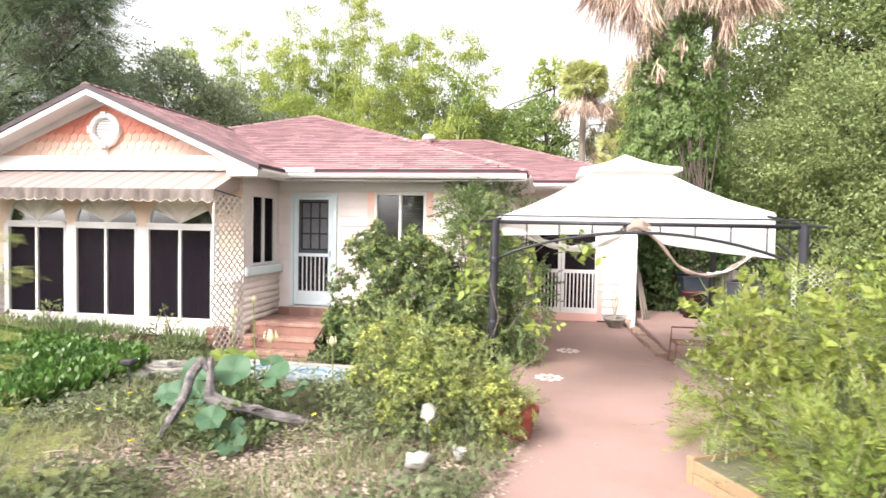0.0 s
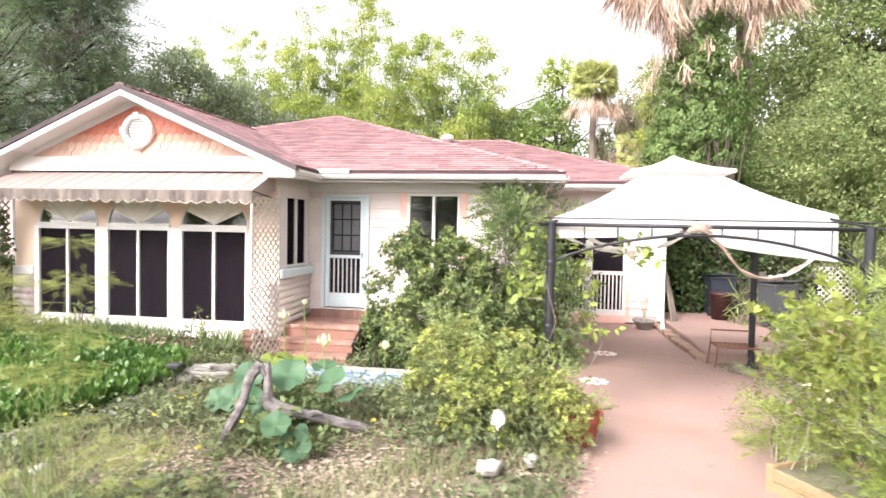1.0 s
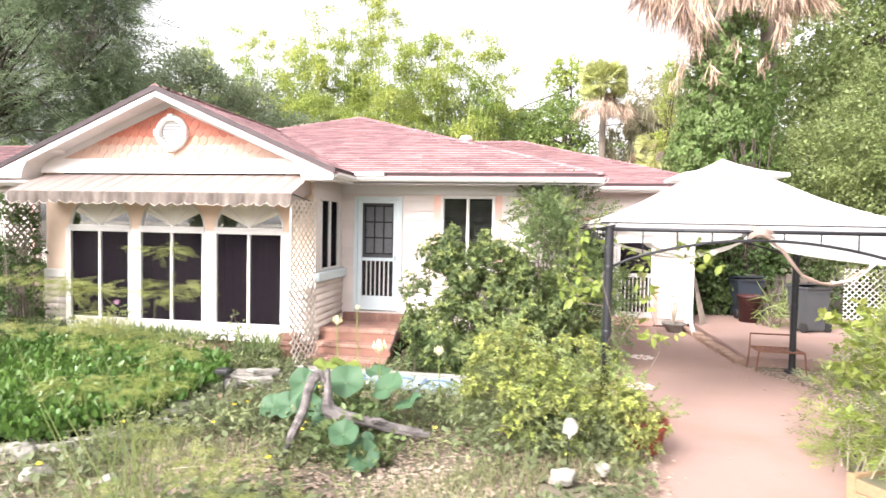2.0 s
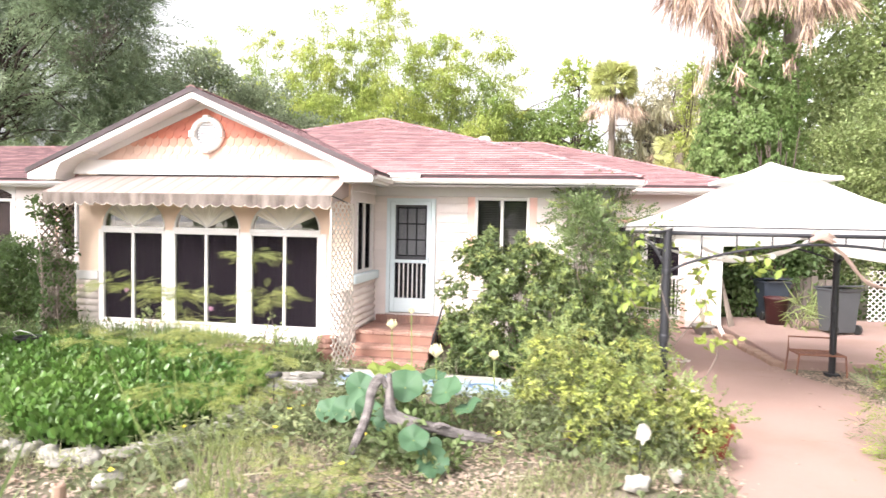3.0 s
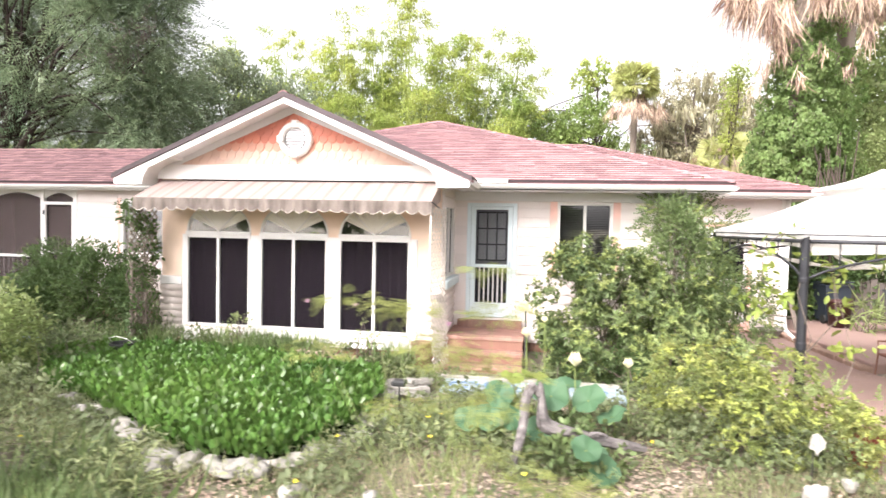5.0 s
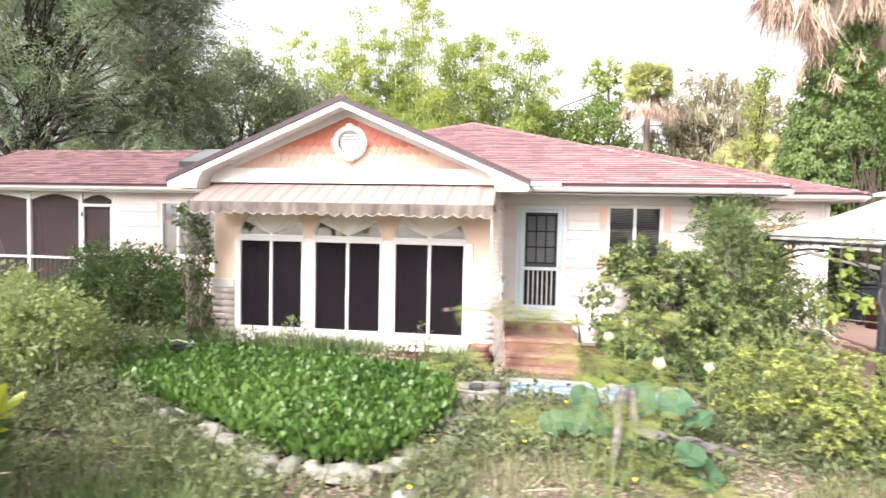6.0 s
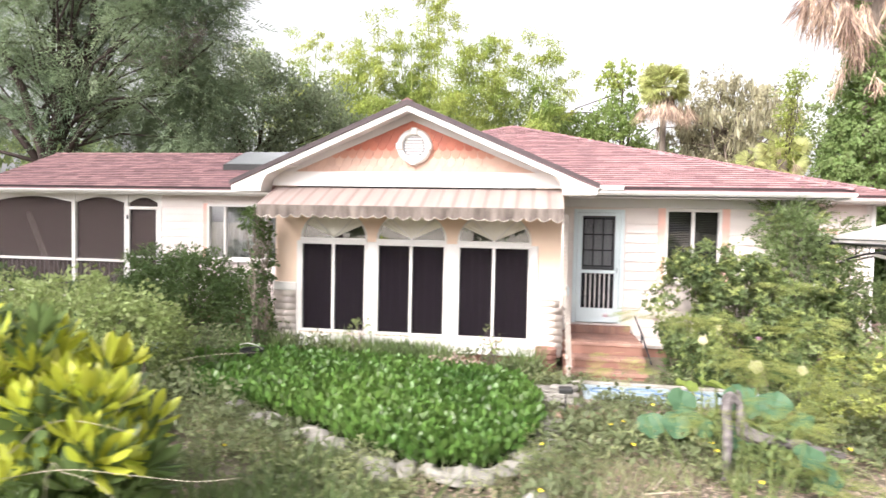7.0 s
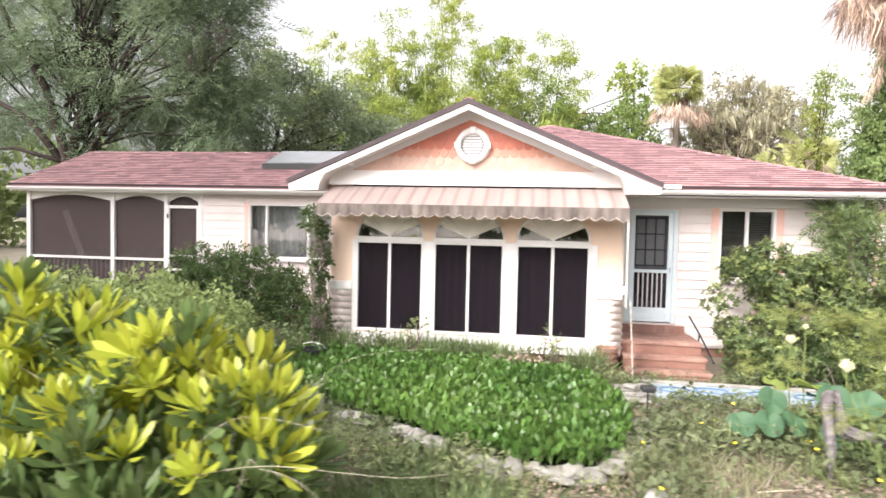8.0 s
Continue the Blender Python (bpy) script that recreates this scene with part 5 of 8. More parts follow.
g = Geo()
scallops, sub = 25, 8
cnt = scallops * sub
vv = []
for k in range(cnt + 1):
    x = AX0 + (AX1 - AX0) * k / cnt
    d = 0.155 + 0.045 * abs(math.sin(math.pi * k / sub)) + 0.010 * math.sin(k * 0.13) + 0.006 * math.sin(k * 0.71)
    wob = 0.016 * math.sin(k * 0.9) + 0.012 * math.sin(k * 0.31)
    vv += [(x, 8.0, 2.59), (x, 7.995 + wob * 0.5, 2.59 - d * 0.5), (x, 7.995 + wob, 2.59 - d)]
g.add(vv, [(k * 3 + j, (k + 1) * 3 + j, (k + 1) * 3 + j + 1, k * 3 + j + 1) for k in range(cnt) for j in range(2)])
part("valance", g, M["valance"], awning, "grimy scalloped valance", smooth=True)
edge = [(vv[3 * k + 2][0], vv[3 * k + 2][1] - 0.004, vv[3 * k + 2][2]) for k in range(cnt + 1)]
part("piping", Geo().tube(edge, 0.006, 4), M["lattice"], awning)
for x in (AX0, AX1):
    part("side_flap", Geo().slab([(x, SUN_Y - 0.02, 2.92), (x, 8.02, 2.60), (x, 8.05, 2.47), (x, SUN_Y - 0.02, 2.62)], (0.004, 0, 0)), M["awning"], awning)
    part("arm", Geo().tube([(x, SUN_Y, 2.5), (x, 8.03, 2.58)], 0.012, 6), M["dark_metal"], awning)
part("roller_bar", Geo().tube([(-9.15, SUN_Y - 0.06, 2.935), (-7.1, SUN_Y - 0.06, 2.925), (-5.08, SUN_Y - 0.06, 2.94)], 0.013, 6), M["dark_metal"], awning)


# ---- lattice panels at both ends of the sunroom ----
def lattice(x, y0, y1, z0, z1, lean, label, step=0.13, skew=0.0, stiles=True, wood="lattice"):
    t = thing("trellis", label, "trellis", "trellises")
    w, h = y1 - y0, z1 - z0
    for s in (1, -1):
        k = -h
        while k < w:
            a0, b0 = max(k, 0.0), min(k + h, w)
            if b0 - a0 > 0.05:
                za, zb = a0 - k, b0 - k
                if s < 0:
                    za, zb = h - za, h - zb
                ln = math.hypot(b0 - a0, zb - za)
                u = Vector((0, (b0 - a0) / ln, (zb - za) / ln))
                nrm = Vector((0, -u.z, u.y)) * 0.014
                off = Vector((0.004 * s, 0, 0))
                p, q = Vector((x + lean * za / h + skew * (a0 - w), y0 + a0, z0 + za)) + off, Vector((x + lean * zb / h + skew * (b0 - w), y0 + b0, z0 + zb)) + off
                part("slat", Geo().slab([p - nrm, p + nrm, q + nrm, q - nrm], (0.007, 0, 0)), M[wood], t)
            k += step
    for ya in (y0, y1) if stiles else ():
        xa = x + skew * (ya - y1)
        part("stile", Geo().box(xa - 0.010, xa + 0.016, ya - 0.014, ya + 0.014, z0, z1), M["lattice"], t)
    return t


lattice(-4.56, 8.02, 8.72, 1.1, 2.5, 0.0, "white diagonal wood lattice beside the sunroom corner", skew=0.16)
lattice(-4.44, 7.85, 8.60, 0.0, 1.15, -0.07, "white diagonal wood lattice leaning on the corner", skew=0.16, stiles=False)
lattice(-9.62, 8.02, 8.72, 0.1, 2.5, 0.0, "weathered lattice overgrown with a vine", stiles=False, wood="old_lattice")

# ---- brick steps ----
steps = thing("steps", "worn red brick steps up to the screen door", "steps")
core = Geo()
LEV = [(0.43, 8.98, MAIN_Y - 0.04), (0.24, 8.68, 8.98), (0.08, 8.36, 8.68)]
for z, y0, y1 in LEV:
    core.box(-4.58, -3.30, y0 + 0.02, MAIN_Y - 0.05, -0.05, z - 0.005)
core.box(-4.50, -3.35, MAIN_Y - 0.22, MAIN_Y - 0.05, 0.3, 0.53)
part("core", core, M["mortar"], steps)
BRICK = Geo().box(-0.099, 0.099, -0.0485, 0.0485, -0.03, 0.03, 0.003).mesh("brick", M["brick"])
# bricks along each step's front edge are paler than the rest
NOSING = Geo().box(-0.099, 0.099, -0.0485, 0.0485, -0.03, 0.03, 0.007).mesh("brick", M["pale_brick"])
BRICKV = Geo().box(-0.034, 0.034, -0.04, 0.04, -0.06, 0.06, 0.003).mesh("brick", M["brick"])
for z, y0, y1 in LEV:
    x = -4.58
    while x < -3.32:
        piece("brick", NOSING, steps, pose(x + 0.049, y0 + 0.10, z - 0.03, rnd.uniform(-0.4, 0.4), rnd.uniform(-0.4, 0.4), 90 + rnd.uniform(-0.6, 0.6)))
        x += 0.1
    for k in range(18 if z > 0.1 else 0):
        piece("brick", BRICKV, steps, pose(-4.545 + k * 0.0715, y0 + 0.065, z - 0.122, 0, rnd.uniform(-0.6, 0.6), 0))
    y = y0 + 0.25
    while y < min(y1, MAIN_Y - 0.25):
        for k in range(6):
            piece("brick", BRICK, steps, pose(-4.46 + k * 0.205 + (0.05 if int(y * 10) % 2 else 0), y, z - 0.03, 0, rnd.uniform(-0.8, 0.8), rnd.uniform(-1, 1)))
        y += 0.1
SOLDIER = Geo().box(-0.032, 0.032, -0.05, 0.05, -0.09, 0.09, 0.003).mesh("brick", M["brick"])
for k in range(17):
    piece("brick", SOLDIER, steps, pose(-4.47 + k * 0.068, MAIN_Y - 0.19, 0.47, rnd.uniform(-1, 1), 0, 0))
part("hand_rail", Geo().tube([(-3.28, 9.9, 0.75), (-3.26, 9.3, 0.55), (-3.24, 8.5, 0.22)], 0.016, 6), M["dark_metal"], steps, "thin dark pipe rail")
part("hand_rail_post", Geo().tube([(-3.26, 9.3, 0.55), (-3.26, 9.3, 0.0)], 0.014, 6), M["dark_metal"], steps)

# ---- gazebo ----
gazebo = thing("gazebo", "black metal garden gazebo with a sagging white canopy", "gazebo")
GX0, GX1, GY0, GY1, GZ = -0.25, 2.88, 6.28, 9.57, 2.15
for x in (GX0, GX1):
    for y in (GY0, GY1):
        g = Geo().lathe((x, y, -0.05), [(0.0, 0), (0.048, 0), (0.048, 1.02), (0.054, 1.03), (0.054, 1.10), (0.048, 1.11), (0.048, 1.75), (0.053, 1.76), (0.053, 1.80), (0.048, 1.81), (0.048, 2.22), (0.0, 2.24)], 12)
        p = part("post", g, M["dark_metal"], gazebo, smooth=False)
        part("foot_plate", Geo().box(x - 0.09, x + 0.09, y - 0.09, y + 0.09, -0.02, 0.03, 0.004), M["dark_metal"], p)


def gazebo_side(p, q):
    a0, b0 = Vector((*p, 0)), Vector((*q, 0))
    at = lambda s, z: tuple(a0.lerp(b0, s) + Vector((0, 0, z)))
    part("beam", Geo().tube([at(0, GZ), at(1, GZ)], 0.021, 8), M["dark_metal"], gazebo, smooth=True)
    part("top_rail", Geo().tube([at(-0.03, GZ + 0.07), at(1.03, GZ + 0.07)], 0.008, 6), M["dark_metal"], gazebo)
    curve = [at(s / 16, 1.73 + 0.33 * math.sin(math.pi * s / 16) ** 0.75) for s in range(17)]
    part("brace", Geo().tube(curve, 0.016, 6), M["dark_metal"], gazebo, "curved metal brace", smooth=True)
    for k in range(1, 9):
        s = k / 9
        part("picket", Geo().tube([at(s, 1.73 + 0.33 * math.sin(math.pi * s) ** 0.75), at(s, GZ)], 0.008, 5), M["dark_metal"], gazebo)


gazebo_side((GX0, GY0), (GX1, GY0))
gazebo_side((GX0, GY1), (GX1, GY1))
gazebo_side((GX0, GY0), (GX0, GY1))
gazebo_side((GX1, GY0), (GX1, GY1))
CX, CY = 1.31, 7.92
for x in (GX0, GX1):
    for y in (GY0, GY1):
        dx, dy = (x - CX) * 0.09, (y - CY) * 0.09
        part("rafter", Geo().tube([(x + dx, y + dy, 2.15), (x, y, 2.17), (CX + 0.1 * (x - CX), CY + 0.1 * (y - CY), 2.66)], 0.014, 6), M["dark_metal"], gazebo)
corners = [Vector((-0.24, 6.33, 2.20)), Vector((2.70, 6.55, 2.29)), Vector((2.86, 9.62, 2.27)), Vector((-0.24, 9.64, 2.27))]
neck = [Vector((CX + sx * 0.42, CY + sy * 0.42, 2.83)) for sx, sy in ((-1, -1), (1, -1), (1, 1), (-1, 1))]
g = Geo()
N = 14
for i in range(4):
    c0, c1, n0, n1 = corners[i], corners[(i + 1) % 4], neck[i], neck[(i + 1) % 4]
    grid = []
    for r in range(N + 1):
        s = r / N
        for k in range(N + 1):
            u = k / N
            p = c0.lerp(c1, u).lerp(n0.lerp(n1, u), s)
            p.z -= 0.10 * math.sin(math.pi * s) * (0.5 + 0.5 * math.sin(math.pi * u)) + 0.012 * math.sin(u * 23 + i) * (1 - s)
            grid.append(p)
    g.add(grid, [(r * (N + 1) + k, r * (N + 1) + k + 1, (r + 1) * (N + 1) + k + 1, (r + 1) * (N + 1) + k) for r in range(N) for k in range(N)])
canopy = part("canopy", g, M["canvas"], gazebo, "white canvas canopy, torn loose at one corner", smooth=True)
g = Geo()
capz = [Vector((CX + sx * 0.60, CY + sy * 0.60, 2.86)) for sx, sy in ((-1, -1), (1, -1), (1, 1), (-1, 1))]
apex = Vector((CX, CY, 3.09))
for i in range(4):
    c0, c1 = capz[i], capz[(i + 1) % 4]
    grid = []
    for r in range(7):
        for k in range(9):
            p = c0.lerp(c1, k / 8).lerp(apex, r / 6)
            p.z -= 0.035 * math.sin(math.pi * r / 6)
            grid.append(p)
    g.add(grid, [(r * 9 + k, r * 9 + k + 1, (r + 1) * 9 + k + 1, (r + 1) * 9 + k) for r in range(6) for k in range(8)])
    low0, low1 = c0 + Vector((0, 0, -0.045)), c1 + Vector((0, 0, -0.045))
    g.add([c0, c1, low1, low0], [(0, 1, 2, 3)])
part("vent_cap", g, M["canvas"], canopy, "small white canvas roof cap")
for i, depth in ((0, lambda u: 0.20 - 0.17 * math.exp(-((u - 0.51) / 0.05) ** 2) + (0.28 * max(0, (u - 0.5) / 0.5) ** 0.6)), (1, lambda u: 0.46 - 0.25 * u), (2, lambda u: 0.2), (3, lambda u: 0.12)):
    c0, c1 = corners[i], corners[(i + 1) % 4]
    nrm = (c1 - c0).cross(Vector((0, 0, 1))).normalized()
    g, n = Geo(), 40
    vv = []
    for k in range(n + 1):
        u = k / n
        p = c0.lerp(c1, u)
        d = depth(u)
        w = nrm * (0.02 * math.sin(u * 40) + 0.015 * math.sin(u * 13))
        vv += [p, p + w * 0.6 - Vector((0, 0, d * 0.5)), p + w - Vector((0, 0, d))]
    g.add(vv, [(k * 3 + j, k * 3 + 3 + j, k * 3 + 4 + j, k * 3 + 1 + j) for k in range(n) for j in range(2)])
    part("valance", g, M["canvas"], gazebo, smooth=True)


def swag(points, width, material, label):
    """A hanging strip of cloth along a line."""
    line = [Vector(p) for p in points]
    n, g = 24, Geo()
    vv = []
    for k in range(n + 1):
        s = k / n * (len(line) - 1)
        i = min(int(s), len(line) - 2)
        u = s - i
        a0, a1, a2, a3 = line[max(i - 1, 0)], line[i], line[i + 1], line[min(i + 2, len(line) - 1)]
        p = 0.5 * (2 * a1 + (a2 - a0) * u + (2 * a0 - 5 * a1 + 4 * a2 - a3) * u * u + (3 * a1 - a0 - 3 * a2 + a3) * u ** 3)
        w = width * (0.75 + 0.25 * math.sin(k * 1.3))
        vv += [p + Vector((0, 0.03 * math.sin(k), w / 2)), p + Vector((0.01, -0.03, 0)), p + Vector((0, 0.02, -w / 2))]
    g.add(vv, [(k * 3 + j, k * 3 + 3 + j, k * 3 + 4 + j, k * 3 + 1 + j) for k in range(n) for j in range(2)])
    part("swag", g, material, gazebo, label, smooth=True)


swag([(1.28, 6.30, 2.13), (1.50, 6.32, 1.95), (1.72, 6.36, 1.70), (1.98, 6.42, 1.62), (2.20, 6.5, 1.66), (2.40, 6.55, 1.80)], 0.05, M["drape"], "tan cloth tie hanging from the beam")
swag([(2.0, 6.42, 1.63), (2.25, 6.5, 1.68), (2.5, 6.55, 1.86)], 0.05, M["canvas"], "loose white cloth strip")
swag([(1.22, 6.32, 2.12), (1.02, 6.7, 1.95), (0.65, 7.4, 1.82), (0.2, 8.2, 1.90), (-0.15, 8.9, 2.05)], 0.06, M["canvas"], "loose white cloth strip")
swag([(0.85, 6.36, 1.92), (0.6, 6.5, 1.88), (0.35, 6.6, 1.92), (0.1, 6.5, 2.05)], 0.07, M["canvas"], "loose white cloth strip")


# ---- patio furniture and bins ----
def low_bench():
    t = thing("metal_bench", "low rusty wire garden bench at the patio edge", "bench")
    x0, x1, y0, y1, z = 2.35, 3.0, 9.42, 9.84, 0.32
    part("seat_frame", Geo().tube([(x0, y0, z), (x1, y0, z), (x1, y1, z), (x0, y1, z), (x0, y0, z)], 0.014, 6), M["rust"], t)
    for k in range(9):
        x = x0 + (x1 - x0) * (k + 0.5) / 9
        part("slat", Geo().box(x - 0.022, x + 0.022, y0, y1, z - 0.006, z + 0.006, 0.003), M["rust"], t)
    for x in (x0, x1):
        for y in (y0, y1):
            part("leg", Geo().tube([(x, y, z), (x + (0.03 if x > 2.5 else -0.03), y, -0.02)], 0.013, 6), M["rust"], t)
    part("back_frame", Geo().tube([(x0, y1, z), (x0 + 0.02, y1 + 0.06, z + 0.2), (x1 - 0.02, y1 + 0.06, z + 0.2), (x1, y1, z)], 0.013, 6), M["rust"], t)


low_bench()


def wheeled_bin(name, x, y, turn, material, label, h=1.05, w=0.58):
    t = thing(name, label, "bin", "rubbish bins")
    t.matrix_basis = pose(x, y, 0.14, 0, 0, turn)
    g = Geo()
    b, c = w * 0.40, w * 0.5
    g.add([(-b, -b, 0.05), (b, -b, 0.05), (b, b, 0.05), (-b, b, 0.05), (-c, -c, h * 0.9), (c, -c, h * 0.9), (c, c, h * 0.9), (-c, c, h * 0.9)], [(3, 2, 1, 0), (0, 1, 5, 4), (1, 2, 6, 5), (2, 3, 7, 6), (3, 0, 4, 7)])
    part("body", g, material, t)
    part("rim", Geo().box(-c - 0.02, c + 0.02, -c - 0.02, c + 0.02, h * 0.86, h * 0.91, 0.01), material, t)
    part("lid", Geo().slab([(-c - 0.03, -c - 0.04, h * 0.93), (c + 0.03, -c - 0.04, h * 0.93), (c + 0.03, c + 0.03, h), (-c - 0.03, c + 0.03, h)], (0, 0, -0.03)), material, t)
    part("handle", Geo().tube([(-c * 0.8, c + 0.03, h * 0.92), (-c * 0.8, c + 0.12, h * 0.92), (c * 0.8, c + 0.12, h * 0.92), (c * 0.8, c + 0.03, h * 0.92)], 0.015, 6), M["black"], t)
    for sx in (-1, 1):
        wv = [(sx * (c * 0.92), c * 0.8 + 0.1 * math.cos(k * math.pi / 8), 0.11 + 0.1 * math.sin(k * math.pi / 8)) for k in range(16)]
        part("wheel", Geo().slab(wv, (sx * 0.05, 0, 0)), M["black"], t)


wheeled_bin("wheeled_bin", 4.42, 12.9, 200, M["bin_grey"], "grey plastic wheeled bin with a closed lid", 1.02, 0.54)
wheeled_bin("wheeled_bin", 3.75, 14.6, 185, M["bin_blue"], "blue-grey plastic wheeled bin by the fence, darkened for tree shade", 1.0)
g = thing("round_bin", "red plastic tub beside the fence, darkened for tree shade", "bin", "rubbish bins")
part("body", Geo().lathe((3.62, 13.9, 0.14), [(0, 0), (0.2, 0), (0.25, 0.55), (0.27, 0.56), (0.27, 0.6), (0.24, 0.6), (0.2, 0.1), (0, 0.1)], 18), M["bin_red"], g, smooth=True)
fence = thing("fence", "weathered grey board fence at the back of the patio", "fence")
for k in range(8):
    x = 3.9 + k * 0.16
    part("board", Geo().box(x, x + 0.145, 14.85 + rnd.uniform(-0.01, 0.01), 14.87, 0.1, 1.15 + rnd.uniform(-0.06, 0.06), 0.004), M["fence"], fence)
for z in (0.4, 0.95):
    part("rail", Geo().box(3.9, 5.18, 14.88, 14.93, z, z + 0.08), M["fence"], fence)
g = thing("lattice_fence", "white lattice fence panel behind the bins", "lattice")
for s in (1, -1):
    for k in range(-9, 16):
        a0, b0 = k * 0.15, k * 0.15 + 1.3
        p, q = max(a0, 0), min(b0, 2.2)
        if q - p > 0.1:
            za, zb = (p - a0, q - a0) if s > 0 else (1.3 - (p - a0), 1.3 - (q - a0))
            part("slat", Geo().tube([(6.3 + p, 15.6 + 0.006 * s, 0.0 + za), (6.3 + q, 15.6 + 0.006 * s, 0.0 + zb)], 0.016, 4), M["white"], g)
g = thing("wood_pole", "grey timber poles leaning by the house corner", "pole")
for k in range(3):
    part("pole", Geo().tube([(2.42 + k * 0.07, 13.1 + 0.1 * k, 0.12), (2.32 + k * 0.05, 13.8, 1.5 - 0.2 * k)], 0.025, 6), M["bark_grey"], g)
g = thing("flower_pot", "shallow grey pot with dry stems by the wall", "pot")
part("bowl", Geo().lathe((1.78, 12.75, 0.015), [(0.0, 0), (0.12, 0), (0.14, 0.04), (0.22, 0.16), (0.24, 0.17), (0.24, 0.20), (0.2, 0.19), (0.0, 0.14)], 16), M["stone"], g, smooth=True)
sp = Geo()
for k in range(14):
    sp.tube([(1.78, 12.75, 0.15), (1.78 + rnd.uniform(-0.1, 0.1), 12.75 + rnd.uniform(-0.1, 0.1), 0.6), (1.78 + rnd.uniform(-0.2, 0.25), 12.75 + rnd.uniform(-0.2, 0.2), rnd.uniform(0.6, 1.2))], [0.008, 0.006, 0.003], 4)
part("branchwork", sp, M["dry_stem"], g)

# ---- garden objects ----
pot = thing("terracotta_pot", "red clay pot with a trailing plant beside the walk", "pot")
PX, PY = 0.07, 5.6
part("bowl", Geo().lathe((PX, PY, 0.0), [(0.0, 0), (0.13, 0), (0.19, 0.26), (0.215, 0.265), (0.215, 0.33), (0.185, 0.33), (0.16, 0.27), (0.0, 0.27)], 20), M["terracotta"], pot, smooth=False)
c, o = in_blobs([(PX - 0.05, PY, 0.40, 0.18, 0.18, 0.10)], 40, 0.3)
part("plant", leaves(c, 9, 0.06, 0.045, o, SLIM, M["yellow_shrub"], "plant"), None, pot, kind="stuff")
pots = thing("stacked_pots", "stacked terracotta pots at the sunroom corner", "pot")
for k in range(3):
    part("pot", Geo().lathe((-4.86, 8.45, 0.0 + 0.09 * k), [(0.0, 0), (0.11, 0), (0.15, 0.16), (0.17, 0.165), (0.17, 0.22), (0.14, 0.22), (0.0, 0.12)], 18), M["brick"], pots)


def wooden_planter():
    t = thing("planter_box", "raw timber planter box beside the walk", "planter")
    t.matrix_basis = pose(1.52, 4.90, 0, 0, 0, -62)
    L, W, H = 1.7, 0.75, 0.22
    for k in range(2):
        z0 = 0.005 + k * 0.105
        part("board", Geo().box(0.04, L, -0.03, 0.0, z0, z0 + 0.10, 0.006), M["planter"], t)
        part("board", Geo().box(0.04, L, W, W + 0.03, z0, z0 + 0.10, 0.006), M["planter"], t)
        part("board", Geo().box(0.0, 0.03, 0.0, W, z0, z0 + 0.10, 0.006), M["planter"], t)
        part("board", Geo().box(L, L + 0.03, 0.0, W, z0, z0 + 0.10, 0.006), M["planter"], t)
    for x in (0.03, L - 0.09):
        for y in (-0.045, W):
            part("corner_post", Geo().box(x, x + 0.07, y, y + 0.045, 0, H + 0.02, 0.006), M["planter"], t)
    part("soil", Geo().box(0.03, L, 0.0, W, 0.02, 0.17), M["soil"], t)


wooden_planter()


def rock(x, y, z, r, material, name="stone", label="pale rough stone edging the pond", group="pond edging stones", squash=(1, 1, 0.6), category="stone"):
    g = Geo()
    seed = rnd.random() * 50
    rows_, cols_ = 9, 14
    verts = [(0, 0, 1)]
    for i in range(1, rows_):
        for j in range(cols_):
            th, ph = math.pi * i / rows_, 2 * math.pi * j / cols_
            verts.append((math.sin(th) * math.cos(ph), math.sin(th) * math.sin(ph), math.cos(th)))
    verts.append((0, 0, -1))
    out = []
    turn = rnd.random() * 6.28
    for p in verts:
        v = Vector(p)
        k = r * (1 + 0.45 * noise.noise(v * 1.3 + Vector((seed, 0, 0))) + 0.28 * noise.noise(v * 2.8 + Vector((seed, 3, 0))))
        q = Vector((v.x * squash[0], v.y * squash[1], v.z * squash[2])) * k
        out.append((x + q.x * math.cos(turn) - q.y * math.sin(turn), y + q.x * math.sin(turn) + q.y * math.cos(turn), z + q.z))
    faces = [(0, 1 + j, 1 + (j + 1) % cols_) for j in range(cols_)]
    for i in range(rows_ - 2):
        for j in range(cols_):
            a0, b0 = 1 + i * cols_ + j, 1 + i * cols_ + (j + 1) % cols_
            faces.append((a0, a0 + cols_, b0 + cols_, b0))
    last = len(verts) - 1
    faces += [(last, 1 + (rows_ - 2) * cols_ + (j + 1) % cols_, 1 + (rows_ - 2) * cols_ + j) for j in range(cols_)]
    g.add(out, faces)
    return solid(name, g, material, label, category, group, smooth=True)


# pond with water hyacinth
POND = smooth_line([(-10.5, 7.3), (-9.6, 6.3), (-8.0, 5.45), (-6.9, 4.75), (-6.1, 4.35), (-5.45, 4.45), (-5.05, 5.3), (-5.0, 6.4), (-5.3, 7.3), (-6.3, 7.85), (-8.2, 8.05), (-9.8, 8.05), (-10.5, 7.3)], 60)
solid("pond", Geo().slab([(x, y, -0.02) for x, y in POND[:-1]], (0, 0, -0.1)), M["pond"], "dark garden pond covered with water plants", "pond", kind="structure")


def inside(px, py, poly):
    hit = np.zeros(len(px), bool)
    q = np.array(poly)
    for (x0, y0), (x1, y1) in zip(q, np.roll(q, -1, 0)):
        cond = ((y0 > py) != (y1 > py)) & (px < (x1 - x0) * (py - y0) / (y1 - y0 + 1e-12) + x0)
        hit ^= cond
    return hit


pts = np.column_stack([rng.uniform(-10.6, -4.9, 12600), rng.uniform(4.2, 8.2, 12600)])
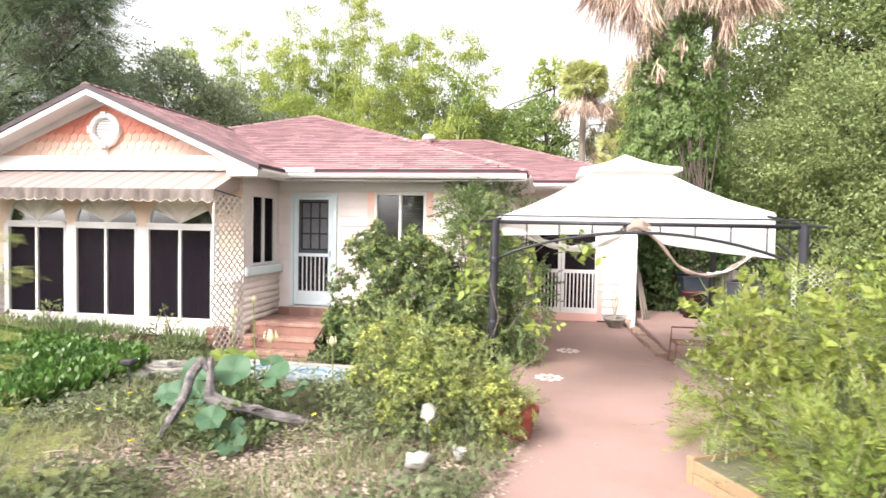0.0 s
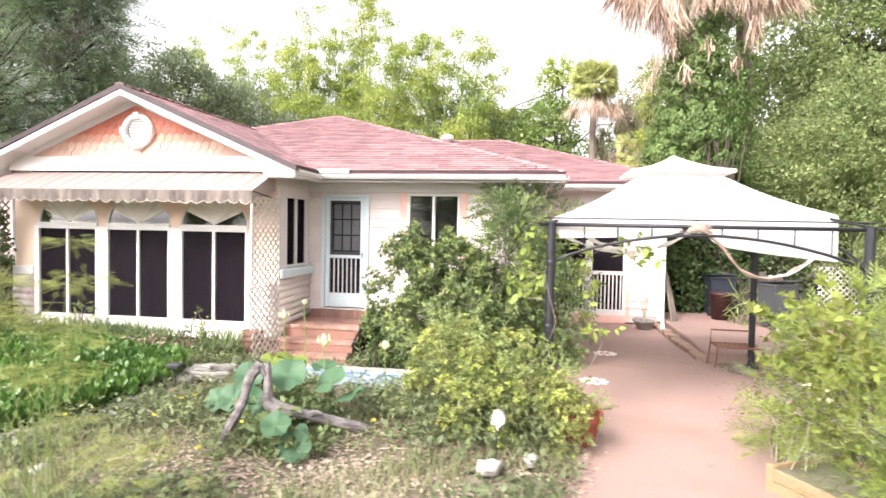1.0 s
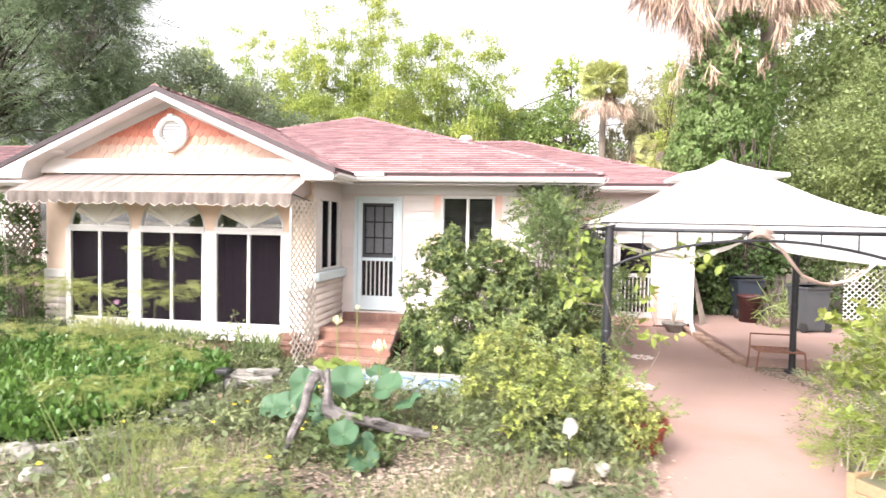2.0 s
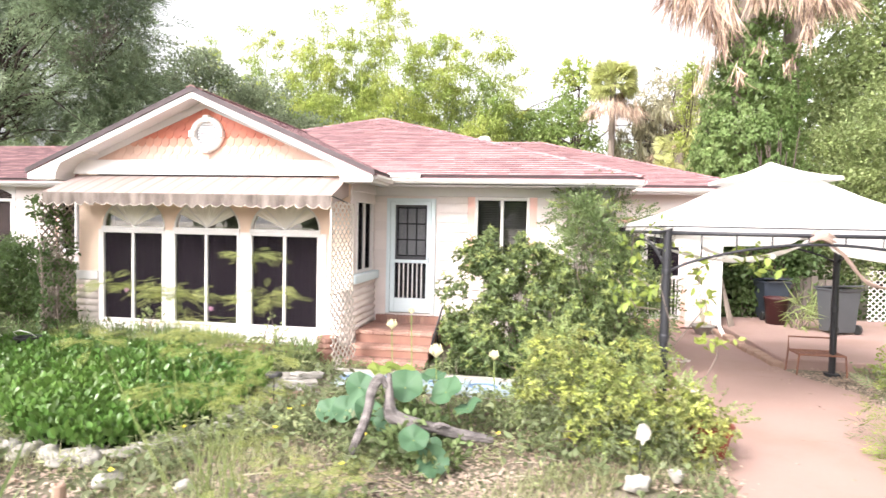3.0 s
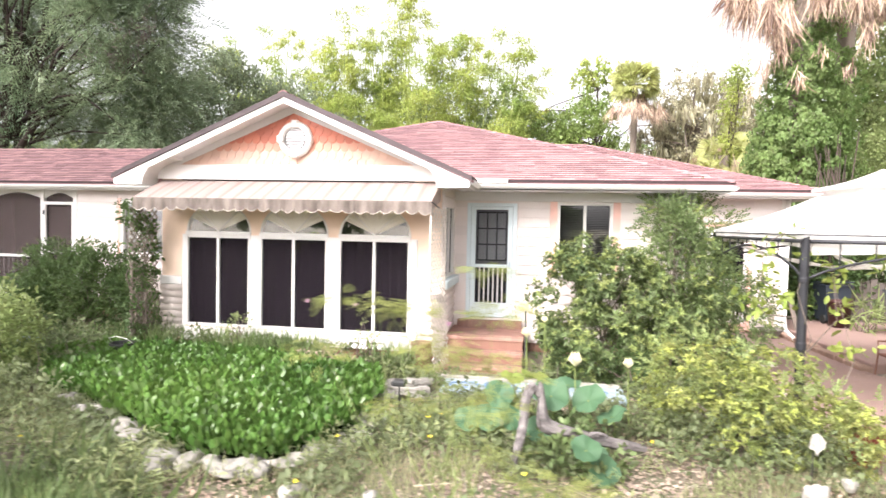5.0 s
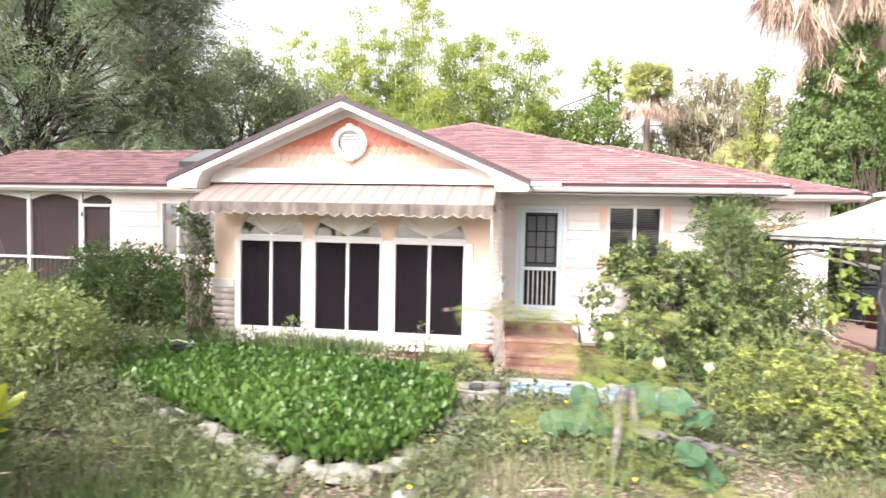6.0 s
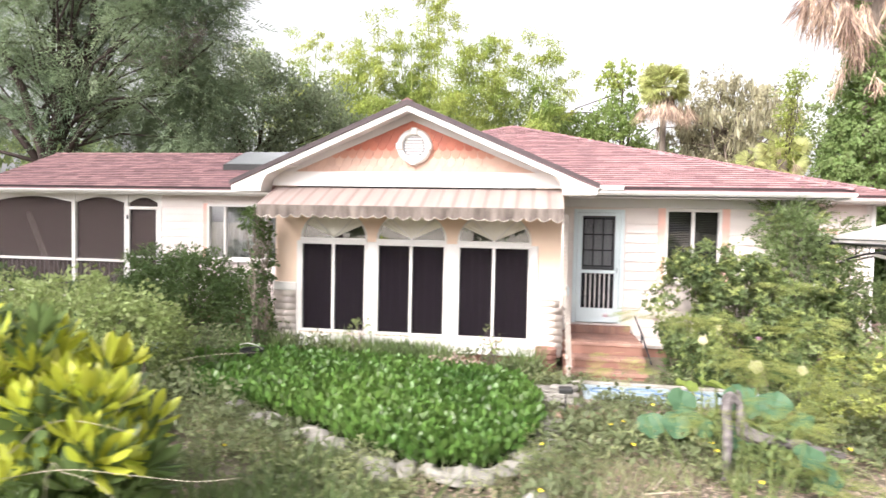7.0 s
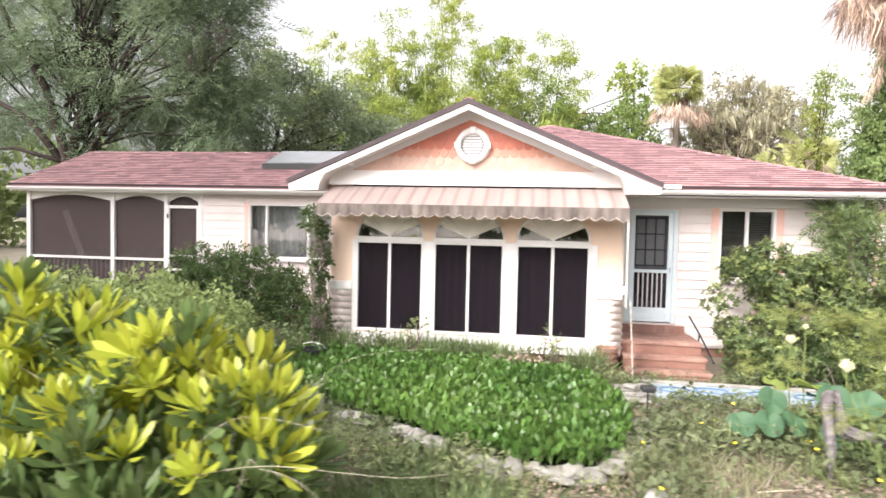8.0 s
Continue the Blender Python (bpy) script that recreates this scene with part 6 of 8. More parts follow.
pts = pts[inside(pts[:, 0], pts[:, 1], POND[:-1])][:5450]
per = 5
base = np.repeat(np.column_stack([pts, np.zeros(len(pts))]), per, 0)
ang = rng.random(len(base)) * 6.283
lean = rng.uniform(0.15, 0.6, len(base))
stalk = rng.uniform(0.02, 0.17, len(base)) + 0.10 * np.repeat(rng.random(len(pts)), per)
tip = base + np.column_stack([np.cos(ang) * lean * 0.12, np.sin(ang) * lean * 0.12, stalk])
dirs = np.column_stack([np.cos(ang) * lean, np.sin(ang) * lean, np.full(len(base), 0.75)])
me = scattered("leaves", ROUND, M["hyacinth"], tip, turns(dirs, flat=0.15), rng.uniform(0.055, 0.115, len(base))[:, None] * np.array([0.72, 1.0, 1.0]))
tagged(new("water_hyacinth", me), "glossy bright green water hyacinth filling the pond", "water plant", kind="stuff")

for k in range(66):
    at = 9 + k * 0.49 + rnd.uniform(-0.2, 0.2)
    i = int(at)
    u = at - i
    x, y = POND[i][0] * (1 - u) + POND[i + 1][0] * u, POND[i][1] * (1 - u) + POND[i + 1][1] * u
    if rnd.random() < (0.4 if k < 14 else 0.15):
        continue
    big = rnd.random() ** (0.8 if 24 < k < 48 else 2)
    rock(x + (0.10 if x > -5.6 else -0.03) + rnd.uniform(-0.05, 0.05), y + rnd.uniform(-0.14, 0.0) * (1 if y < 6 else 0.3), rnd.uniform(0.0, 0.05), 0.065 + 0.075 * big, M["stone"] if rnd.random() < 0.8 else M["white_rock"], squash=(rnd.uniform(1.2, 2.2), rnd.uniform(0.7, 1.0), rnd.uniform(0.3, 0.5)))


def slate(x, y, z, w, d, h, turn, tilt):
    """A thin split stone with an uneven outline."""
    n = 7
    m = Matrix.Translation((x, y, z)) @ Matrix.Rotation(radians(turn), 4, "Z") @ Matrix.Rotation(radians(tilt), 4, "X")
    ring = []
    for k in range(n):
        a0 = 2 * math.pi * k / n
        r = 0.6 + 0.65 * rnd.random()
        c0, s0 = math.cos(a0), math.sin(a0)
        ring.append((w * r * math.copysign(abs(c0) ** 0.6, c0), d * r * math.copysign(abs(s0) ** 0.6, s0)))
    layers = [(0.94, 0.0), (1.0, h * 0.25), (0.98, h * 0.8), (0.92, h)]
    v = [m @ Vector((px * k, py * k, pz + rnd.uniform(-0.004, 0.004))) for k, pz in layers for px, py in ring]
    f = [(i * n + k, i * n + (k + 1) % n, (i + 1) * n + (k + 1) % n, (i + 1) * n + k) for i in range(len(layers) - 1) for k in range(n)]
    f += [tuple(range(n - 1, -1, -1)), tuple(range((len(layers) - 1) * n, len(layers) * n))]
    solid("stone", Geo().add(v, f), M["stone"], "flat grey slate stacked by the pond", "stone", "stacked slates")


for q in ((-4.93, 7.0, 0.0, 0.26, 0.17, 0.06, 10, 2), (-4.62, 6.95, 0.0, 0.22, 0.16, 0.05, -20, -3), (-4.86, 7.02, 0.062, 0.24, 0.15, 0.045, -12, 3), (-4.66, 7.02, 0.055, 0.2, 0.13, 0.045, 25, -2), (-4.80, 7.05, 0.108, 0.2, 0.13, 0.04, 5, 4), (-4.55, 7.15, 0.10, 0.12, 0.1, 0.05, 40, 6), (-4.72, 7.03, 0.15, 0.13, 0.1, 0.035, -30, -4), (-4.98, 6.6, -0.01, 0.17, 0.12, 0.05, 60, 0), (-4.72, 6.5, -0.01, 0.14, 0.1, 0.045, 15, 5), (-4.45, 6.72, -0.01, 0.13, 0.09, 0.045, -40, -5)):
    slate(*q)
for x, y, r, turn in ((-5.12, 6.35, 0.13, 0.4), (-4.95, 6.2, 0.10, 0.2), (-4.55, 6.55, 0.12, 0.5), (-4.38, 6.62, 0.14, 0.3), (-4.22, 6.42, 0.11, 0.6), (-4.08, 6.45, 0.12, 0.4), (-4.3, 6.25, 0.09, 0.5), (-4.75, 6.3, 0.10, 0.4)):
    rock(x, y, 0.02, r, M["curb"] if turn > 0.35 else M["stone"], label="low brownish rubble stone beside the pond", group="rubble stones", squash=(1.5, 0.9, 0.25 + 0.3 * turn))
for x, y, r in ((-7.22, 4.8, 0.145), (-7.42, 4.98, 0.12), (-6.98, 4.6, 0.15), (-7.95, 5.27, 0.11), (-6.55, 4.32, 0.11), (-6.4, 4.05, 0.13), (-8.6, 5.6, 0.14), (-8.2, 5.3, 0.1), (-5.0, 3.85, 0.10), (-4.35, 3.9, 0.07)):
    rock(x, y, 0.05 if r < 0.15 else 0.07, r, M["white_rock"] if r < 0.115 else M["stone"], label="loose pale rock lying in the weeds", group="loose rocks", squash=(1.2, 0.9, 0.6), name="rock", category="rock")
rock(-9.8, 7.35, 0.03, 0.2, M["curb"], "rock", "low reddish stone at the back of the pond", "loose rocks", (1.5, 0.9, 0.35), "rock")
rock(-0.73, 4.66, 0.07, 0.095, M["white_rock"], "rock", "smooth white rock in the leaf litter", "loose rocks", (1.2, 0.9, 0.75), "rock")


def bloom(x, y, z, r, label, stalk=True, petals=9):
    t = thing("lotus_flower", label, "flower", "cream flowers")
    g = Geo()
    for k in range(petals):
        a0 = 2 * math.pi * k / petals + rnd.random() * 0.3
        tilt = 0.25 + 0.45 * (k % 2)
        u = Vector((math.cos(a0), math.sin(a0), 0))
        s = Vector((-math.sin(a0), math.cos(a0), 0)) * r * 0.38
        p = Vector((x, y, z))
        up = Vector((0, 0, r))
        g.add([p, p + u * r * tilt + up * 0.7 + s, p + u * r * tilt * 0.8 + up * 1.6, p + u * r * tilt + up * 0.7 - s, p + u * r * tilt * 1.15 + up * 0.75], [(0, 1, 4), (1, 2, 4), (2, 3, 4), (3, 0, 4)])
    part("petal_cup", g, M["flower"], t, smooth=True)
    if stalk:
        part("stalk", Geo().tube([(x + 0.03, y, 0), (x + 0.01, y + 0.02, z * 0.5), (x, y, z)], [0.010, 0.008, 0.007], 5), M["stem"], t)


bloom(-3.18, 5.94, 1.02, 0.075, "closed cream lotus bud on a tall stalk")
bloom(-2.655, 5.81, 0.76, 0.10, "open cream lotus flower on a stalk")
bloom(-2.986, 6.05, 1.18, 0.045, "small fading lotus pod on a tall stalk")
bloom(-2.06, 6.12, 0.70, 0.075, "drooping faded white lotus flower on a stalk")
orn = thing("garden_ornament", "weathered white garden ornament on a short stake", "ornament")
part("body", Geo().slab([(-0.745, 4.80, 0.40), (-0.70, 4.81, 0.385), (-0.685, 4.80, 0.34), (-0.665, 4.80, 0.38), (-0.625, 4.80, 0.41), (-0.615, 4.80, 0.46), (-0.64, 4.80, 0.50), (-0.68, 4.79, 0.53), (-0.72, 4.80, 0.515), (-0.735, 4.80, 0.46)], (0.01, 0.04, 0)), M["white_rock"], orn)
part("stake", Geo().tube([(-0.69, 4.86, -0.02), (-0.69, 4.86, 0.36)], 0.006, 5), M["black"], orn)
cup = thing("broken_bowl", "half-buried white bowl in the weeds", "bowl")
part("shell", Geo().lathe((-0.39, 4.85, 0.05), [(0.0, -0.02), (0.035, -0.01), (0.058, 0.035), (0.066, 0.075), (0.060, 0.075), (0.05, 0.035), (0.0, 0.0)], 16), M["white_rock"], cup)

# lotus leaves
lotus = thing("lotus_plant", "lotus with large blue-green round leaves", "water plant")


def lotus_leaf(x, y, z, r, tilt, az, young=False):
    g, r = Geo(), r * 1.12
    m = Matrix.Translation((x, y, z)) @ Matrix.Rotation(az, 4, "Z") @ Matrix.Rotation(tilt, 4, "X")
    verts, seg = [m @ Vector((0, 0, -r * 0.12))], 20
    for ring, h in ((0.35, -0.09), (0.7, 0.0), (1.0, 0.03)):
        for k in range(seg):
            a0 = 2 * math.pi * k / seg
            w = 1 + 0.04 * math.sin(3 * a0 + x * 7) * ring
            verts.append(m @ Vector((math.cos(a0) * r * ring * w, math.sin(a0) * r * ring * w, r * (h + 0.12 * ring * math.sin(4 * a0 + x * 9) + 0.05 * ring * math.sin(7 * a0 + y * 5) + 0.06 * ring * (k % 2)))))
    faces = [(0, 1 + k, 1 + (k + 1) % seg) for k in range(seg)]
    for i in range(2):
        faces += [(1 + i * seg + k, 1 + (i + 1) * seg + k, 1 + (i + 1) * seg + (k + 1) % seg, 1 + i * seg + (k + 1) % seg) for k in range(seg)]
    g.add(verts, faces)
    lf = part("leaf", g, M["lime" if young else "lotus"], lotus, "young yellow-green leaf" if young else "", smooth=True)
    part("stalk", Geo().tube([(x + 0.05, y + 0.08, 0), (x + 0.03, y + 0.03, z * 0.6), (x, y, z - r * 0.1)], 0.009, 5), M["stem"], lf)


for x, y, z, r, tilt, az in ((-2.91, 5.47, 0.54, 0.17, 0.75, 0.2), (-2.52, 5.67, 0.46, 0.165, 0.7, -0.7), (-2.62, 4.57, 0.33, 0.12, 0.6, 0.2), (-2.46, 4.62, 0.13, 0.13, 1.0, 0.3), (-3.3, 5.45, 0.27, 0.13, 0.8, 0.6), (-2.28, 5.6, 0.32, 0.14, 0.5, -1.3), (-3.05, 5.9, 0.60, 0.16, 0.25, 1.8), (-2.72, 6.0, 0.52, 0.13, 0.2, 0.0), (-2.48, 4.8, 0.2, 0.07, 0.9, -0.4), (-2.95, 5.75, 0.50, 0.11, 0.35, 2.4), (-3.77, 5.6, 0.19, 0.135, 0.75, -0.2), (-3.54, 5.48, 0.25, 0.135, 0.8, 0.1), (-3.45, 5.66, 0.45, 0.14, 0.9, 0.25), (-3.02, 5.2, 0.26, 0.13, 0.9, -0.2), (-3.32, 5.95, 0.56, 0.12, 0.3, 0.9)):
    lotus_leaf(x, y, z, r, tilt, az, z > 0.55 and y > 5.8)

c, o = in_blobs([(-2.65, 5.0, 0.12, 0.5, 0.35, 0.14), (-2.8, 5.75, 0.2, 0.45, 0.25, 0.2), (-3.45, 5.75, 0.15, 0.35, 0.25, 0.2)], 95, 0.3)
part("foliage", leaves(c, 9, 0.06, 0.08, o, LEAF, M["shrub"], "foliage"), None, lotus, "low leaves under the lotus")

# driftwood
log = thing("driftwood", "grey forked driftwood branch lying in the garden", "driftwood")


def gnarled(points, radii, seed):
    """A twisted, grooved limb through a few points."""
    p = [Vector(q) for q in points]
    n, sides, g = 40, 26, Geo()
    verts, side = [], None
    line = []
    for k in range(n + 1):
        s = k / n * (len(p) - 1)
        i = min(int(s), len(p) - 2)
        u = s - i
        a0, a1, a2, a3 = p[max(i - 1, 0)], p[i], p[i + 1], p[min(i + 2, len(p) - 1)]
        q = 0.5 * (2 * a1 + (a2 - a0) * u + (2 * a0 - 5 * a1 + 4 * a2 - a3) * u * u + (3 * a1 - a0 - 3 * a2 + a3) * u ** 3)
        line.append((q, radii[i] + (radii[i + 1] - radii[i]) * u))
    for k, (q, rad) in enumerate(line):
        d = (line[min(k + 1, n)][0] - line[max(k - 1, 0)][0]).normalized()
        side = d.orthogonal().normalized() if side is None else (side - d * side.dot(d)).normalized()
        up = d.cross(side)
        for j in range(sides):
            ang = 2 * math.pi * j / sides + k * 0.05
            groove = 1 + 0.20 * noise.noise((math.cos(ang) * 1.6 + seed, math.sin(ang) * 1.6, k * 0.09)) + 0.14 * noise.noise((math.cos(ang) * 4, math.sin(ang) * 4 + seed, k * 0.12)) + 0.10 * math.sin(ang * 6 + seed + 0.8 * math.sin(k * 0.11)) * abs(math.sin(k * 0.17 + seed))
            if k in (0, n):
                groove *= 0.6
            verts.append(q + (side * math.cos(ang) + up * math.sin(ang)) * rad * groove)
    faces = [(k * sides + j, k * sides + (j + 1) % sides, (k + 1) * sides + (j + 1) % sides, (k + 1) * sides + j) for k in range(n) for j in range(sides)]
    faces += [tuple(range(sides - 1, -1, -1)), tuple(range(n * sides, (n + 1) * sides))]
    return g.add(verts, faces)


part("branch", gnarled([(-3.28, 4.72, -0.03), (-3.22, 4.85, 0.16), (-3.17, 5.03, 0.38), (-3.16, 5.12, 0.55), (-3.10, 5.2, 0.66), (-3.02, 5.2, 0.58)], [0.022, 0.038, 0.045, 0.046, 0.05, 0.02], 3), M["driftwood"], log, smooth=True)
part("branch", gnarled([(-3.02, 5.24, 0.72), (-3.0, 5.2, 0.5), (-2.97, 5.16, 0.33), (-2.80, 5.16, 0.27), (-2.52, 5.2, 0.21), (-2.25, 5.25, 0.15), (-1.98, 5.3, 0.11)], [0.022, 0.042, 0.07, 0.06, 0.048, 0.052, 0.032], 8), M["driftwood"], log, smooth=True)
part("branch", gnarled([(-2.55, 5.2, 0.22), (-2.47, 5.12, 0.28), (-2.38, 5.1, 0.27)], [0.035, 0.025, 0.012], 5), M["driftwood"], log, smooth=True)

for k in range(5):
    z = 2.10 + 0.016 * k
    part("knot", gnarled([(1.17 - 0.03 * rnd.random(), 6.27, z - 0.02), (1.22, 6.25 + 0.01 * k, z + 0.025), (1.30, 6.25, z + 0.01), (1.36 + 0.05 * rnd.random(), 6.27, z - 0.03)], [0.01, 0.02, 0.02, 0.008], 20 + k), M["drape"], gazebo, "bundled pale cloth on the beam", smooth=True)

# blue mosaic landing slab
slab = thing("mosaic_slab", "weathered blue and white mosaic slab below the steps", "paving")
for k in range(4):
    x0 = -4.35 + k * 0.62
    part("slab", Geo().box(x0, x0 + 0.605, 7.18 + rnd.uniform(-0.02, 0.02), 7.78, -0.05, 0.035, 0.012), M["rug"], slab)
part("edging", Geo().box(-4.5, -1.9, 7.85, 7.95, -0.05, 0.05, 0.012), M["stone"], slab, "mossy stone edging")
for x, y, rx, ry in ((-4.05, 7.45, 0.2, 0.12), (-3.55, 7.5, 0.22, 0.13), (-3.3, 7.35, 0.15, 0.08), (-2.85, 7.48, 0.2, 0.12), (-2.3, 7.45, 0.18, 0.12)):
    ring = [(x + rx * math.cos(2 * math.pi * k / 20), y + ry * math.sin(2 * math.pi * k / 20), 0.041) for k in range(17)]
    part("swirl", Geo().tube(ring, 0.016, 4), M["swirl"], slab, "dark blue swirl in the mosaic")
lamp = thing("path_light", "black garden path light on a spike", "garden lamp")
part("spike", Geo().tube([(-4.66, 6.15, -0.05), (-4.66, 6.15, 0.38)], 0.010, 6), M["black"], lamp)
part("lamp_head", Geo().box(-4.745, -4.575, 6.08, 6.22, 0.335, 0.40, 0.015), M["black"], lamp)
buck = thing("bucket", "black bucket with a pale rim by the pond", "bucket")
part("body", Geo().lathe((-9.35, 7.5, 0.0), [(0, 0), (0.13, 0), (0.17, 0.30), (0.185, 0.31), (0.185, 0.34), (0.16, 0.34), (0.12, 0.05), (0, 0.05)], 18), M["black"], buck)
part("bail", Geo().tube([(-9.53, 7.5, 0.33), (-9.5, 7.4, 0.42), (-9.35, 7.36, 0.46), (-9.2, 7.4, 0.42), (-9.17, 7.5, 0.33)], 0.006, 5), M["white"], buck)
buck = thing("bucket", "grey metal bucket in the weeds", "bucket")
part("body", Geo().lathe((-10.9, 7.4, 0.0), [(0, 0), (0.14, 0), (0.18, 0.32), (0.195, 0.33), (0.18, 0.35), (0.16, 0.34), (0.12, 0.05), (0, 0.05)], 18), M["can"], buck)
st = thing("stump", "short rotten post standing in the weeds", "post")
part("post", Geo().lathe((-4.95, 3.3, -0.05), [(0.0, 0), (0.055, 0), (0.05, 0.2), (0.045, 0.30), (0.03, 0.31), (0, 0.29)], 9), M["curb"], st)

# ---- shrubs and garden plants ----
FROND_V, FROND_F = [(-0.008, 0, 0), (0.008, 0, 0), (0.004, 1, -0.12), (-0.004, 1, -0.12)], [(0, 1, 2, 3)]
for k in range(9):
    y = 0.15 + k * 0.095
    for s in (-1, 1):
        ln = 0.26 * math.sin(math.pi * (0.15 + 0.75 * k / 9)) + 0.05
        j = len(FROND_V)
        z = -0.12 * y * y
        FROND_V += [(0, y, z), (s * ln * 0.5, y + 0.055, z + 0.015), (s * ln, y + 0.10, z - 0.03), (s * ln * 0.5, y + 0.02, z + 0.015)]
        FROND_F.append((j, j + 1, j + 2, j + 3))
FROND = (FROND_V, FROND_F)
ROSE_V, ROSE_F = [], []
for k in range(11):
    a0 = 2 * math.pi * k / 11
    up = 0.55 + 0.32 * (k % 3)
    m = Matrix.Rotation(a0, 3, "Z") @ Matrix.Rotation(up, 3, "X")
    j = len(ROSE_V)
    for p in ((0, 0.05, 0), (0.05, 0.28, 0.04), (0.10, 0.55, 0.03), (0.115, 0.72, 0.04), (0.08, 0.88, 0.08), (0, 1.0, 0.12), (-0.08, 0.88, 0.08), (-0.115, 0.72, 0.04), (-0.10, 0.55, 0.03), (-0.05, 0.28, 0.04)):
        ROSE_V.append(tuple(m @ Vector(p)))
    ROSE_F += [(j, j + 1, j + 2, j + 3, j + 4, j + 5), (j, j + 5, j + 6, j + 7, j + 8, j + 9)]
ROSETTE = (ROSE_V, ROSE_F)

BIG = [(-2.55, 9.1, 0.95, 0.55, 0.55, 1.0), (-1.75, 8.9, 0.85, 0.75, 0.7, 0.95), (-1.7, 9.2, 1.5, 0.35, 0.35, 0.4), (-1.88, 9.3, 2.15, 0.12, 0.14, 0.42), (-2.45, 9.1, 1.75, 0.24, 0.25, 0.32), (-1.0, 8.8, 0.8, 0.7, 0.65, 0.9), (-2.2, 8.5, 0.45, 0.8, 0.5, 0.5)]
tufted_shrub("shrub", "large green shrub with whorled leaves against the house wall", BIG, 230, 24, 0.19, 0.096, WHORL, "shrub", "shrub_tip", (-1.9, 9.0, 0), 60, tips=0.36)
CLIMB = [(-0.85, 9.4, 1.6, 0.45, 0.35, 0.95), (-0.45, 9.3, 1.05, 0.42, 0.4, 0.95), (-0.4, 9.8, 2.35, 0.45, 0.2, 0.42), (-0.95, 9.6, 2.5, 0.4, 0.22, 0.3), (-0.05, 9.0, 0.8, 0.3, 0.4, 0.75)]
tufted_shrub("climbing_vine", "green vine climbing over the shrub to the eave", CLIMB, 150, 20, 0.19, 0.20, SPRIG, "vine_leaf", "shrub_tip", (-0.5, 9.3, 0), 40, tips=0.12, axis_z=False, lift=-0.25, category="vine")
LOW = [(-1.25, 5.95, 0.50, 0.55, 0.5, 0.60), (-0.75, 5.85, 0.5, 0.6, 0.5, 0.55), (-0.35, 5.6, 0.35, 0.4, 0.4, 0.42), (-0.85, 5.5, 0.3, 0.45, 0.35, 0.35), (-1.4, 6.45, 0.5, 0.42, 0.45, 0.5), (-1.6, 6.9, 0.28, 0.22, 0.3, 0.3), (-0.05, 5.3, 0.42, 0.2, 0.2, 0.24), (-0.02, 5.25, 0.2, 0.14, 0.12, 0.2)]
bush = tufted_shrub("shrub", "low yellow-green shrub beside the walk", LOW, 230, 17, 0.13, 0.052, TUFT, "yellow_shrub", "yellow_tip", (-0.95, 5.85, 0), 110, tips=0.34, lift=0.5, wood_r=0.008, tip_label="yellow leaves on the outer tufts")
p, d, out, c = in_lumps(LOW, 120, 9, 0.16, 0.75)
part("twiggy_growth", scattered("twiggy_growth", SPRIG, M["sage"], p, turns(d, flat=0.3), 0.13 * (0.6 + 0.8 * rng.random(len(p)))), None, bush, "thin leafy twigs")
shrub("shrub", "olive weeds under the yellow-green shrub", [(-1.0, 5.4, 0.25, 0.7, 0.4, 0.3), (-1.3, 6.0, 0.35, 0.5, 0.5, 0.4), (-0.5, 5.4, 0.2, 0.4, 0.35, 0.3)], 220, 12, 0.08, 0.05, "weed", stems=10, base=(-1.0, 5.5, 0))
shrub("shrub", "leafy dark plants at the foot of the big shrub", [(-2.0, 8.2, 0.25, 0.6, 0.35, 0.35), (-1.3, 7.9, 0.3, 0.6, 0.4, 0.4), (-2.7, 8.3, 0.2, 0.4, 0.3, 0.3)], 130, 12, 0.09, 0.12, "shrub_dark", template=NARROW, stems=8, base=(-1.8, 8.1, 0))
LIME = [(2.35, 5.0, 0.85, 0.6, 0.6, 0.75), (3.0, 4.4, 0.85, 0.8, 0.8, 0.85), (3.6, 3.8, 1.2, 0.8, 0.7, 0.85), (2.55, 5.6, 0.8, 0.5, 0.5, 0.72), (3.4, 5.2, 1.35, 0.6, 0.5, 0.5), (3.7, 4.9, 1.1, 0.9, 0.7, 0.95), (2.2, 3.7, 0.5, 0.4, 0.5, 0.5), (2.15, 4.6, 0.4, 0.35, 0.4, 0.35), (2.5, 4.0, 0.4, 0.5, 0.5, 0.4), (1.98, 5.6, 0.45, 0.32, 0.5, 0.5), (2.15, 6.2, 0.5, 0.35, 0.4, 0.55), (1.95, 5.0, 0.35, 0.28, 0.4, 0.35)]
bush = tufted_shrub("shrub", "bright lime-green arching bush over the planter box", LIME, 190, 17, 0.2, 0.19, WILLOW, "lime", "lime_tip", (2.9, 4.6, 0), 130, tips=0.3, axis_z=False, lift=0.25, stem="dry_stem", wood_r=0.007, tip_label="yellow-green leaves on the outer tufts")
# arching canes with heart-shaped leaves, leaning out over the walk and up over the mass
canes = []
for i in range(60):
    a0 = Vector((rnd.uniform(2.2, 3.4), rnd.uniform(3.9, 5.6), 0.1))
    top = a0 + Vector((rnd.uniform(-0.5, 0.25), rnd.uniform(-0.5, 0.4), rnd.uniform(0.7, 1.35)))
    canes.append((a0, top, top + Vector((rnd.uniform(-0.5, 0.15), rnd.uniform(-0.45, 0.2), rnd.uniform(-0.35, 0.35)))))
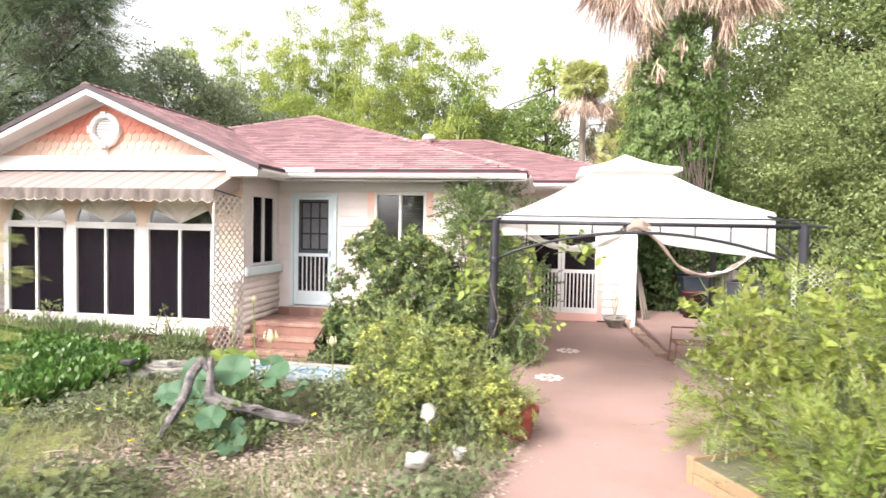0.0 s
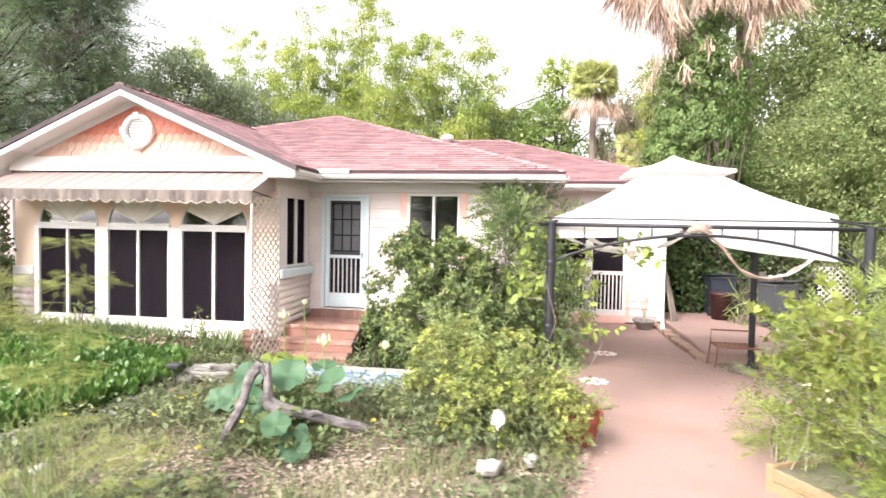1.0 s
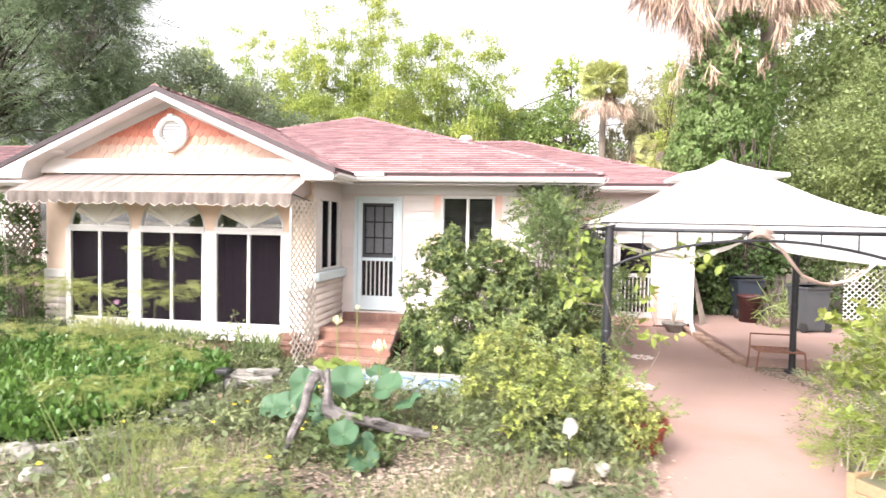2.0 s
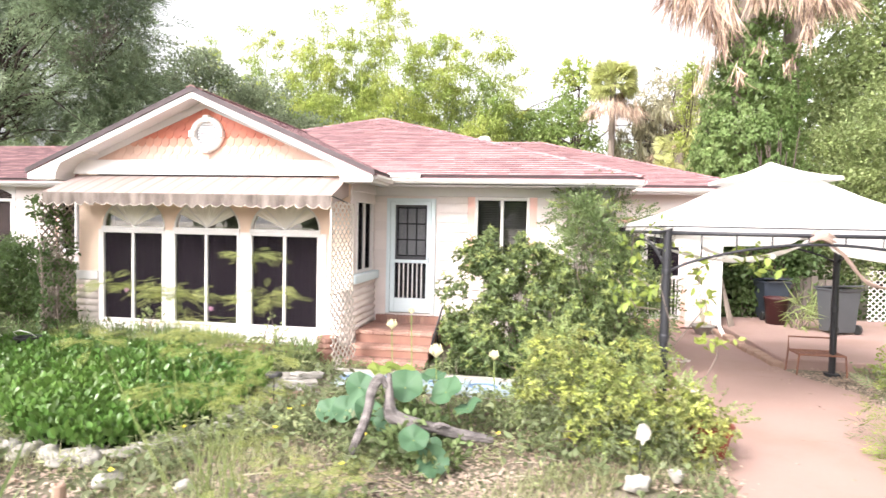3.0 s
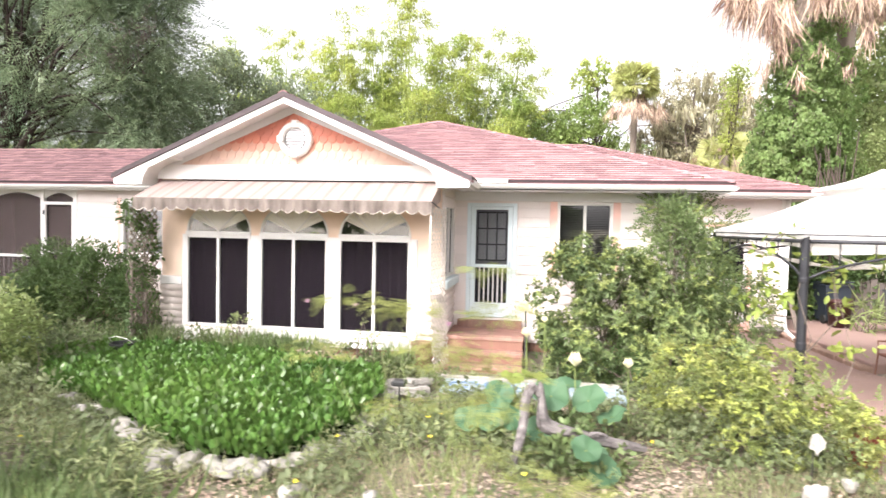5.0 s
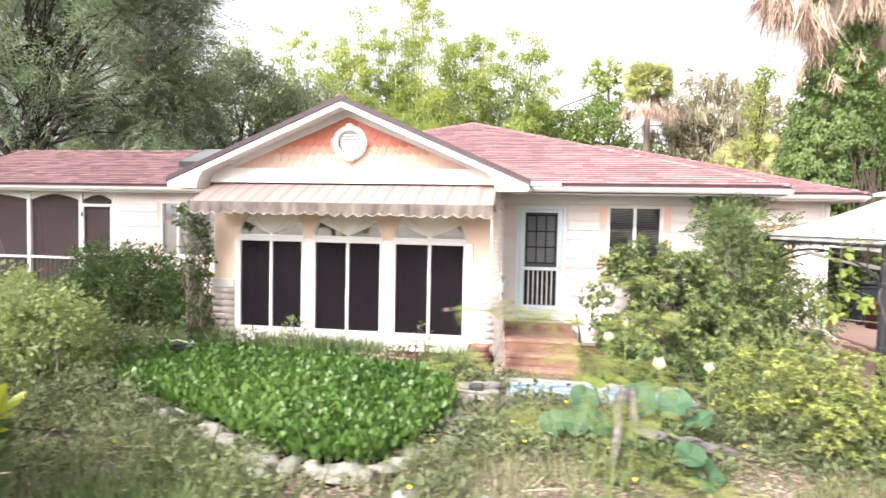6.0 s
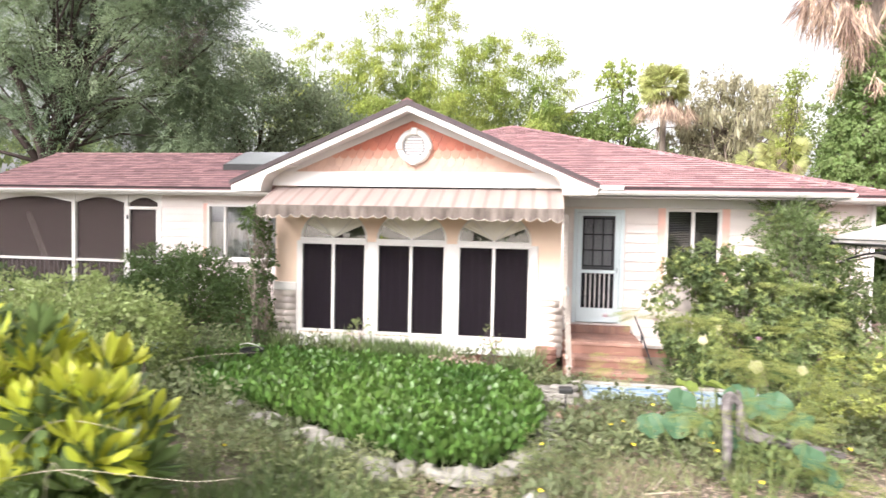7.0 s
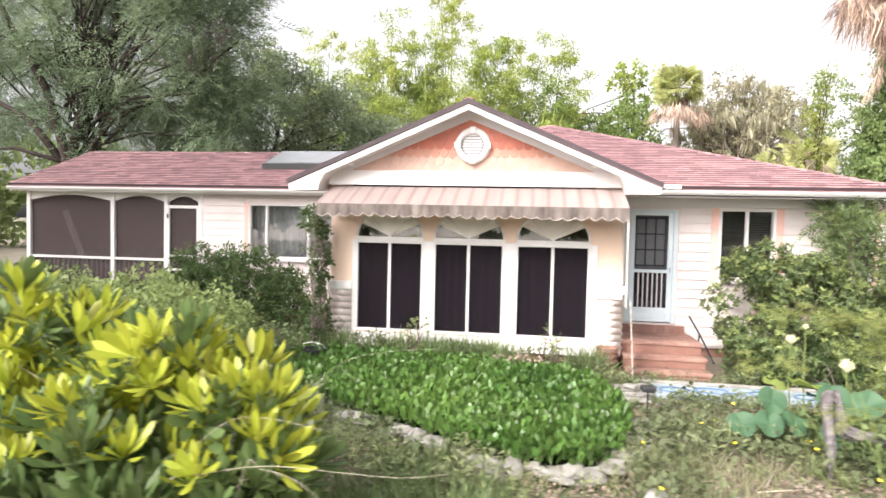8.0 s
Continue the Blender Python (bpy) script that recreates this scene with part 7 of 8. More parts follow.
for x, y, z in ((1.60, 5.55, 1.42), (1.66, 5.4, 1.2), (1.72, 5.45, 0.95), (1.62, 5.2, 0.75), (1.78, 5.0, 0.6), (1.85, 5.6, 1.4), (1.95, 5.3, 1.45), (1.7, 5.7, 1.05), (2.15, 5.1, 1.5), (2.5, 5.0, 1.6), (3.1, 5.0, 1.9), (3.5, 4.8, 2.1)):
    for k in range(3):
        q = Vector((x + rnd.gauss(0, 0.05), y + rnd.gauss(0, 0.08), z + rnd.gauss(0, 0.07)))
        canes.append((Vector((2.3 + rnd.uniform(0, 0.5), 5.1 + rnd.gauss(0, 0.2), 0.2)), Vector((q.x + 0.35, q.y - 0.1, q.z - 0.15)), q))
part("cane", cane_tubes(canes, 0.006), M["dry_stem"], bush, "pale woody canes")
part("heart_leaves", leafy_canes(canes, 0.04, 0.066, HEART, M["lime_tip"], "heart_leaves", 0.3, 0.3), None, bush, "fresh heart-shaped leaves on arching canes")
# inner leaves take a duller green that paints the bush's inner shade
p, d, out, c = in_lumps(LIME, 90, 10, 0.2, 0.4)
part("inner_growth", scattered("inner_growth", WILLOW, M["weed"], p, turns(d, flat=0.3), 0.2 * (0.6 + 0.8 * rng.random(len(p)))), None, bush, "inner growth in a duller colour for shade")
shrub("shrub", "light green leafy weeds spilling out of the planter box", [(2.35, 3.75, 0.45, 0.4, 0.5, 0.3), (2.75, 3.2, 0.5, 0.5, 0.5, 0.35), (2.2, 4.3, 0.45, 0.3, 0.35, 0.3)], 150, 12, 0.1, 0.06, "lime", stems=14, base=(2.5, 3.7, 0))
shrub("shrub", "dark leafy undergrowth below the lotus", [(-2.8, 5.4, 0.16, 0.45, 0.35, 0.22), (-2.55, 4.75, 0.08, 0.3, 0.25, 0.14)], 60, 12, 0.09, 0.075, "shrub", stems=6, base=(-2.7, 5.3, 0))

blossom = thing("white_blossom", "small white blossoms spilling beside the planter", "flowers")
c, o = in_blobs([(2.0, 5.1, 0.8, 0.12, 0.12, 0.2), (3.2, 4.2, 1.05, 0.12, 0.1, 0.2)], 14, 0.2)
part("petals", leaves(c, 4, 0.02, 0.03, o, ROUND, M["flower"], "petals"), None, blossom, kind="stuff")


def gazebo_vine():
    t = thing("climbing_vine", "lime-leaved vine twining up the gazebo post", "vine")
    g = Geo()
    strands = [[(-0.2, 6.4, 0), (-0.33, 6.3, 0.6), (-0.18, 6.2, 1.1), (-0.32, 6.25, 1.6), (-0.15, 6.3, 2.2)], [(-0.1, 6.5, 0.9), (0.15, 6.4, 1.3), (0.1, 6.4, 1.75), (0.35, 6.35, 1.95), (0.8, 6.33, 1.92)], [(-0.1, 6.4, 0.45), (0.2, 6.3, 0.62), (0.32, 6.35, 0.85), (0.22, 6.4, 1.3), (0.05, 6.4, 1.9)], [(-0.3, 6.4, 1.5), (-0.6, 6.5, 1.7), (-0.55, 6.6, 2.1), (-0.2, 6.5, 2.35)], [(-0.2, 6.4, 1.3), (-0.5, 6.6, 1.3), (-0.7, 6.8, 1.6)]]
    for s in strands:
        g.tube(s, [0.008, 0.006, 0.005, 0.004, 0.003][: len(s)], 5)
    part("branchwork", g, M["bark_grey"], t)
    c = []
    for s in strands:
        for k in range(34):
            i = rnd.randrange(len(s) - 1)
            p = Vector(s[i]).lerp(Vector(s[i + 1]), rnd.random())
            if p.z > 1.3:
                c.append(p + Vector((rnd.gauss(0, 0.07), rnd.gauss(0, 0.06), rnd.gauss(0, 0.06))))
    c += [Vector((0.28 + rnd.gauss(0, 0.09), 6.35 + rnd.gauss(0, 0.06), 1.0 + rnd.gauss(0, 0.05))) for k in range(12)]
    c += [Vector((0.75 + rnd.gauss(0, 0.12), 6.3 + rnd.gauss(0, 0.06), 1.82 + rnd.gauss(0, 0.06))) for k in range(12)]
    c = np.array([tuple(p) for p in c])
    part("foliage", leaves(c, 2, 0.04, 0.1, rng.normal(size=c.shape), LEAF, M["lime"], "foliage", 0.3, 0.2), None, t)


gazebo_vine()


def feathery(name, label, blobs, size, leaf, base, stems=16):
    """Stems with flat tiers of feathery fronds: each blob carries its number of tiers."""
    t = thing(name, label, "plant")
    c = np.concatenate([in_blobs([q[:6]], q[6], 0.1)[0] for q in blobs])
    g = Geo()
    for i in range(stems):
        limb_tubes(g, (base[0] + rnd.uniform(-0.25, 0.25), base[1] + rnd.uniform(-0.15, 0.15), 0), [c[rnd.randrange(len(c))]], 0.006)
    part("branchwork", g, M["stem"], t)
    c = np.repeat(c, 9, 0)
    d = rng.normal(size=c.shape) * np.array([1, 0.7, 0.12])
    d[:, 2] -= 0.06
    c = c + d / np.linalg.norm(d, axis=1, keepdims=True) * 0.07
    part("foliage", scattered("fronds", FROND, M[leaf], c, turns(d, flat=0.6), size * (0.6 + 0.7 * rng.random(len(c)))), None, t)
    return t


fern_plant = feathery("feathery_plant", "tall feathery light green plant in the front bed", [(-3.36, 3.15, 1.95, 0.14, 0.1, 0.05, 5), (-3.28, 3.1, 1.68, 0.16, 0.12, 0.08, 9), (-4.0, 3.1, 1.70, 0.30, 0.15, 0.08, 15), (-4.31, 3.1, 1.76, 0.12, 0.12, 0.05, 4), (-4.5, 3.1, 1.41, 0.2, 0.15, 0.06, 5), (-3.75, 3.0, 1.5, 0.28, 0.2, 0.08, 12), (-3.5, 3.05, 1.40, 0.3, 0.2, 0.06, 9), (-3.9, 3.0, 1.1, 0.24, 0.25, 0.07, 7), (-3.4, 3.0, 1.16, 0.3, 0.25, 0.1, 11), (-3.2, 3.0, 1.36, 0.16, 0.15, 0.06, 5), (-3.4, 3.0, 0.85, 0.3, 0.3, 0.12, 5), (-3.05, 2.95, 0.66, 0.42, 0.3, 0.12, 11), (-2.7, 2.9, 0.64, 0.33, 0.3, 0.13, 8)], 0.12, "fern", (-3.6, 3.1), 18)

for x, y, z in ((-4.58, 3.1, 1.72), (-4.25, 3.1, 1.71), (-3.62, 3.05, 1.62)):
    q = np.array([[x, y, z]] * 6)
    part("blossom", scattered("blossom", TUFT, M["pink_petal"], q, upright(rng.normal(size=q.shape)), np.full(6, 0.02)), None, fern_plant, "round pink mimosa blossom")


def variegated():
    t = thing("variegated_bush", "glossy yellow variegated bush close to the path", "shrub")
    blobs = [(-8.35, 2.3, 0.75, 0.8, 0.65, 0.80), (-9.2, 2.6, 0.8, 0.75, 0.6, 0.85), (-7.75, 2.0, 0.6, 0.45, 0.45, 0.66), (-8.6, 1.8, 0.55, 0.75, 0.4, 0.62), (-9.9, 2.4, 0.7, 0.6, 0.6, 0.8), (-9.5, 2.3, 1.45, 0.3, 0.25, 0.35)]
    c, out = in_blobs(blobs, 700, 0.55)
    c[:, 2] = np.maximum(c[:, 2], 0.1)
    g = Geo()
    for i in range(30):
        limb_tubes(g, (-8.4 + rnd.uniform(-0.3, 0.3), 2.2 + rnd.uniform(-0.2, 0.2), 0), [c[rnd.randrange(len(c))]], 0.014)
    part("branchwork", g, M["dry_stem"], t)
    d = out * 0.8 + rng.normal(size=c.shape) * 0.35
    d[:, 2] += 0.75
    up = (c[:, 2] > 0.85) & (rng.random(len(c)) < 0.62)
    # the rosette's axis is its z
    r = turns(rng.normal(size=c.shape), flat=0)
    z = d / np.linalg.norm(d, axis=1, keepdims=True)
    x = np.cross(z, r[:, :, 0])
    x /= np.linalg.norm(x, axis=1, keepdims=True)
    r = np.stack([x, np.cross(z, x), z], axis=2)
    size = rng.uniform(0.16, 0.30, len(c))
    part("yellow_leaves", scattered("yellow_leaves", ROSETTE, M["croton"], c[up], r[up], size[up]), None, t, "bright yellow variegated leaves")
    part("green_leaves", scattered("green_leaves", ROSETTE, M["croton_green"], c[~up], r[~up], size[~up]), None, t)


variegated()
dry = thing("dry_canes", "long pale dry stems arching over the bush", "plant")
for s in ([(-7.65, 2.0, 0.94), (-7.46, 2.0, 1.14), (-7.3, 2.0, 1.32), (-7.1, 2.0, 1.49), (-6.84, 2.0, 1.56), (-6.55, 2.0, 1.59)], [(-7.96, 1.6, 0.84), (-7.71, 1.6, 0.96), (-7.37, 1.6, 1.03), (-7.0, 1.6, 1.03), (-6.68, 1.6, 1.03), (-6.44, 1.6, 1.07)], [(-8.14, 1.8, 0.83), (-7.91, 1.8, 1.0), (-7.74, 1.8, 1.14), (-7.6, 1.8, 1.2), (-7.4, 1.8, 1.2), (-7.15, 1.8, 1.16)], [(-7.5, 1.6, 0.98), (-7.4, 1.6, 1.01), (-7.22, 1.6, 0.97), (-7.05, 1.6, 0.85)]):
    s = [(s[0][0] - 0.3, s[0][1] + 0.2, 0.0)] + s
    line = [(*q, h[0]) for q, h in zip(smooth_line([(x, y) for x, y, z in s], 30), smooth_line([(z, 0) for x, y, z in s], 30))]
    part("cane", Geo().tube(line, [(0.0014 if s[1][0] == -7.65 else 0.0026) * (1 - 0.6 * k / 29) for k in range(30)], 5), M["dry_stem"], dry, smooth=True)

shrub("shrub", "pale sage-green bush in front of the porch", [(-10.5, 6.1, 0.7, 0.9, 0.7, 0.75), (-11.6, 6.5, 0.75, 0.9, 0.7, 0.8), (-12.7, 6.6, 0.7, 0.9, 0.7, 0.8)], 820, 18, 0.12, 0.07, "sage", stems=30, base=(-10.9, 6.3, 0))
shrub("shrub", "dark green bush beside the wing window", [(-11.6, 9.7, 0.9, 0.9, 0.6, 0.85), (-12.5, 9.8, 0.95, 0.8, 0.6, 0.95), (-10.7, 9.6, 0.7, 0.6, 0.5, 0.7), (-12.9, 9.7, 0.6, 0.7, 0.5, 0.6)], 1000, 24, 0.12, 0.08, "shrub_dark", template=SLIM, shell=0.25, stems=50, base=(-11.7, 9.7, 0))
shrub("shrub", "dark green bush below the porch rail", [(-16.3, 9.8, 0.6, 1.4, 0.7, 0.7), (-18.2, 9.5, 0.8, 1.2, 0.8, 0.9), (-14.2, 9.9, 0.45, 1.0, 0.6, 0.55)], 300, 14, 0.13, 0.11, "shrub_dark", stems=20, base=(-16.5, 9.8, 0))
shrub("shrub", "light green weeds in front of the porch", [(-13.8, 7.8, 0.45, 1.0, 0.8, 0.55), (-15.3, 8.0, 0.5, 1.2, 0.8, 0.6), (-9.6, 9.0, 0.4, 0.4, 0.5, 0.5)], 240, 14, 0.12, 0.08, "weed", stems=14, base=(-14.4, 7.9, 0))
shrub("shrub", "mixed green weeds beside the pond", [(-9.9, 7.0, 0.35, 0.6, 0.5, 0.45), (-9.0, 5.2, 0.25, 0.8, 0.5, 0.3), (-10.2, 4.6, 0.35, 0.9, 0.7, 0.4), (-11.3, 4.9, 0.5, 0.8, 0.6, 0.6)], 300, 12, 0.10, 0.07, "weed", stems=10, base=(-10, 6.0, 0))
shrub("climbing_vine", "small-leaved vine on the lattice", [(-9.6, 8.35, 1.7, 0.12, 0.35, 0.7), (-9.6, 8.3, 0.7, 0.18, 0.35, 0.6), (-9.7, 8.2, 2.35, 0.15, 0.3, 0.2)], 150, 10, 0.06, 0.07, "shrub_dark", stems=14, base=(-9.6, 8.3, 0), category="vine")
shrub("rose_bush", "thin rose bush under the sunroom windows", [(-5.75, 8.45, 0.45, 0.2, 0.15, 0.3)], 16, 7, 0.05, 0.06, "sage", stems=12, base=(-5.8, 8.45, 0))
shrub("rose_bush", "thin rose bush under the sunroom windows", [(-7.9, 8.4, 0.45, 0.22, 0.15, 0.3)], 16, 7, 0.05, 0.06, "sage", stems=12, base=(-7.9, 8.42, 0))
shrub("shrub", "low planting along the sunroom wall", [(-6.0, 8.15, 0.15, 0.7, 0.3, 0.22), (-7.4, 8.3, 0.15, 0.9, 0.25, 0.22), (-8.8, 8.3, 0.2, 0.6, 0.3, 0.3), (-5.2, 7.9, 0.12, 0.4, 0.3, 0.2)], 190, 12, 0.08, 0.06, "weed", stems=6, base=(-6.5, 8.2, 0))
shrub("shrub", "dry brownish clump at the pond's far edge", [(-6.3, 7.75, 0.18, 0.5, 0.2, 0.16)], 50, 12, 0.06, 0.05, "litter", stems=8, base=(-6.3, 7.75, 0))
shrub("shrub", "small bushes beside the walk's far end", [(3.7, 9.0, 0.3, 0.5, 0.5, 0.4), (4.0, 8.0, 0.35, 0.6, 0.7, 0.5), (3.8, 6.9, 0.5, 0.6, 0.6, 0.6)], 160, 12, 0.1, 0.07, "lime", stems=10, base=(3.5, 8.0, 0))
shrub("dry_grass", "spiky dry grass clump by the bins", [(3.9, 13.4, 0.45, 0.3, 0.3, 0.45)], 26, 4, 0.04, 0.45, "sage", template=BLADE, stems=8, base=(3.9, 13.4, 0), flat=0.0)


# ---- ground cover ----
def bare(px, py):
    """Where ground plants may grow: off the pond, the walk, the steps and the house."""
    ok = ~inside(px, py, POND[:-1])
    wl_, wr_ = np.array(walk_left), np.array(walk_right)
    ok &= ~((px > np.interp(py, wl_[:, 1], wl_[:, 0]) - 0.03) & (px < np.interp(py, wr_[:, 1], wr_[:, 0]) + 0.03))
    ok &= ~((px > -4.7) & (px < -3.2) & (py > 8.1)) & ~((px > -4.4) & (px < -1.85) & (py > 7.1) & (py < 8.0))
    ok &= (np.hypot((px + 4.75) * 0.8, py - 6.85) > 0.42) & (np.hypot(px + 4.66, py - 6.1) > 0.15)
    ok &= (np.hypot(px + 0.73, py - 4.55) > 0.22) & (np.hypot(px + 0.38, py - 4.55) > 0.17)
    ok &= ~((px > -9.7) & (px < -4.6) & (py > 8.7)) & ~((px > -4.7) & (px < 0) & (py > 10.1)) & ~((px < -9.5) & (py > 11.4)) & ~((px > 2.2) & (py > 9.9))
    return ok


def cover(n, x0, x1, y0, y1, clump=0.6, cut=-0.1, seed=0):
    px, py = rng.uniform(x0, x1, n), rng.uniform(y0, y1, n)
    dens = np.array([noise.noise((x * clump, y * clump, seed)) for x, y in zip(px, py)])
    ok = bare(px, py) & (dens > cut + rng.normal(size=n) * 0.12)
    px, py = px[ok], py[ok]
    return np.column_stack([px, py, np.array([ground_height(x, y) - 0.03 for x, y in zip(px, py)])])


p = np.concatenate([cover(80000, -12, 0, 1.5, 8.6, 0.8, 0.0, 1), cover(14000, -13, 7, -5.0, 1.6, 0.7, -0.1, 1), cover(12000, -12, 0, -0.4, 1.6, 0.8, 0.0, 1), cover(9000, -19, -9, 5, 11.4, 0.5, -0.2, 1), cover(2500, 3.4, 6, 3, 9.9, 0.6, -0.2, 1)])
d = rng.normal(size=p.shape) * 0.45
d[:, 2] = 1
tagged(new("grass", scattered("grass", BLADE, M["grass"], p, turns(d, flat=0), rng.uniform(0.05, 0.22, len(p)))), "sparse dry yellow-green grass over the garden", "grass", kind="stuff")
p = np.concatenate([cover(6500, -9.4, -5.0, 7.9, 8.75, 0.9, 0.0, 3), cover(5000, -11, -8.8, 6.3, 8.6, 0.9, -0.2, 4), cover(2500, -8, -5, 2.4, 4.0, 1.2, 0.1, 4)])
d = rng.normal(size=p.shape) * 0.4
d[:, 2] = 1
tagged(new("tall_grass", scattered("tall_grass", BLADE, M["tall_blade"], p, turns(d, flat=0), rng.uniform(0.2, 0.62, len(p)))), "tall arching grass along the sunroom and the pond", "grass", kind="stuff")
p = np.concatenate([cover(22000, -12, 0, 1.5, 8.6, 0.8, 0.03, 7), cover(3500, -12, 0, -0.2, 1.6, 0.8, 0.03, 7), cover(3000, -13, 7, -5, 1.6, 0.6, -0.1, 7), cover(4000, -19, -9, 4, 11, 0.5, -0.2, 7), cover(2000, 3.4, 6, 3, 9.8, 0.5, -0.1, 7)])
p = np.repeat(p, 4, 0) + rng.normal(size=(len(p) * 4, 3)) * np.array([0.07, 0.07, 0.06]) + np.array([0, 0, 0.08])
d = rng.normal(size=p.shape)
d[:, 2] = np.abs(d[:, 2]) * 0.6
tagged(new("weeds", scattered("weeds", SMALL, M["weed"], p, turns(d, flat=0.6), rng.uniform(0.03, 0.11, len(p)))), "low leafy green weeds over the bed", "weeds", kind="stuff")
spots = np.concatenate([cover(260, -10.5, -6, 2.0, 4.6, 0.9, -0.3, 22), cover(700, -11, -0.3, 2.2, 8.2, 0.9, 0.0, 21), cover(160, -19, -9, 5, 11, 0.5, -0.2, 21), cover(60, 3.2, 5, 5.5, 9.8, 0.5, -0.2, 21)])
high = 0.08 + 0.26 * rng.random(len(spots)) ** 1.6
p = np.repeat(spots, 46, 0)
hh = np.repeat(high, 46)
p = p + np.column_stack([rng.normal(size=len(p)) * 0.45 * hh, rng.normal(size=len(p)) * 0.45 * hh, rng.random(len(p)) * hh])
d = rng.normal(size=p.shape)
d[:, 2] = np.abs(d[:, 2]) * 0.7
tagged(new("leafy_weeds", scattered("leafy_weeds", NARROW2, M["weed_light"], p, turns(d, flat=0.5), rng.uniform(0.03, 0.10, len(p)))), "clumps of yellow-green weeds standing over the litter", "weeds", kind="stuff")
p = cover(900, -9, -0.2, 2.2, 8.0, 0.9, -0.1, 33)
d = rng.normal(size=p.shape) * np.array([1, 1, 0.12])
d[:, 2] = np.abs(d[:, 2]) + 0.05
TWIG = ([(-0.012, 0, 0), (0.012, 0, 0), (0.008, 0.5, 0.05), (-0.008, 0.5, 0.05), (0, 1, 0.02)], [(0, 1, 2, 3), (3, 2, 4)])
tagged(new("twigs", scattered("twigs", TWIG, M["dry_stem"], p + np.array([0, 0, 0.04]), turns(d, flat=0.5), rng.uniform(0.12, 0.5, len(p)))), "dry twigs lying over the bed", "twigs", kind="stuff")
p = np.concatenate([cover(36000, -9, 0, 2.0, 8.0, 0.8, -0.08, 11), cover(3500, -2.3, -0.05, 4, 7.5, 0.5, -0.4, 2), cover(9000, 2.0, 3.8, 5.0, 10.2, 0.6, -0.5, 2)])
walk_p = np.column_stack([rng.uniform(-0.2, 2.2, 420), rng.uniform(3.5, 13, 420), np.full(420, 0.018)])
edge_bias = np.minimum(np.abs(walk_p[:, 0] + 0.1), np.abs(walk_p[:, 0] - 2.1))
walk_p = walk_p[rng.random(420) < np.exp(-edge_bias * 5) + 0.05]
ey = rng.uniform(3.6, 7.5, 2000)
edge = np.column_stack([np.interp(ey, np.array(walk_left)[:, 1], np.array(walk_left)[:, 0]) + np.abs(rng.normal(size=2000)) * 0.11 - 0.08, ey, np.full(2000, 0.02)])
p = np.concatenate([p + np.array([0, 0, 0.02]), walk_p, edge])
d = rng.normal(size=p.shape) * np.array([1, 1, 0.25])
tagged(new("leaf_litter", scattered("leaf_litter", WIDE, M["litter"], p, turns(d, flat=0.85), rng.uniform(0.025, 0.062, len(p)))), "brown fallen leaves scattered over soil and walk", "leaf litter", kind="stuff")
p = cover(110, -9, -1, 3.0, 6.8, 1.0, -0.2, 9)
p[:, 2] += rng.uniform(0.08, 0.25, len(p))
sel = rng.random(len(p)) < 0.3
yf = np.repeat(p[sel], 6, 0)
d = rng.normal(size=yf.shape)
d[:, 2] = 0.4
tagged(new("yellow_flowers", scattered("yellow_flowers", ROUND, M["yellow"], yf, turns(d, flat=0.5), np.full(len(yf), 0.03))), "tiny yellow daisies among the weeds", "flowers", kind="stuff")

# ---- trees ----
def cedar():
    t = thing("cedar_tree", "big dark feathery cedar with leaning trunks behind the wing", "tree")
    wood = Geo()
    wood.tube([(-23.9, 19.3, 0), (-23.9, 19.3, 4.6), (-24.7, 19.2, 7.2), (-26.2, 19.2, 9.6), (-27.5, 19.2, 12)], [0.23, 0.194, 0.144, 0.108, 0.0576], 9)
    wood.tube([(-23.9, 19.3, 4.2), (-25.4, 19.2, 6.0), (-27.4, 19.2, 7.0), (-30, 19.2, 7.6)], [0.158, 0.115, 0.072, 0.036], 8)
    wood.tube([(-23.8, 19.3, 4.0), (-23.4, 19.4, 6.2), (-22.4, 20, 9.5), (-22.0, 20, 14)], [0.187, 0.158, 0.122, 0.0576], 8)
    wood.tube([(-23.8, 19.3, 3.6), (-22.2, 19.5, 6.0), (-19.4, 20, 7.4), (-17.3, 20, 9.0)], [0.144, 0.115, 0.0792, 0.036], 8)
    wood.tube([(-24.0, 19.2, 4.4), (-26.0, 19.1, 4.9), (-28.5, 19.1, 4.7)], [0.0864, 0.0648, 0.0288], 7)
    blobs = [(-21.5, 20, 9.5, 4.2, 2.6, 3.2), (-25.6, 20.5, 11.5, 4.0, 2.6, 3.0), (-19.0, 21, 6.8, 2.6, 2.2, 2.2), (-22.5, 20.7, 5.9, 3.0, 2.2, 1.8), (-29, 21, 9, 3.0, 2.5, 3.2), (-22, 21, 13.5, 4, 2.6, 3), (-18.6, 20.5, 9.0, 1.7, 1.4, 2.4), (-18.8, 20.5, 11.8, 1.8, 1.5, 2.2), (-18.3, 20.5, 6.3, 1.5, 1.4, 1.5), (-27.5, 20.6, 6.4, 2.4, 1.4, 1.3)]
    p, d, out, c = in_lumps(blobs, 500, 30, 0.8, 0.5)
    for i in range(90):
        limb_tubes(wood, (-23.4 + rnd.gauss(0, 0.5), 19.8, 4.5 + rnd.random() * 5), [c[rnd.randrange(len(c))]], 0.07)
    part("trunk", wood, M["dark_bark"], t, smooth=True)
    d = d * np.array([1, 1, 0.4]) + rng.normal(size=d.shape) * 0.3
    d[:, 2] -= 0.35
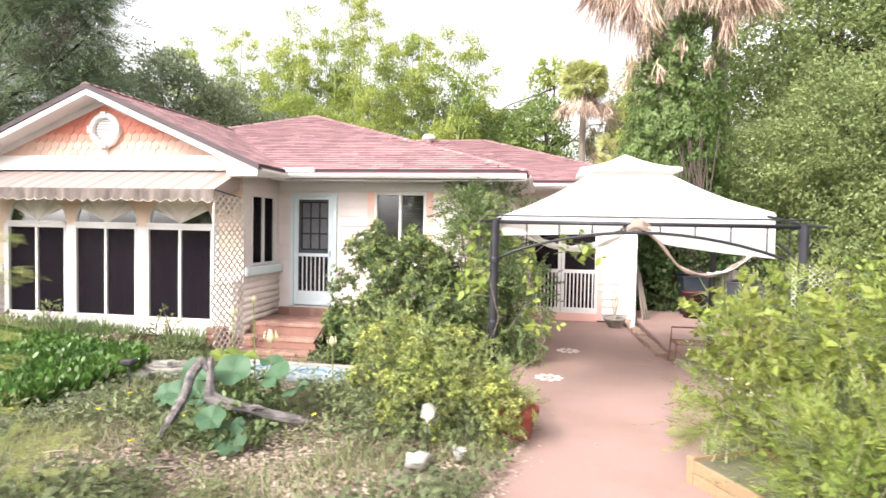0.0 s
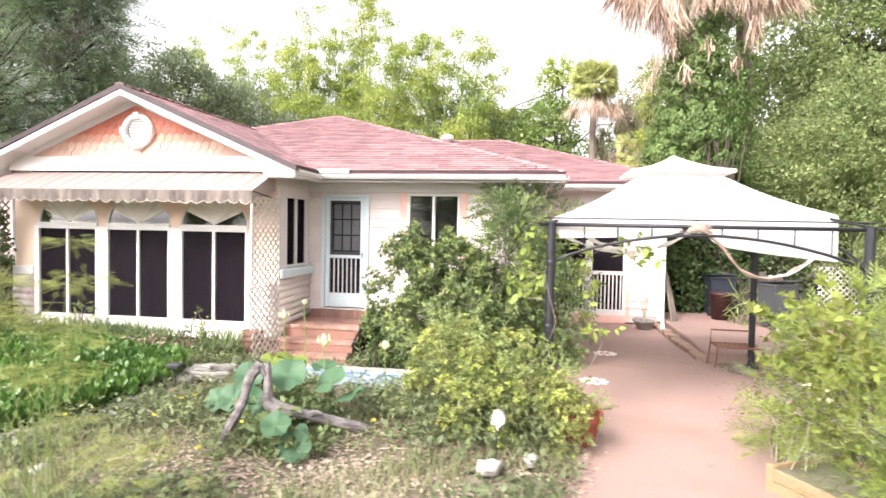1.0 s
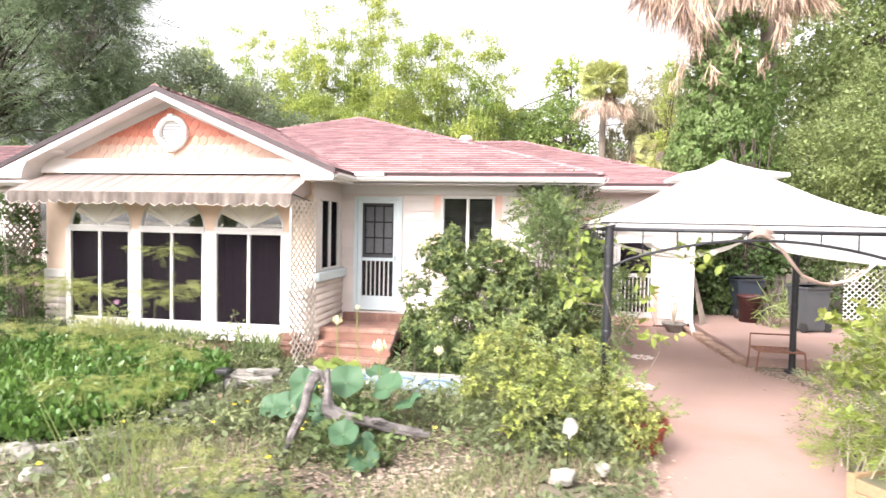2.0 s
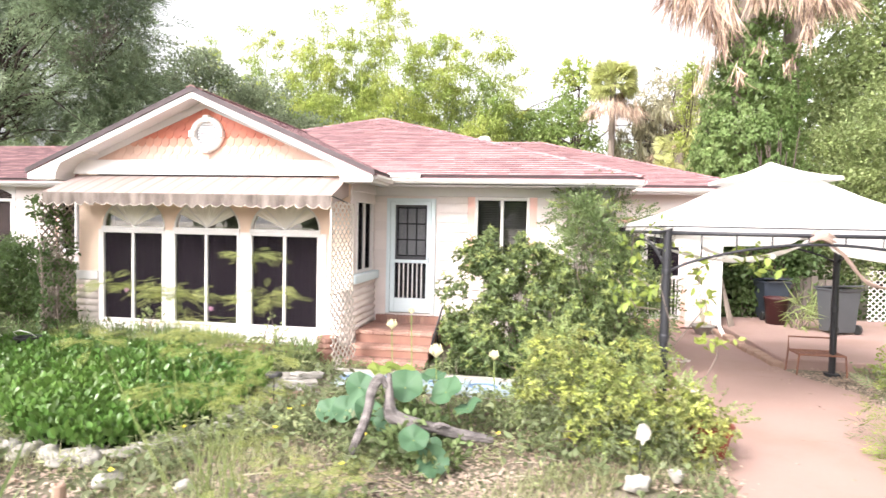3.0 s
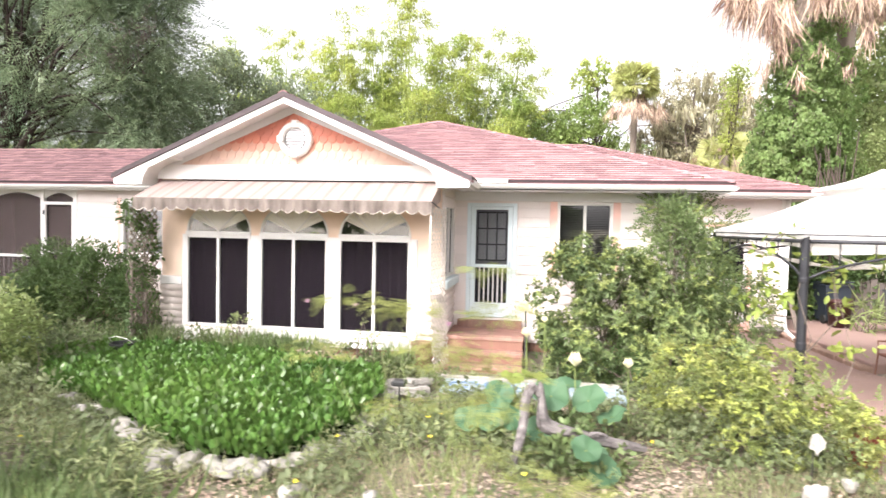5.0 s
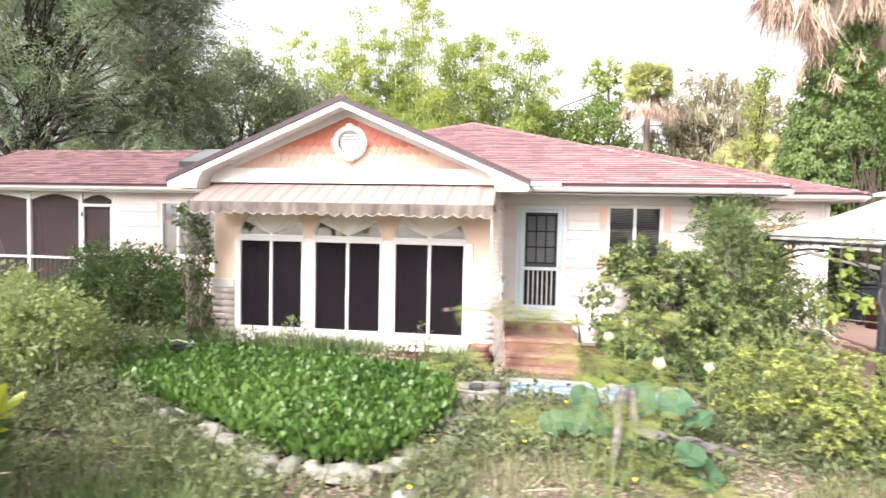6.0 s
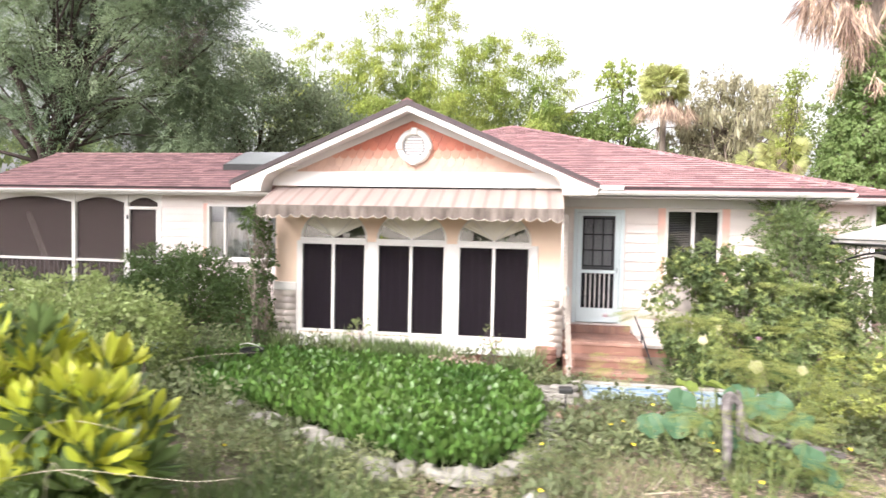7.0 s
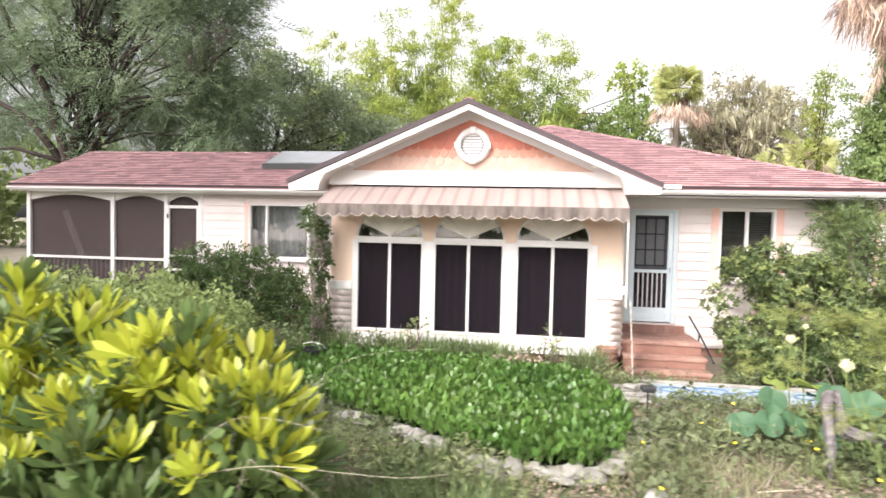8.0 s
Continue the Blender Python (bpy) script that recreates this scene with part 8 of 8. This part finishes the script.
    part("crown", scattered("crown", PLUME, M["cedar"], p, turns(d, flat=0.5), 0.66 * (0.6 + 0.8 * rng.random(len(p)))), None, t, "dark green drooping plumes")
    q, o = in_blobs([(x, y + 0.5, z, rx * 0.72, ry * 0.6, rz * 0.72) for x, y, z, rx, ry, rz in blobs], 4200, 0.1)
    part("inner_crown", scattered("inner_crown", PLUME, M["cedar"], q, turns(rng.normal(size=q.shape), flat=0.2), 0.55 * (0.6 + 0.8 * rng.random(len(q)))), None, t, "shaded inner plumes")
    q, o = in_blobs([(-18.6, 19.2, 8.2, 1.3, 0.6, 0.7), (-17.6, 19.3, 9.2, 0.8, 0.5, 0.6)], 110, 0.1)
    part("dead_growth", scattered("dead_growth", PLUME, M["dead_twig"], q, turns(rng.normal(size=q.shape), flat=0.2), 0.55 * (0.6 + 0.8 * rng.random(len(q)))), None, t, "reddish dead twigs")


cedar()
tree("oak_tree", "rounded oak behind the house, greyed for haze", (-19.5, 28, 0), (-19.5, 28, 6), 0.3, [(-19.5, 28, 6.9, 3.2, 2.5, 4.0), (-16.4, 28.5, 6.2, 2.6, 2.5, 3.3), (-22.5, 27, 6.6, 2.8, 2.5, 4.2), (-14.0, 29.0, 5.0, 2.2, 2, 2.7), (-12.5, 28, 3.6, 2.2, 2, 2.2)], 600, 100, 0.55, 0.17, "hazy_oak", limbs=30, shell=0.5)


def bamboo(x, y, top, sway, width, label):
    t = thing("bamboo_clump", label, "bamboo", "bamboo grove")
    g, cc, oo = Geo(), [], []
    for k in range(8):
        bx, by = x + rnd.uniform(-0.6, 0.6), y + rnd.uniform(-0.6, 0.6)
        h = top * rnd.uniform(0.72, 1.17)
        lean_ = Vector((sway + rnd.uniform(-width, width), rnd.uniform(-1, 1), 0))
        pts = [Vector((bx, by, h * s)) + lean_ * (s ** 2.2) for s in (0, 0.25, 0.5, 0.75, 0.9, 1.0)]
        g.tube([tuple(q) for q in pts], [0.05, 0.045, 0.04, 0.03, 0.02, 0.008], 5, cap=False)
        for j in range(10):
            s = 0.30 + 0.70 * rnd.random() ** 0.8
            i = min(int(s * 5), 4)
            q = pts[i].lerp(pts[i + 1], s * 5 - i)
            r = width * 0.42 * (1.15 - s * 0.6)
            off = Vector((rnd.gauss(0, r), rnd.gauss(0, r * 0.7), rnd.gauss(0, 0.3)))
            cc.append(tuple(q + off))
            oo.append(tuple(off.normalized()))
    part("cane", g, M["cane"], t, kind="stuff")
    part("foliage", leaves(np.array(cc), 85, 0.36, 0.30, np.array(oo), NARROW, M["bamboo"], "foliage", 0.3, 0.25), None, t)


for x, y, top, sway, width in ((-21.5, 36, 13.0, -1.0, 1.8), (-19.5, 35, 12.6, 0.2, 1.6), (-17.5, 36.5, 12.0, 0.4, 1.6), (-15.6, 35, 13.0, 0.2, 1.7), (-13.4, 36, 14.0, -0.2, 1.6), (-11.8, 36, 15.4, 0.1, 1.3), (-9.8, 35, 13.2, 0.4, 1.8), (-7.8, 36, 13.6, 0.6, 1.9), (-5.8, 36, 12.2, 1.0, 1.7), (-10.8, 33, 9.0, 0, 1.7), (-14.5, 33, 8.6, 0, 1.8), (-7.0, 33, 8.2, 0.3, 1.8)):
    bamboo(x, y, top, sway, width, "tall feathery yellow-green bamboo behind the house")
tree("tree", "soft olive trees crowded behind the bamboo", (-8, 41, 0), (-8, 41, 7), 0.2, [(-17.5, 40, 8.0, 2.6, 2, 3.6), (-13.5, 40.5, 9.0, 2.6, 2, 3.8), (-9.5, 41, 9.0, 2.8, 2, 4.0), (-5.8, 41, 8.4, 2.6, 2, 3.8), (-2.6, 42, 7.2, 2.2, 2, 3.0)], 480, 70, 0.55, 0.2, "mid", limbs=40, shell=0.35)
tree("tree", "rounded bright green tree behind the roof", (-15.0, 31, 0), (-15, 31, 6), 0.15, [(-15.2, 31, 7.0, 1.1, 1.0, 1.3), (-11.2, 30, 6.0, 1.4, 1.0, 1.2)], 120, 60, 0.25, 0.16, "bright", limbs=8)
tree("tree", "bright green tree beyond the rear roof", (0.2, 38, 0), (0.2, 38, 8), 0.22, [(-0.3, 38, 8.0, 1.7, 1.8, 2.8), (-2.2, 38.5, 7.2, 1.6, 1.5, 2.6), (0.6, 38, 5.8, 1.4, 1.5, 2.0)], 190, 70, 0.42, 0.22, "bright", limbs=20, shell=0.45)
tree("tree", "thin open tree behind the bright green tree", (0.6, 42, 0), (0.6, 42, 12), 0.16, [(0.2, 42, 12.8, 1.3, 1.0, 1.6), (2.2, 42, 12.2, 1.5, 1.0, 1.5), (-3.8, 41, 9.5, 1.3, 1, 1.3)], 90, 26, 0.25, 0.25, "bamboo", limbs=16, shell=0.2)
MOSS = [(6.5, 40, 9.4, 2.8, 2, 3.4), (4.4, 40, 7.5, 1.6, 1.6, 3.2), (9.2, 40, 8.8, 2.2, 2, 3.2), (5.5, 39, 5.0, 2.5, 1.6, 2.4)]
moss_tree = tree("tree", "grey moss-hung tree behind the rear wing", (6.8, 40, 0), (6.8, 40, 9), 0.3, MOSS, 420, 30, 0.34, 0.22, "grey_leaf", limbs=60, template=SMALL, droop=0.3, shell=0.25, bark="bark_grey")
p, d, out, c = in_lumps(MOSS, 170, 16, 0.35, 0.4)
part("moss", scattered("moss", NARROW, M["grey_leaf"], p, turns(rng.normal(size=p.shape) * 0.2 - np.array([0, 0, 1]), flat=0), 0.75 * (0.5 + rng.random(len(p)))), None, moss_tree, "hanging strands of grey moss")
tree("tree", "dull green trees low behind the roofs", (-3, 45, 0), (-3, 45, 6), 0.2, [(-4.5, 44, 6.5, 2.6, 2, 3.4), (-7, 46, 6, 3, 2, 3), (3, 47, 6.5, 3, 2, 3), (10, 46, 7, 5, 2, 4), (16, 44, 8, 4, 3, 5)], 420, 50, 0.5, 0.26, "mid", limbs=10)


def fan_frond(n=14):
    """A palm fan leaf: narrow blades spreading from the tip of a stalk."""
    v, f = [(-0.012, 0, 0), (0.012, 0, 0), (0.010, 0.5, 0.02), (-0.010, 0.5, 0.02)], [(0, 1, 2, 3)]
    for k in range(n):
        a0 = radians(-80 + 160 * k / (n - 1))
        d = Vector((math.sin(a0), math.cos(a0), 0))
        s = Vector((math.cos(a0), -math.sin(a0), 0)) * 0.028
        b = Vector((0, 0.5, 0.02))
        m = b + d * 0.3 + Vector((0, 0, 0.03))
        e2 = b + d * (0.5 - 0.08 * abs(math.sin(a0))) + Vector((0, 0, -0.10))
        j = len(v)
        v += [tuple(b), tuple(m + s), tuple(e2), tuple(m - s)]
        f.append((j, j + 1, j + 2, j + 3))
    return v, f


FAN = fan_frond()


def dead_frond(n=12):
    """A collapsed dry fan: thin strips hanging close together from a bent stalk."""
    v, f = [(-0.010, 0, 0), (0.010, 0, 0), (0.007, 0.3, 0.05), (-0.007, 0.3, 0.05)], [(0, 1, 2, 3)]
    for k in range(n):
        a0 = radians(-30 + 60 * k / (n - 1) + 5 * math.sin(k * 2.7))
        d = Vector((math.sin(a0), math.cos(a0), 0))
        s = Vector((0.011, 0, 0))
        b = Vector((0, 0.28, 0.05))
        m = b + d * 0.28 + Vector((0, 0, 0.04 * (-1) ** k))
        e2 = b + Vector((d.x * 0.75, d.y, 0)) * (0.55 + 0.17 * (k % 3)) + Vector((0, 0, 0.06 * math.sin(k * 1.9)))
        j = len(v)
        v += [tuple(b), tuple(m + s), tuple(e2), tuple(m - s)]
        f.append((j, j + 1, j + 2, j + 3))
    return v, f


DEAD = dead_frond()


def palm(x, y, h, r, label, green, dead, size, skirt, droop_green=0.3, shape=FAN):
    t = thing("palm_tree", label, "palm")
    part("trunk", Geo().tube([(x + 0.1, y, 0), (x, y, h * 0.4), (x, y, h)], [r * 1.2, r, r * 0.9], 10), M["bark_grey"], t, smooth=True)
    a0 = rng.random(green) * 6.283
    el = rng.uniform(-0.5, 1.2, green) - droop_green
    d = np.column_stack([np.cos(a0) * np.cos(el), np.sin(a0) * np.cos(el), np.sin(el)])
    c = np.array([[x, y, h]]) + d * 0.15
    part("crown", scattered("crown", shape, M["frond"], c, turns(d, flat=0.35), rng.uniform(0.8, 1.15, green) * size), None, t, "green fan fronds")
    groups = max(8, dead // 13)
    ga, gz, gr = rng.random(groups) * 6.283, rng.random(groups), rng.random(groups)
    pick = rng.integers(0, groups, dead)
    a0 = ga[pick] + rng.normal(size=dead) * 0.22
    el = -1.10 - 0.33 * gz[pick] + rng.normal(size=dead) * 0.3
    rr = 0.25 + 0.85 * size * gr[pick] + rng.normal(size=dead) * 0.08
    d = np.column_stack([np.cos(a0) * np.cos(el), np.sin(a0) * np.cos(el), np.sin(el)])
    c = np.column_stack([x + np.cos(a0) * rr, y + np.sin(a0) * rr, h + 0.2 - gz[pick] * skirt - 0.45 * (rr - 0.25) + rng.normal(size=dead) * 0.1])
    part("skirt", scattered("skirt", DEAD, M["dead"], c, turns(d, flat=0.6), rng.uniform(0.45, 1.1, dead) * size), None, t, "hanging dead brown fronds")
    return t


ivy_palm = palm(3.3, 15.9, 10.0, 0.32, "tall palm smothered in ivy with a skirt of dead fronds", 30, 110, 1.25, 1.2)
IVY = [(3.35, 15.7, 5.4, 1.0, 0.8, 1.5), (3.3, 15.7, 4.2, 1.2, 0.9, 1.3), (3.45, 15.8, 6.5, 0.75, 0.6, 0.9), (3.5, 16.0, 7.6, 0.9, 0.6, 0.8), (2.55, 15.7, 3.2, 0.55, 0.6, 1.8), (4.3, 15.8, 3.4, 0.6, 0.6, 1.9), (4.5, 16.1, 5.4, 0.45, 0.5, 1.5), (2.5, 15.8, 1.6, 0.5, 0.5, 1.6), (3.35, 15.5, 2.2, 0.9, 0.5, 1.8), (4.3, 15.7, 1.6, 0.6, 0.5, 1.6)]
p, d, out, c = in_lumps(IVY, 1250, 30, 0.15, 0.85)
away = (p - np.array([3.4, 15.9, 0])) * np.array([1, 1, 0]) + rng.normal(size=p.shape) * 0.35 + np.array([0, 0, 0.25])
part("ivy", scattered("ivy", WIDE, M["ivy"], p, facing(rng.normal(size=p.shape) * 0.45 - np.array([0, 0, 1]), away), 0.072 * (0.55 + 0.9 * rng.random(len(p)))), None, ivy_palm, "thick green ivy over the trunk")
q, o = in_blobs([(x, y + 0.15, z, rx * 0.8, ry * 0.6, rz * 0.85) for x, y, z, rx, ry, rz in IVY], 8000, 0.3)
part("inner_ivy", scattered("inner_ivy", WIDE, M["ivy"], q, turns(rng.normal(size=q.shape), flat=0.1), 0.16 * (0.7 + 0.6 * rng.random(len(q)))), None, ivy_palm, "shaded inner ivy")
wood = Geo()
for k in range(16):
    x = 3.75 + rnd.gauss(0, 0.2)
    wood.tube([(x, 14.95 + rnd.random() * 0.2, 0), (x + rnd.gauss(0, 0.1), 14.85, 2.5), (x + rnd.gauss(0, 0.2), 14.95, 3.7 + rnd.random())], [0.026, 0.022, 0.012], 5)
part("vine_stem", wood, M["bark"], ivy_palm)


def frond_bunch(x, y, z, n, ln, spread, lean=0.0):
    """Dry fan leaves hanging together: long narrow strips from one point."""
    a0 = rng.normal(size=n) * spread + lean
    b0 = rng.normal(size=n) * spread
    d = np.column_stack([np.sin(a0), np.sin(b0), -np.cos(a0)])
    c = np.column_stack([x + rng.normal(size=n) * 0.07, y + rng.normal(size=n) * 0.07, z + rng.normal(size=n) * 0.09])
    return c, d, ln * (0.55 + 0.6 * rng.random(n))


STRIP = ([(-0.007, 0, 0), (0.007, 0, 0), (0.012, 0.45, 0.05), (-0.012, 0.45, 0.05), (0.002, 1, -0.05), (-0.002, 1, -0.05)], [(0, 1, 2, 3), (3, 2, 4, 5)])
got = [frond_bunch(*q) for q in ((1.5, 15.0, 8.2, 120, 1.2, 0.30, -0.25), (1.85, 15.0, 8.0, 150, 1.2, 0.26, -0.1), (2.2, 14.9, 7.8, 170, 1.2, 0.22, 0.0), (2.6, 14.9, 7.7, 140, 1.0, 0.2, 0.05), (2.5, 15.0, 6.95, 60, 0.7, 0.2, -0.05), (2.3, 15.1, 6.4, 34, 0.6, 0.2, -0.1), (2.15, 15.2, 5.9, 16, 0.45, 0.2, -0.1), (3.25, 14.9, 8.1, 150, 0.8, 0.22, 0.0), (3.65, 14.9, 8.1, 130, 0.75, 0.22, 0.0), (4.25, 15.0, 8.1, 130, 0.85, 0.24, 0.05), (4.7, 15.0, 8.1, 150, 0.9, 0.26, 0.12), (5.1, 15.1, 8.1, 130, 0.95, 0.3, 0.2), (4.45, 15.0, 7.2, 60, 0.7, 0.2, 0.05), (2.86, 14.65, 5.95, 40, 0.40, 0.4, 0.0), (3.38, 14.75, 6.55, 20, 0.3, 0.3, 0.0), (4.0, 14.9, 6.2, 22, 0.38, 0.3, 0.0))]
c, d, ln = (np.concatenate([q[k] for q in got]) for k in range(3))
part("dead_fronds", scattered("dead_fronds", STRIP, M["dead"], c, turns(d, flat=0.1), np.column_stack([0.9 + 0.5 * rng.random(len(c)), ln, ln])), None, ivy_palm, "long dry fronds hanging in bunches")
palm(4.7, 16.6, 9.8, 0.22, "second palm behind the ivy with dead hanging fronds", 26, 130, 1.1, 1.6)
shrub("hedge", "dark ivy thicket at the foot of the palm", [(2.75, 14.9, 0.9, 0.45, 0.3, 1.0), (3.3, 15.0, 1.3, 0.5, 0.3, 1.4), (4.3, 15.1, 1.5, 0.6, 0.3, 1.3)], 260, 22, 0.16, 0.11, "shrub_dark", template=WIDE, stems=6, base=(3.1, 15.0, 0))
palm(2.3, 36.6, 10.9, 0.2, "distant palm with a brown skirt", 110, 140, 1.5, 1.6, 0.15, FAN)
palm(2.55, 19.2, 4.6, 0.16, "small yellowish palm beside the ivy", 46, 20, 0.75, 0.8, 0.4, FAN)
tree("tree", "thin yellow-green tree leaning along the ivy", (2.72, 19.4, 0), (2.72, 19.4, 5.4), 0.07, [(2.72, 19.4, 6.3, 0.34, 0.4, 0.9), (2.78, 19.4, 4.9, 0.4, 0.4, 1.0), (3.0, 19.4, 7.2, 0.3, 0.4, 0.5)], 90, 30, 0.2, 0.11, "bamboo", limbs=14, template=SLIM, droop=0.3, shell=0.3)
shrub("palmetto", "yellow-green palmetto fronds behind the rear wing", [(4.6, 26.5, 4.6, 0.9, 0.8, 1.2)], 110, 1, 0.1, 0.9, "frond", template=FAN, stems=4, base=(4.6, 26.5, 0))

tree("tree", "dense green tree growing behind the gazebo", (8.2, 15.5, 0), (8.2, 15.5, 5), 0.22, [(7.6, 15, 4.3, 2.0, 1.7, 2.3), (9.8, 14.5, 4.4, 2.3, 1.8, 2.8), (6.2, 16.3, 3.2, 1.4, 1.2, 2.3), (8.6, 14.5, 2.0, 2.5, 1.5, 1.7), (11.5, 13.5, 3.6, 2.2, 1.8, 3.0)], 1000, 150, 0.38, 0.085, "mid", template=SMALL, limbs=30, shell=0.3, flat=0.4)
tree("tree", "taller dark tree behind the garden", (9.5, 21, 0), (9.5, 21, 9), 0.3, [(8.5, 21, 9.0, 3.0, 2.5, 3.5), (12.5, 21, 9.5, 3.5, 2.5, 4.0), (6.6, 20, 5.0, 2.0, 1.8, 3.0), (11, 20, 5.0, 3, 2, 3)], 700, 100, 0.55, 0.15, "mid", limbs=24, shell=0.25, flat=0.4)
shrub("hedge", "dark green hedge at the back of the patio", [(4.2, 17.0, 1.3, 1.6, 0.9, 1.5), (6.8, 16.5, 1.4, 1.8, 1.0, 1.6), (2.9, 17.5, 1.5, 0.7, 0.9, 1.6), (9.5, 15.0, 1.0, 2.0, 1.2, 1.3), (7.5, 12.5, 0.8, 1.0, 1.0, 0.9)], 520, 22, 0.18, 0.13, "shrub_dark", stems=10, base=(5, 17, 0))
shrub("hedge", "light green growth beyond the gazebo", [(5.4, 9.0, 0.9, 1.0, 1.2, 1.1), (6.2, 7.0, 1.2, 1.3, 1.3, 1.5), (5.3, 5.4, 1.2, 1.0, 0.9, 1.4)], 420, 18, 0.15, 0.1, "lime", stems=16, base=(5.6, 7.2, 0))
c, o = in_blobs([(x, 62 + 4 * math.sin(x), 4.0 + 1.5 * math.sin(x * 0.7), 5, 3, 4.5) for x in range(-70, 75, 5)] + [(-46 + 2 * math.sin(k), k, 4.5, 3, 4, 5) for k in range(-10, 60, 5)] + [(34 + 2 * math.sin(k), k, 4.5, 3, 4, 5.5) for k in range(-10, 60, 5)], 2200, 0.35)
tagged(new("far_woods", leaves(c, 20, 0.8, 0.8, o, SMALL, M["mid"], "far_woods")), "green woods closing the view behind everything", "woods", kind="stuff")
for x, y, h, r in ((-40, -46, 5, 5), (-29, -52, 4, 4.5), (-12, -50, 4.5, 5), (-3, -55, 4, 4), (13, -48, 5, 5), (26, -50, 5, 5)):
    tree("oak_tree", "dark oak across the road from the garden", (x, y, 0), (x, y, h), 0.3, [(x, y, h + 0.5, r, 3.5, h * 0.6), (x + 2, y + 1, h * 0.75, r * 0.8, 3, h * 0.5)], 170, 30, 0.6, 0.5, "oak", limbs=8, group="oaks across the road")

# unseen tree, added out of view to darken the wing's roof and wall
tree("oak_tree", "unseen oak added to shade the screened wing", (-23.5, -1.0, 0), (-22.5, -0.5, 13), 0.4, [(-22, 0, 14.5, 5.5, 4.5, 3.6), (-17.5, -1.5, 15.0, 3.5, 3.5, 2.6), (-26, 1, 14, 4, 4, 3)], 240, 40, 0.7, 0.42, "oak", limbs=30, shell=0.3)
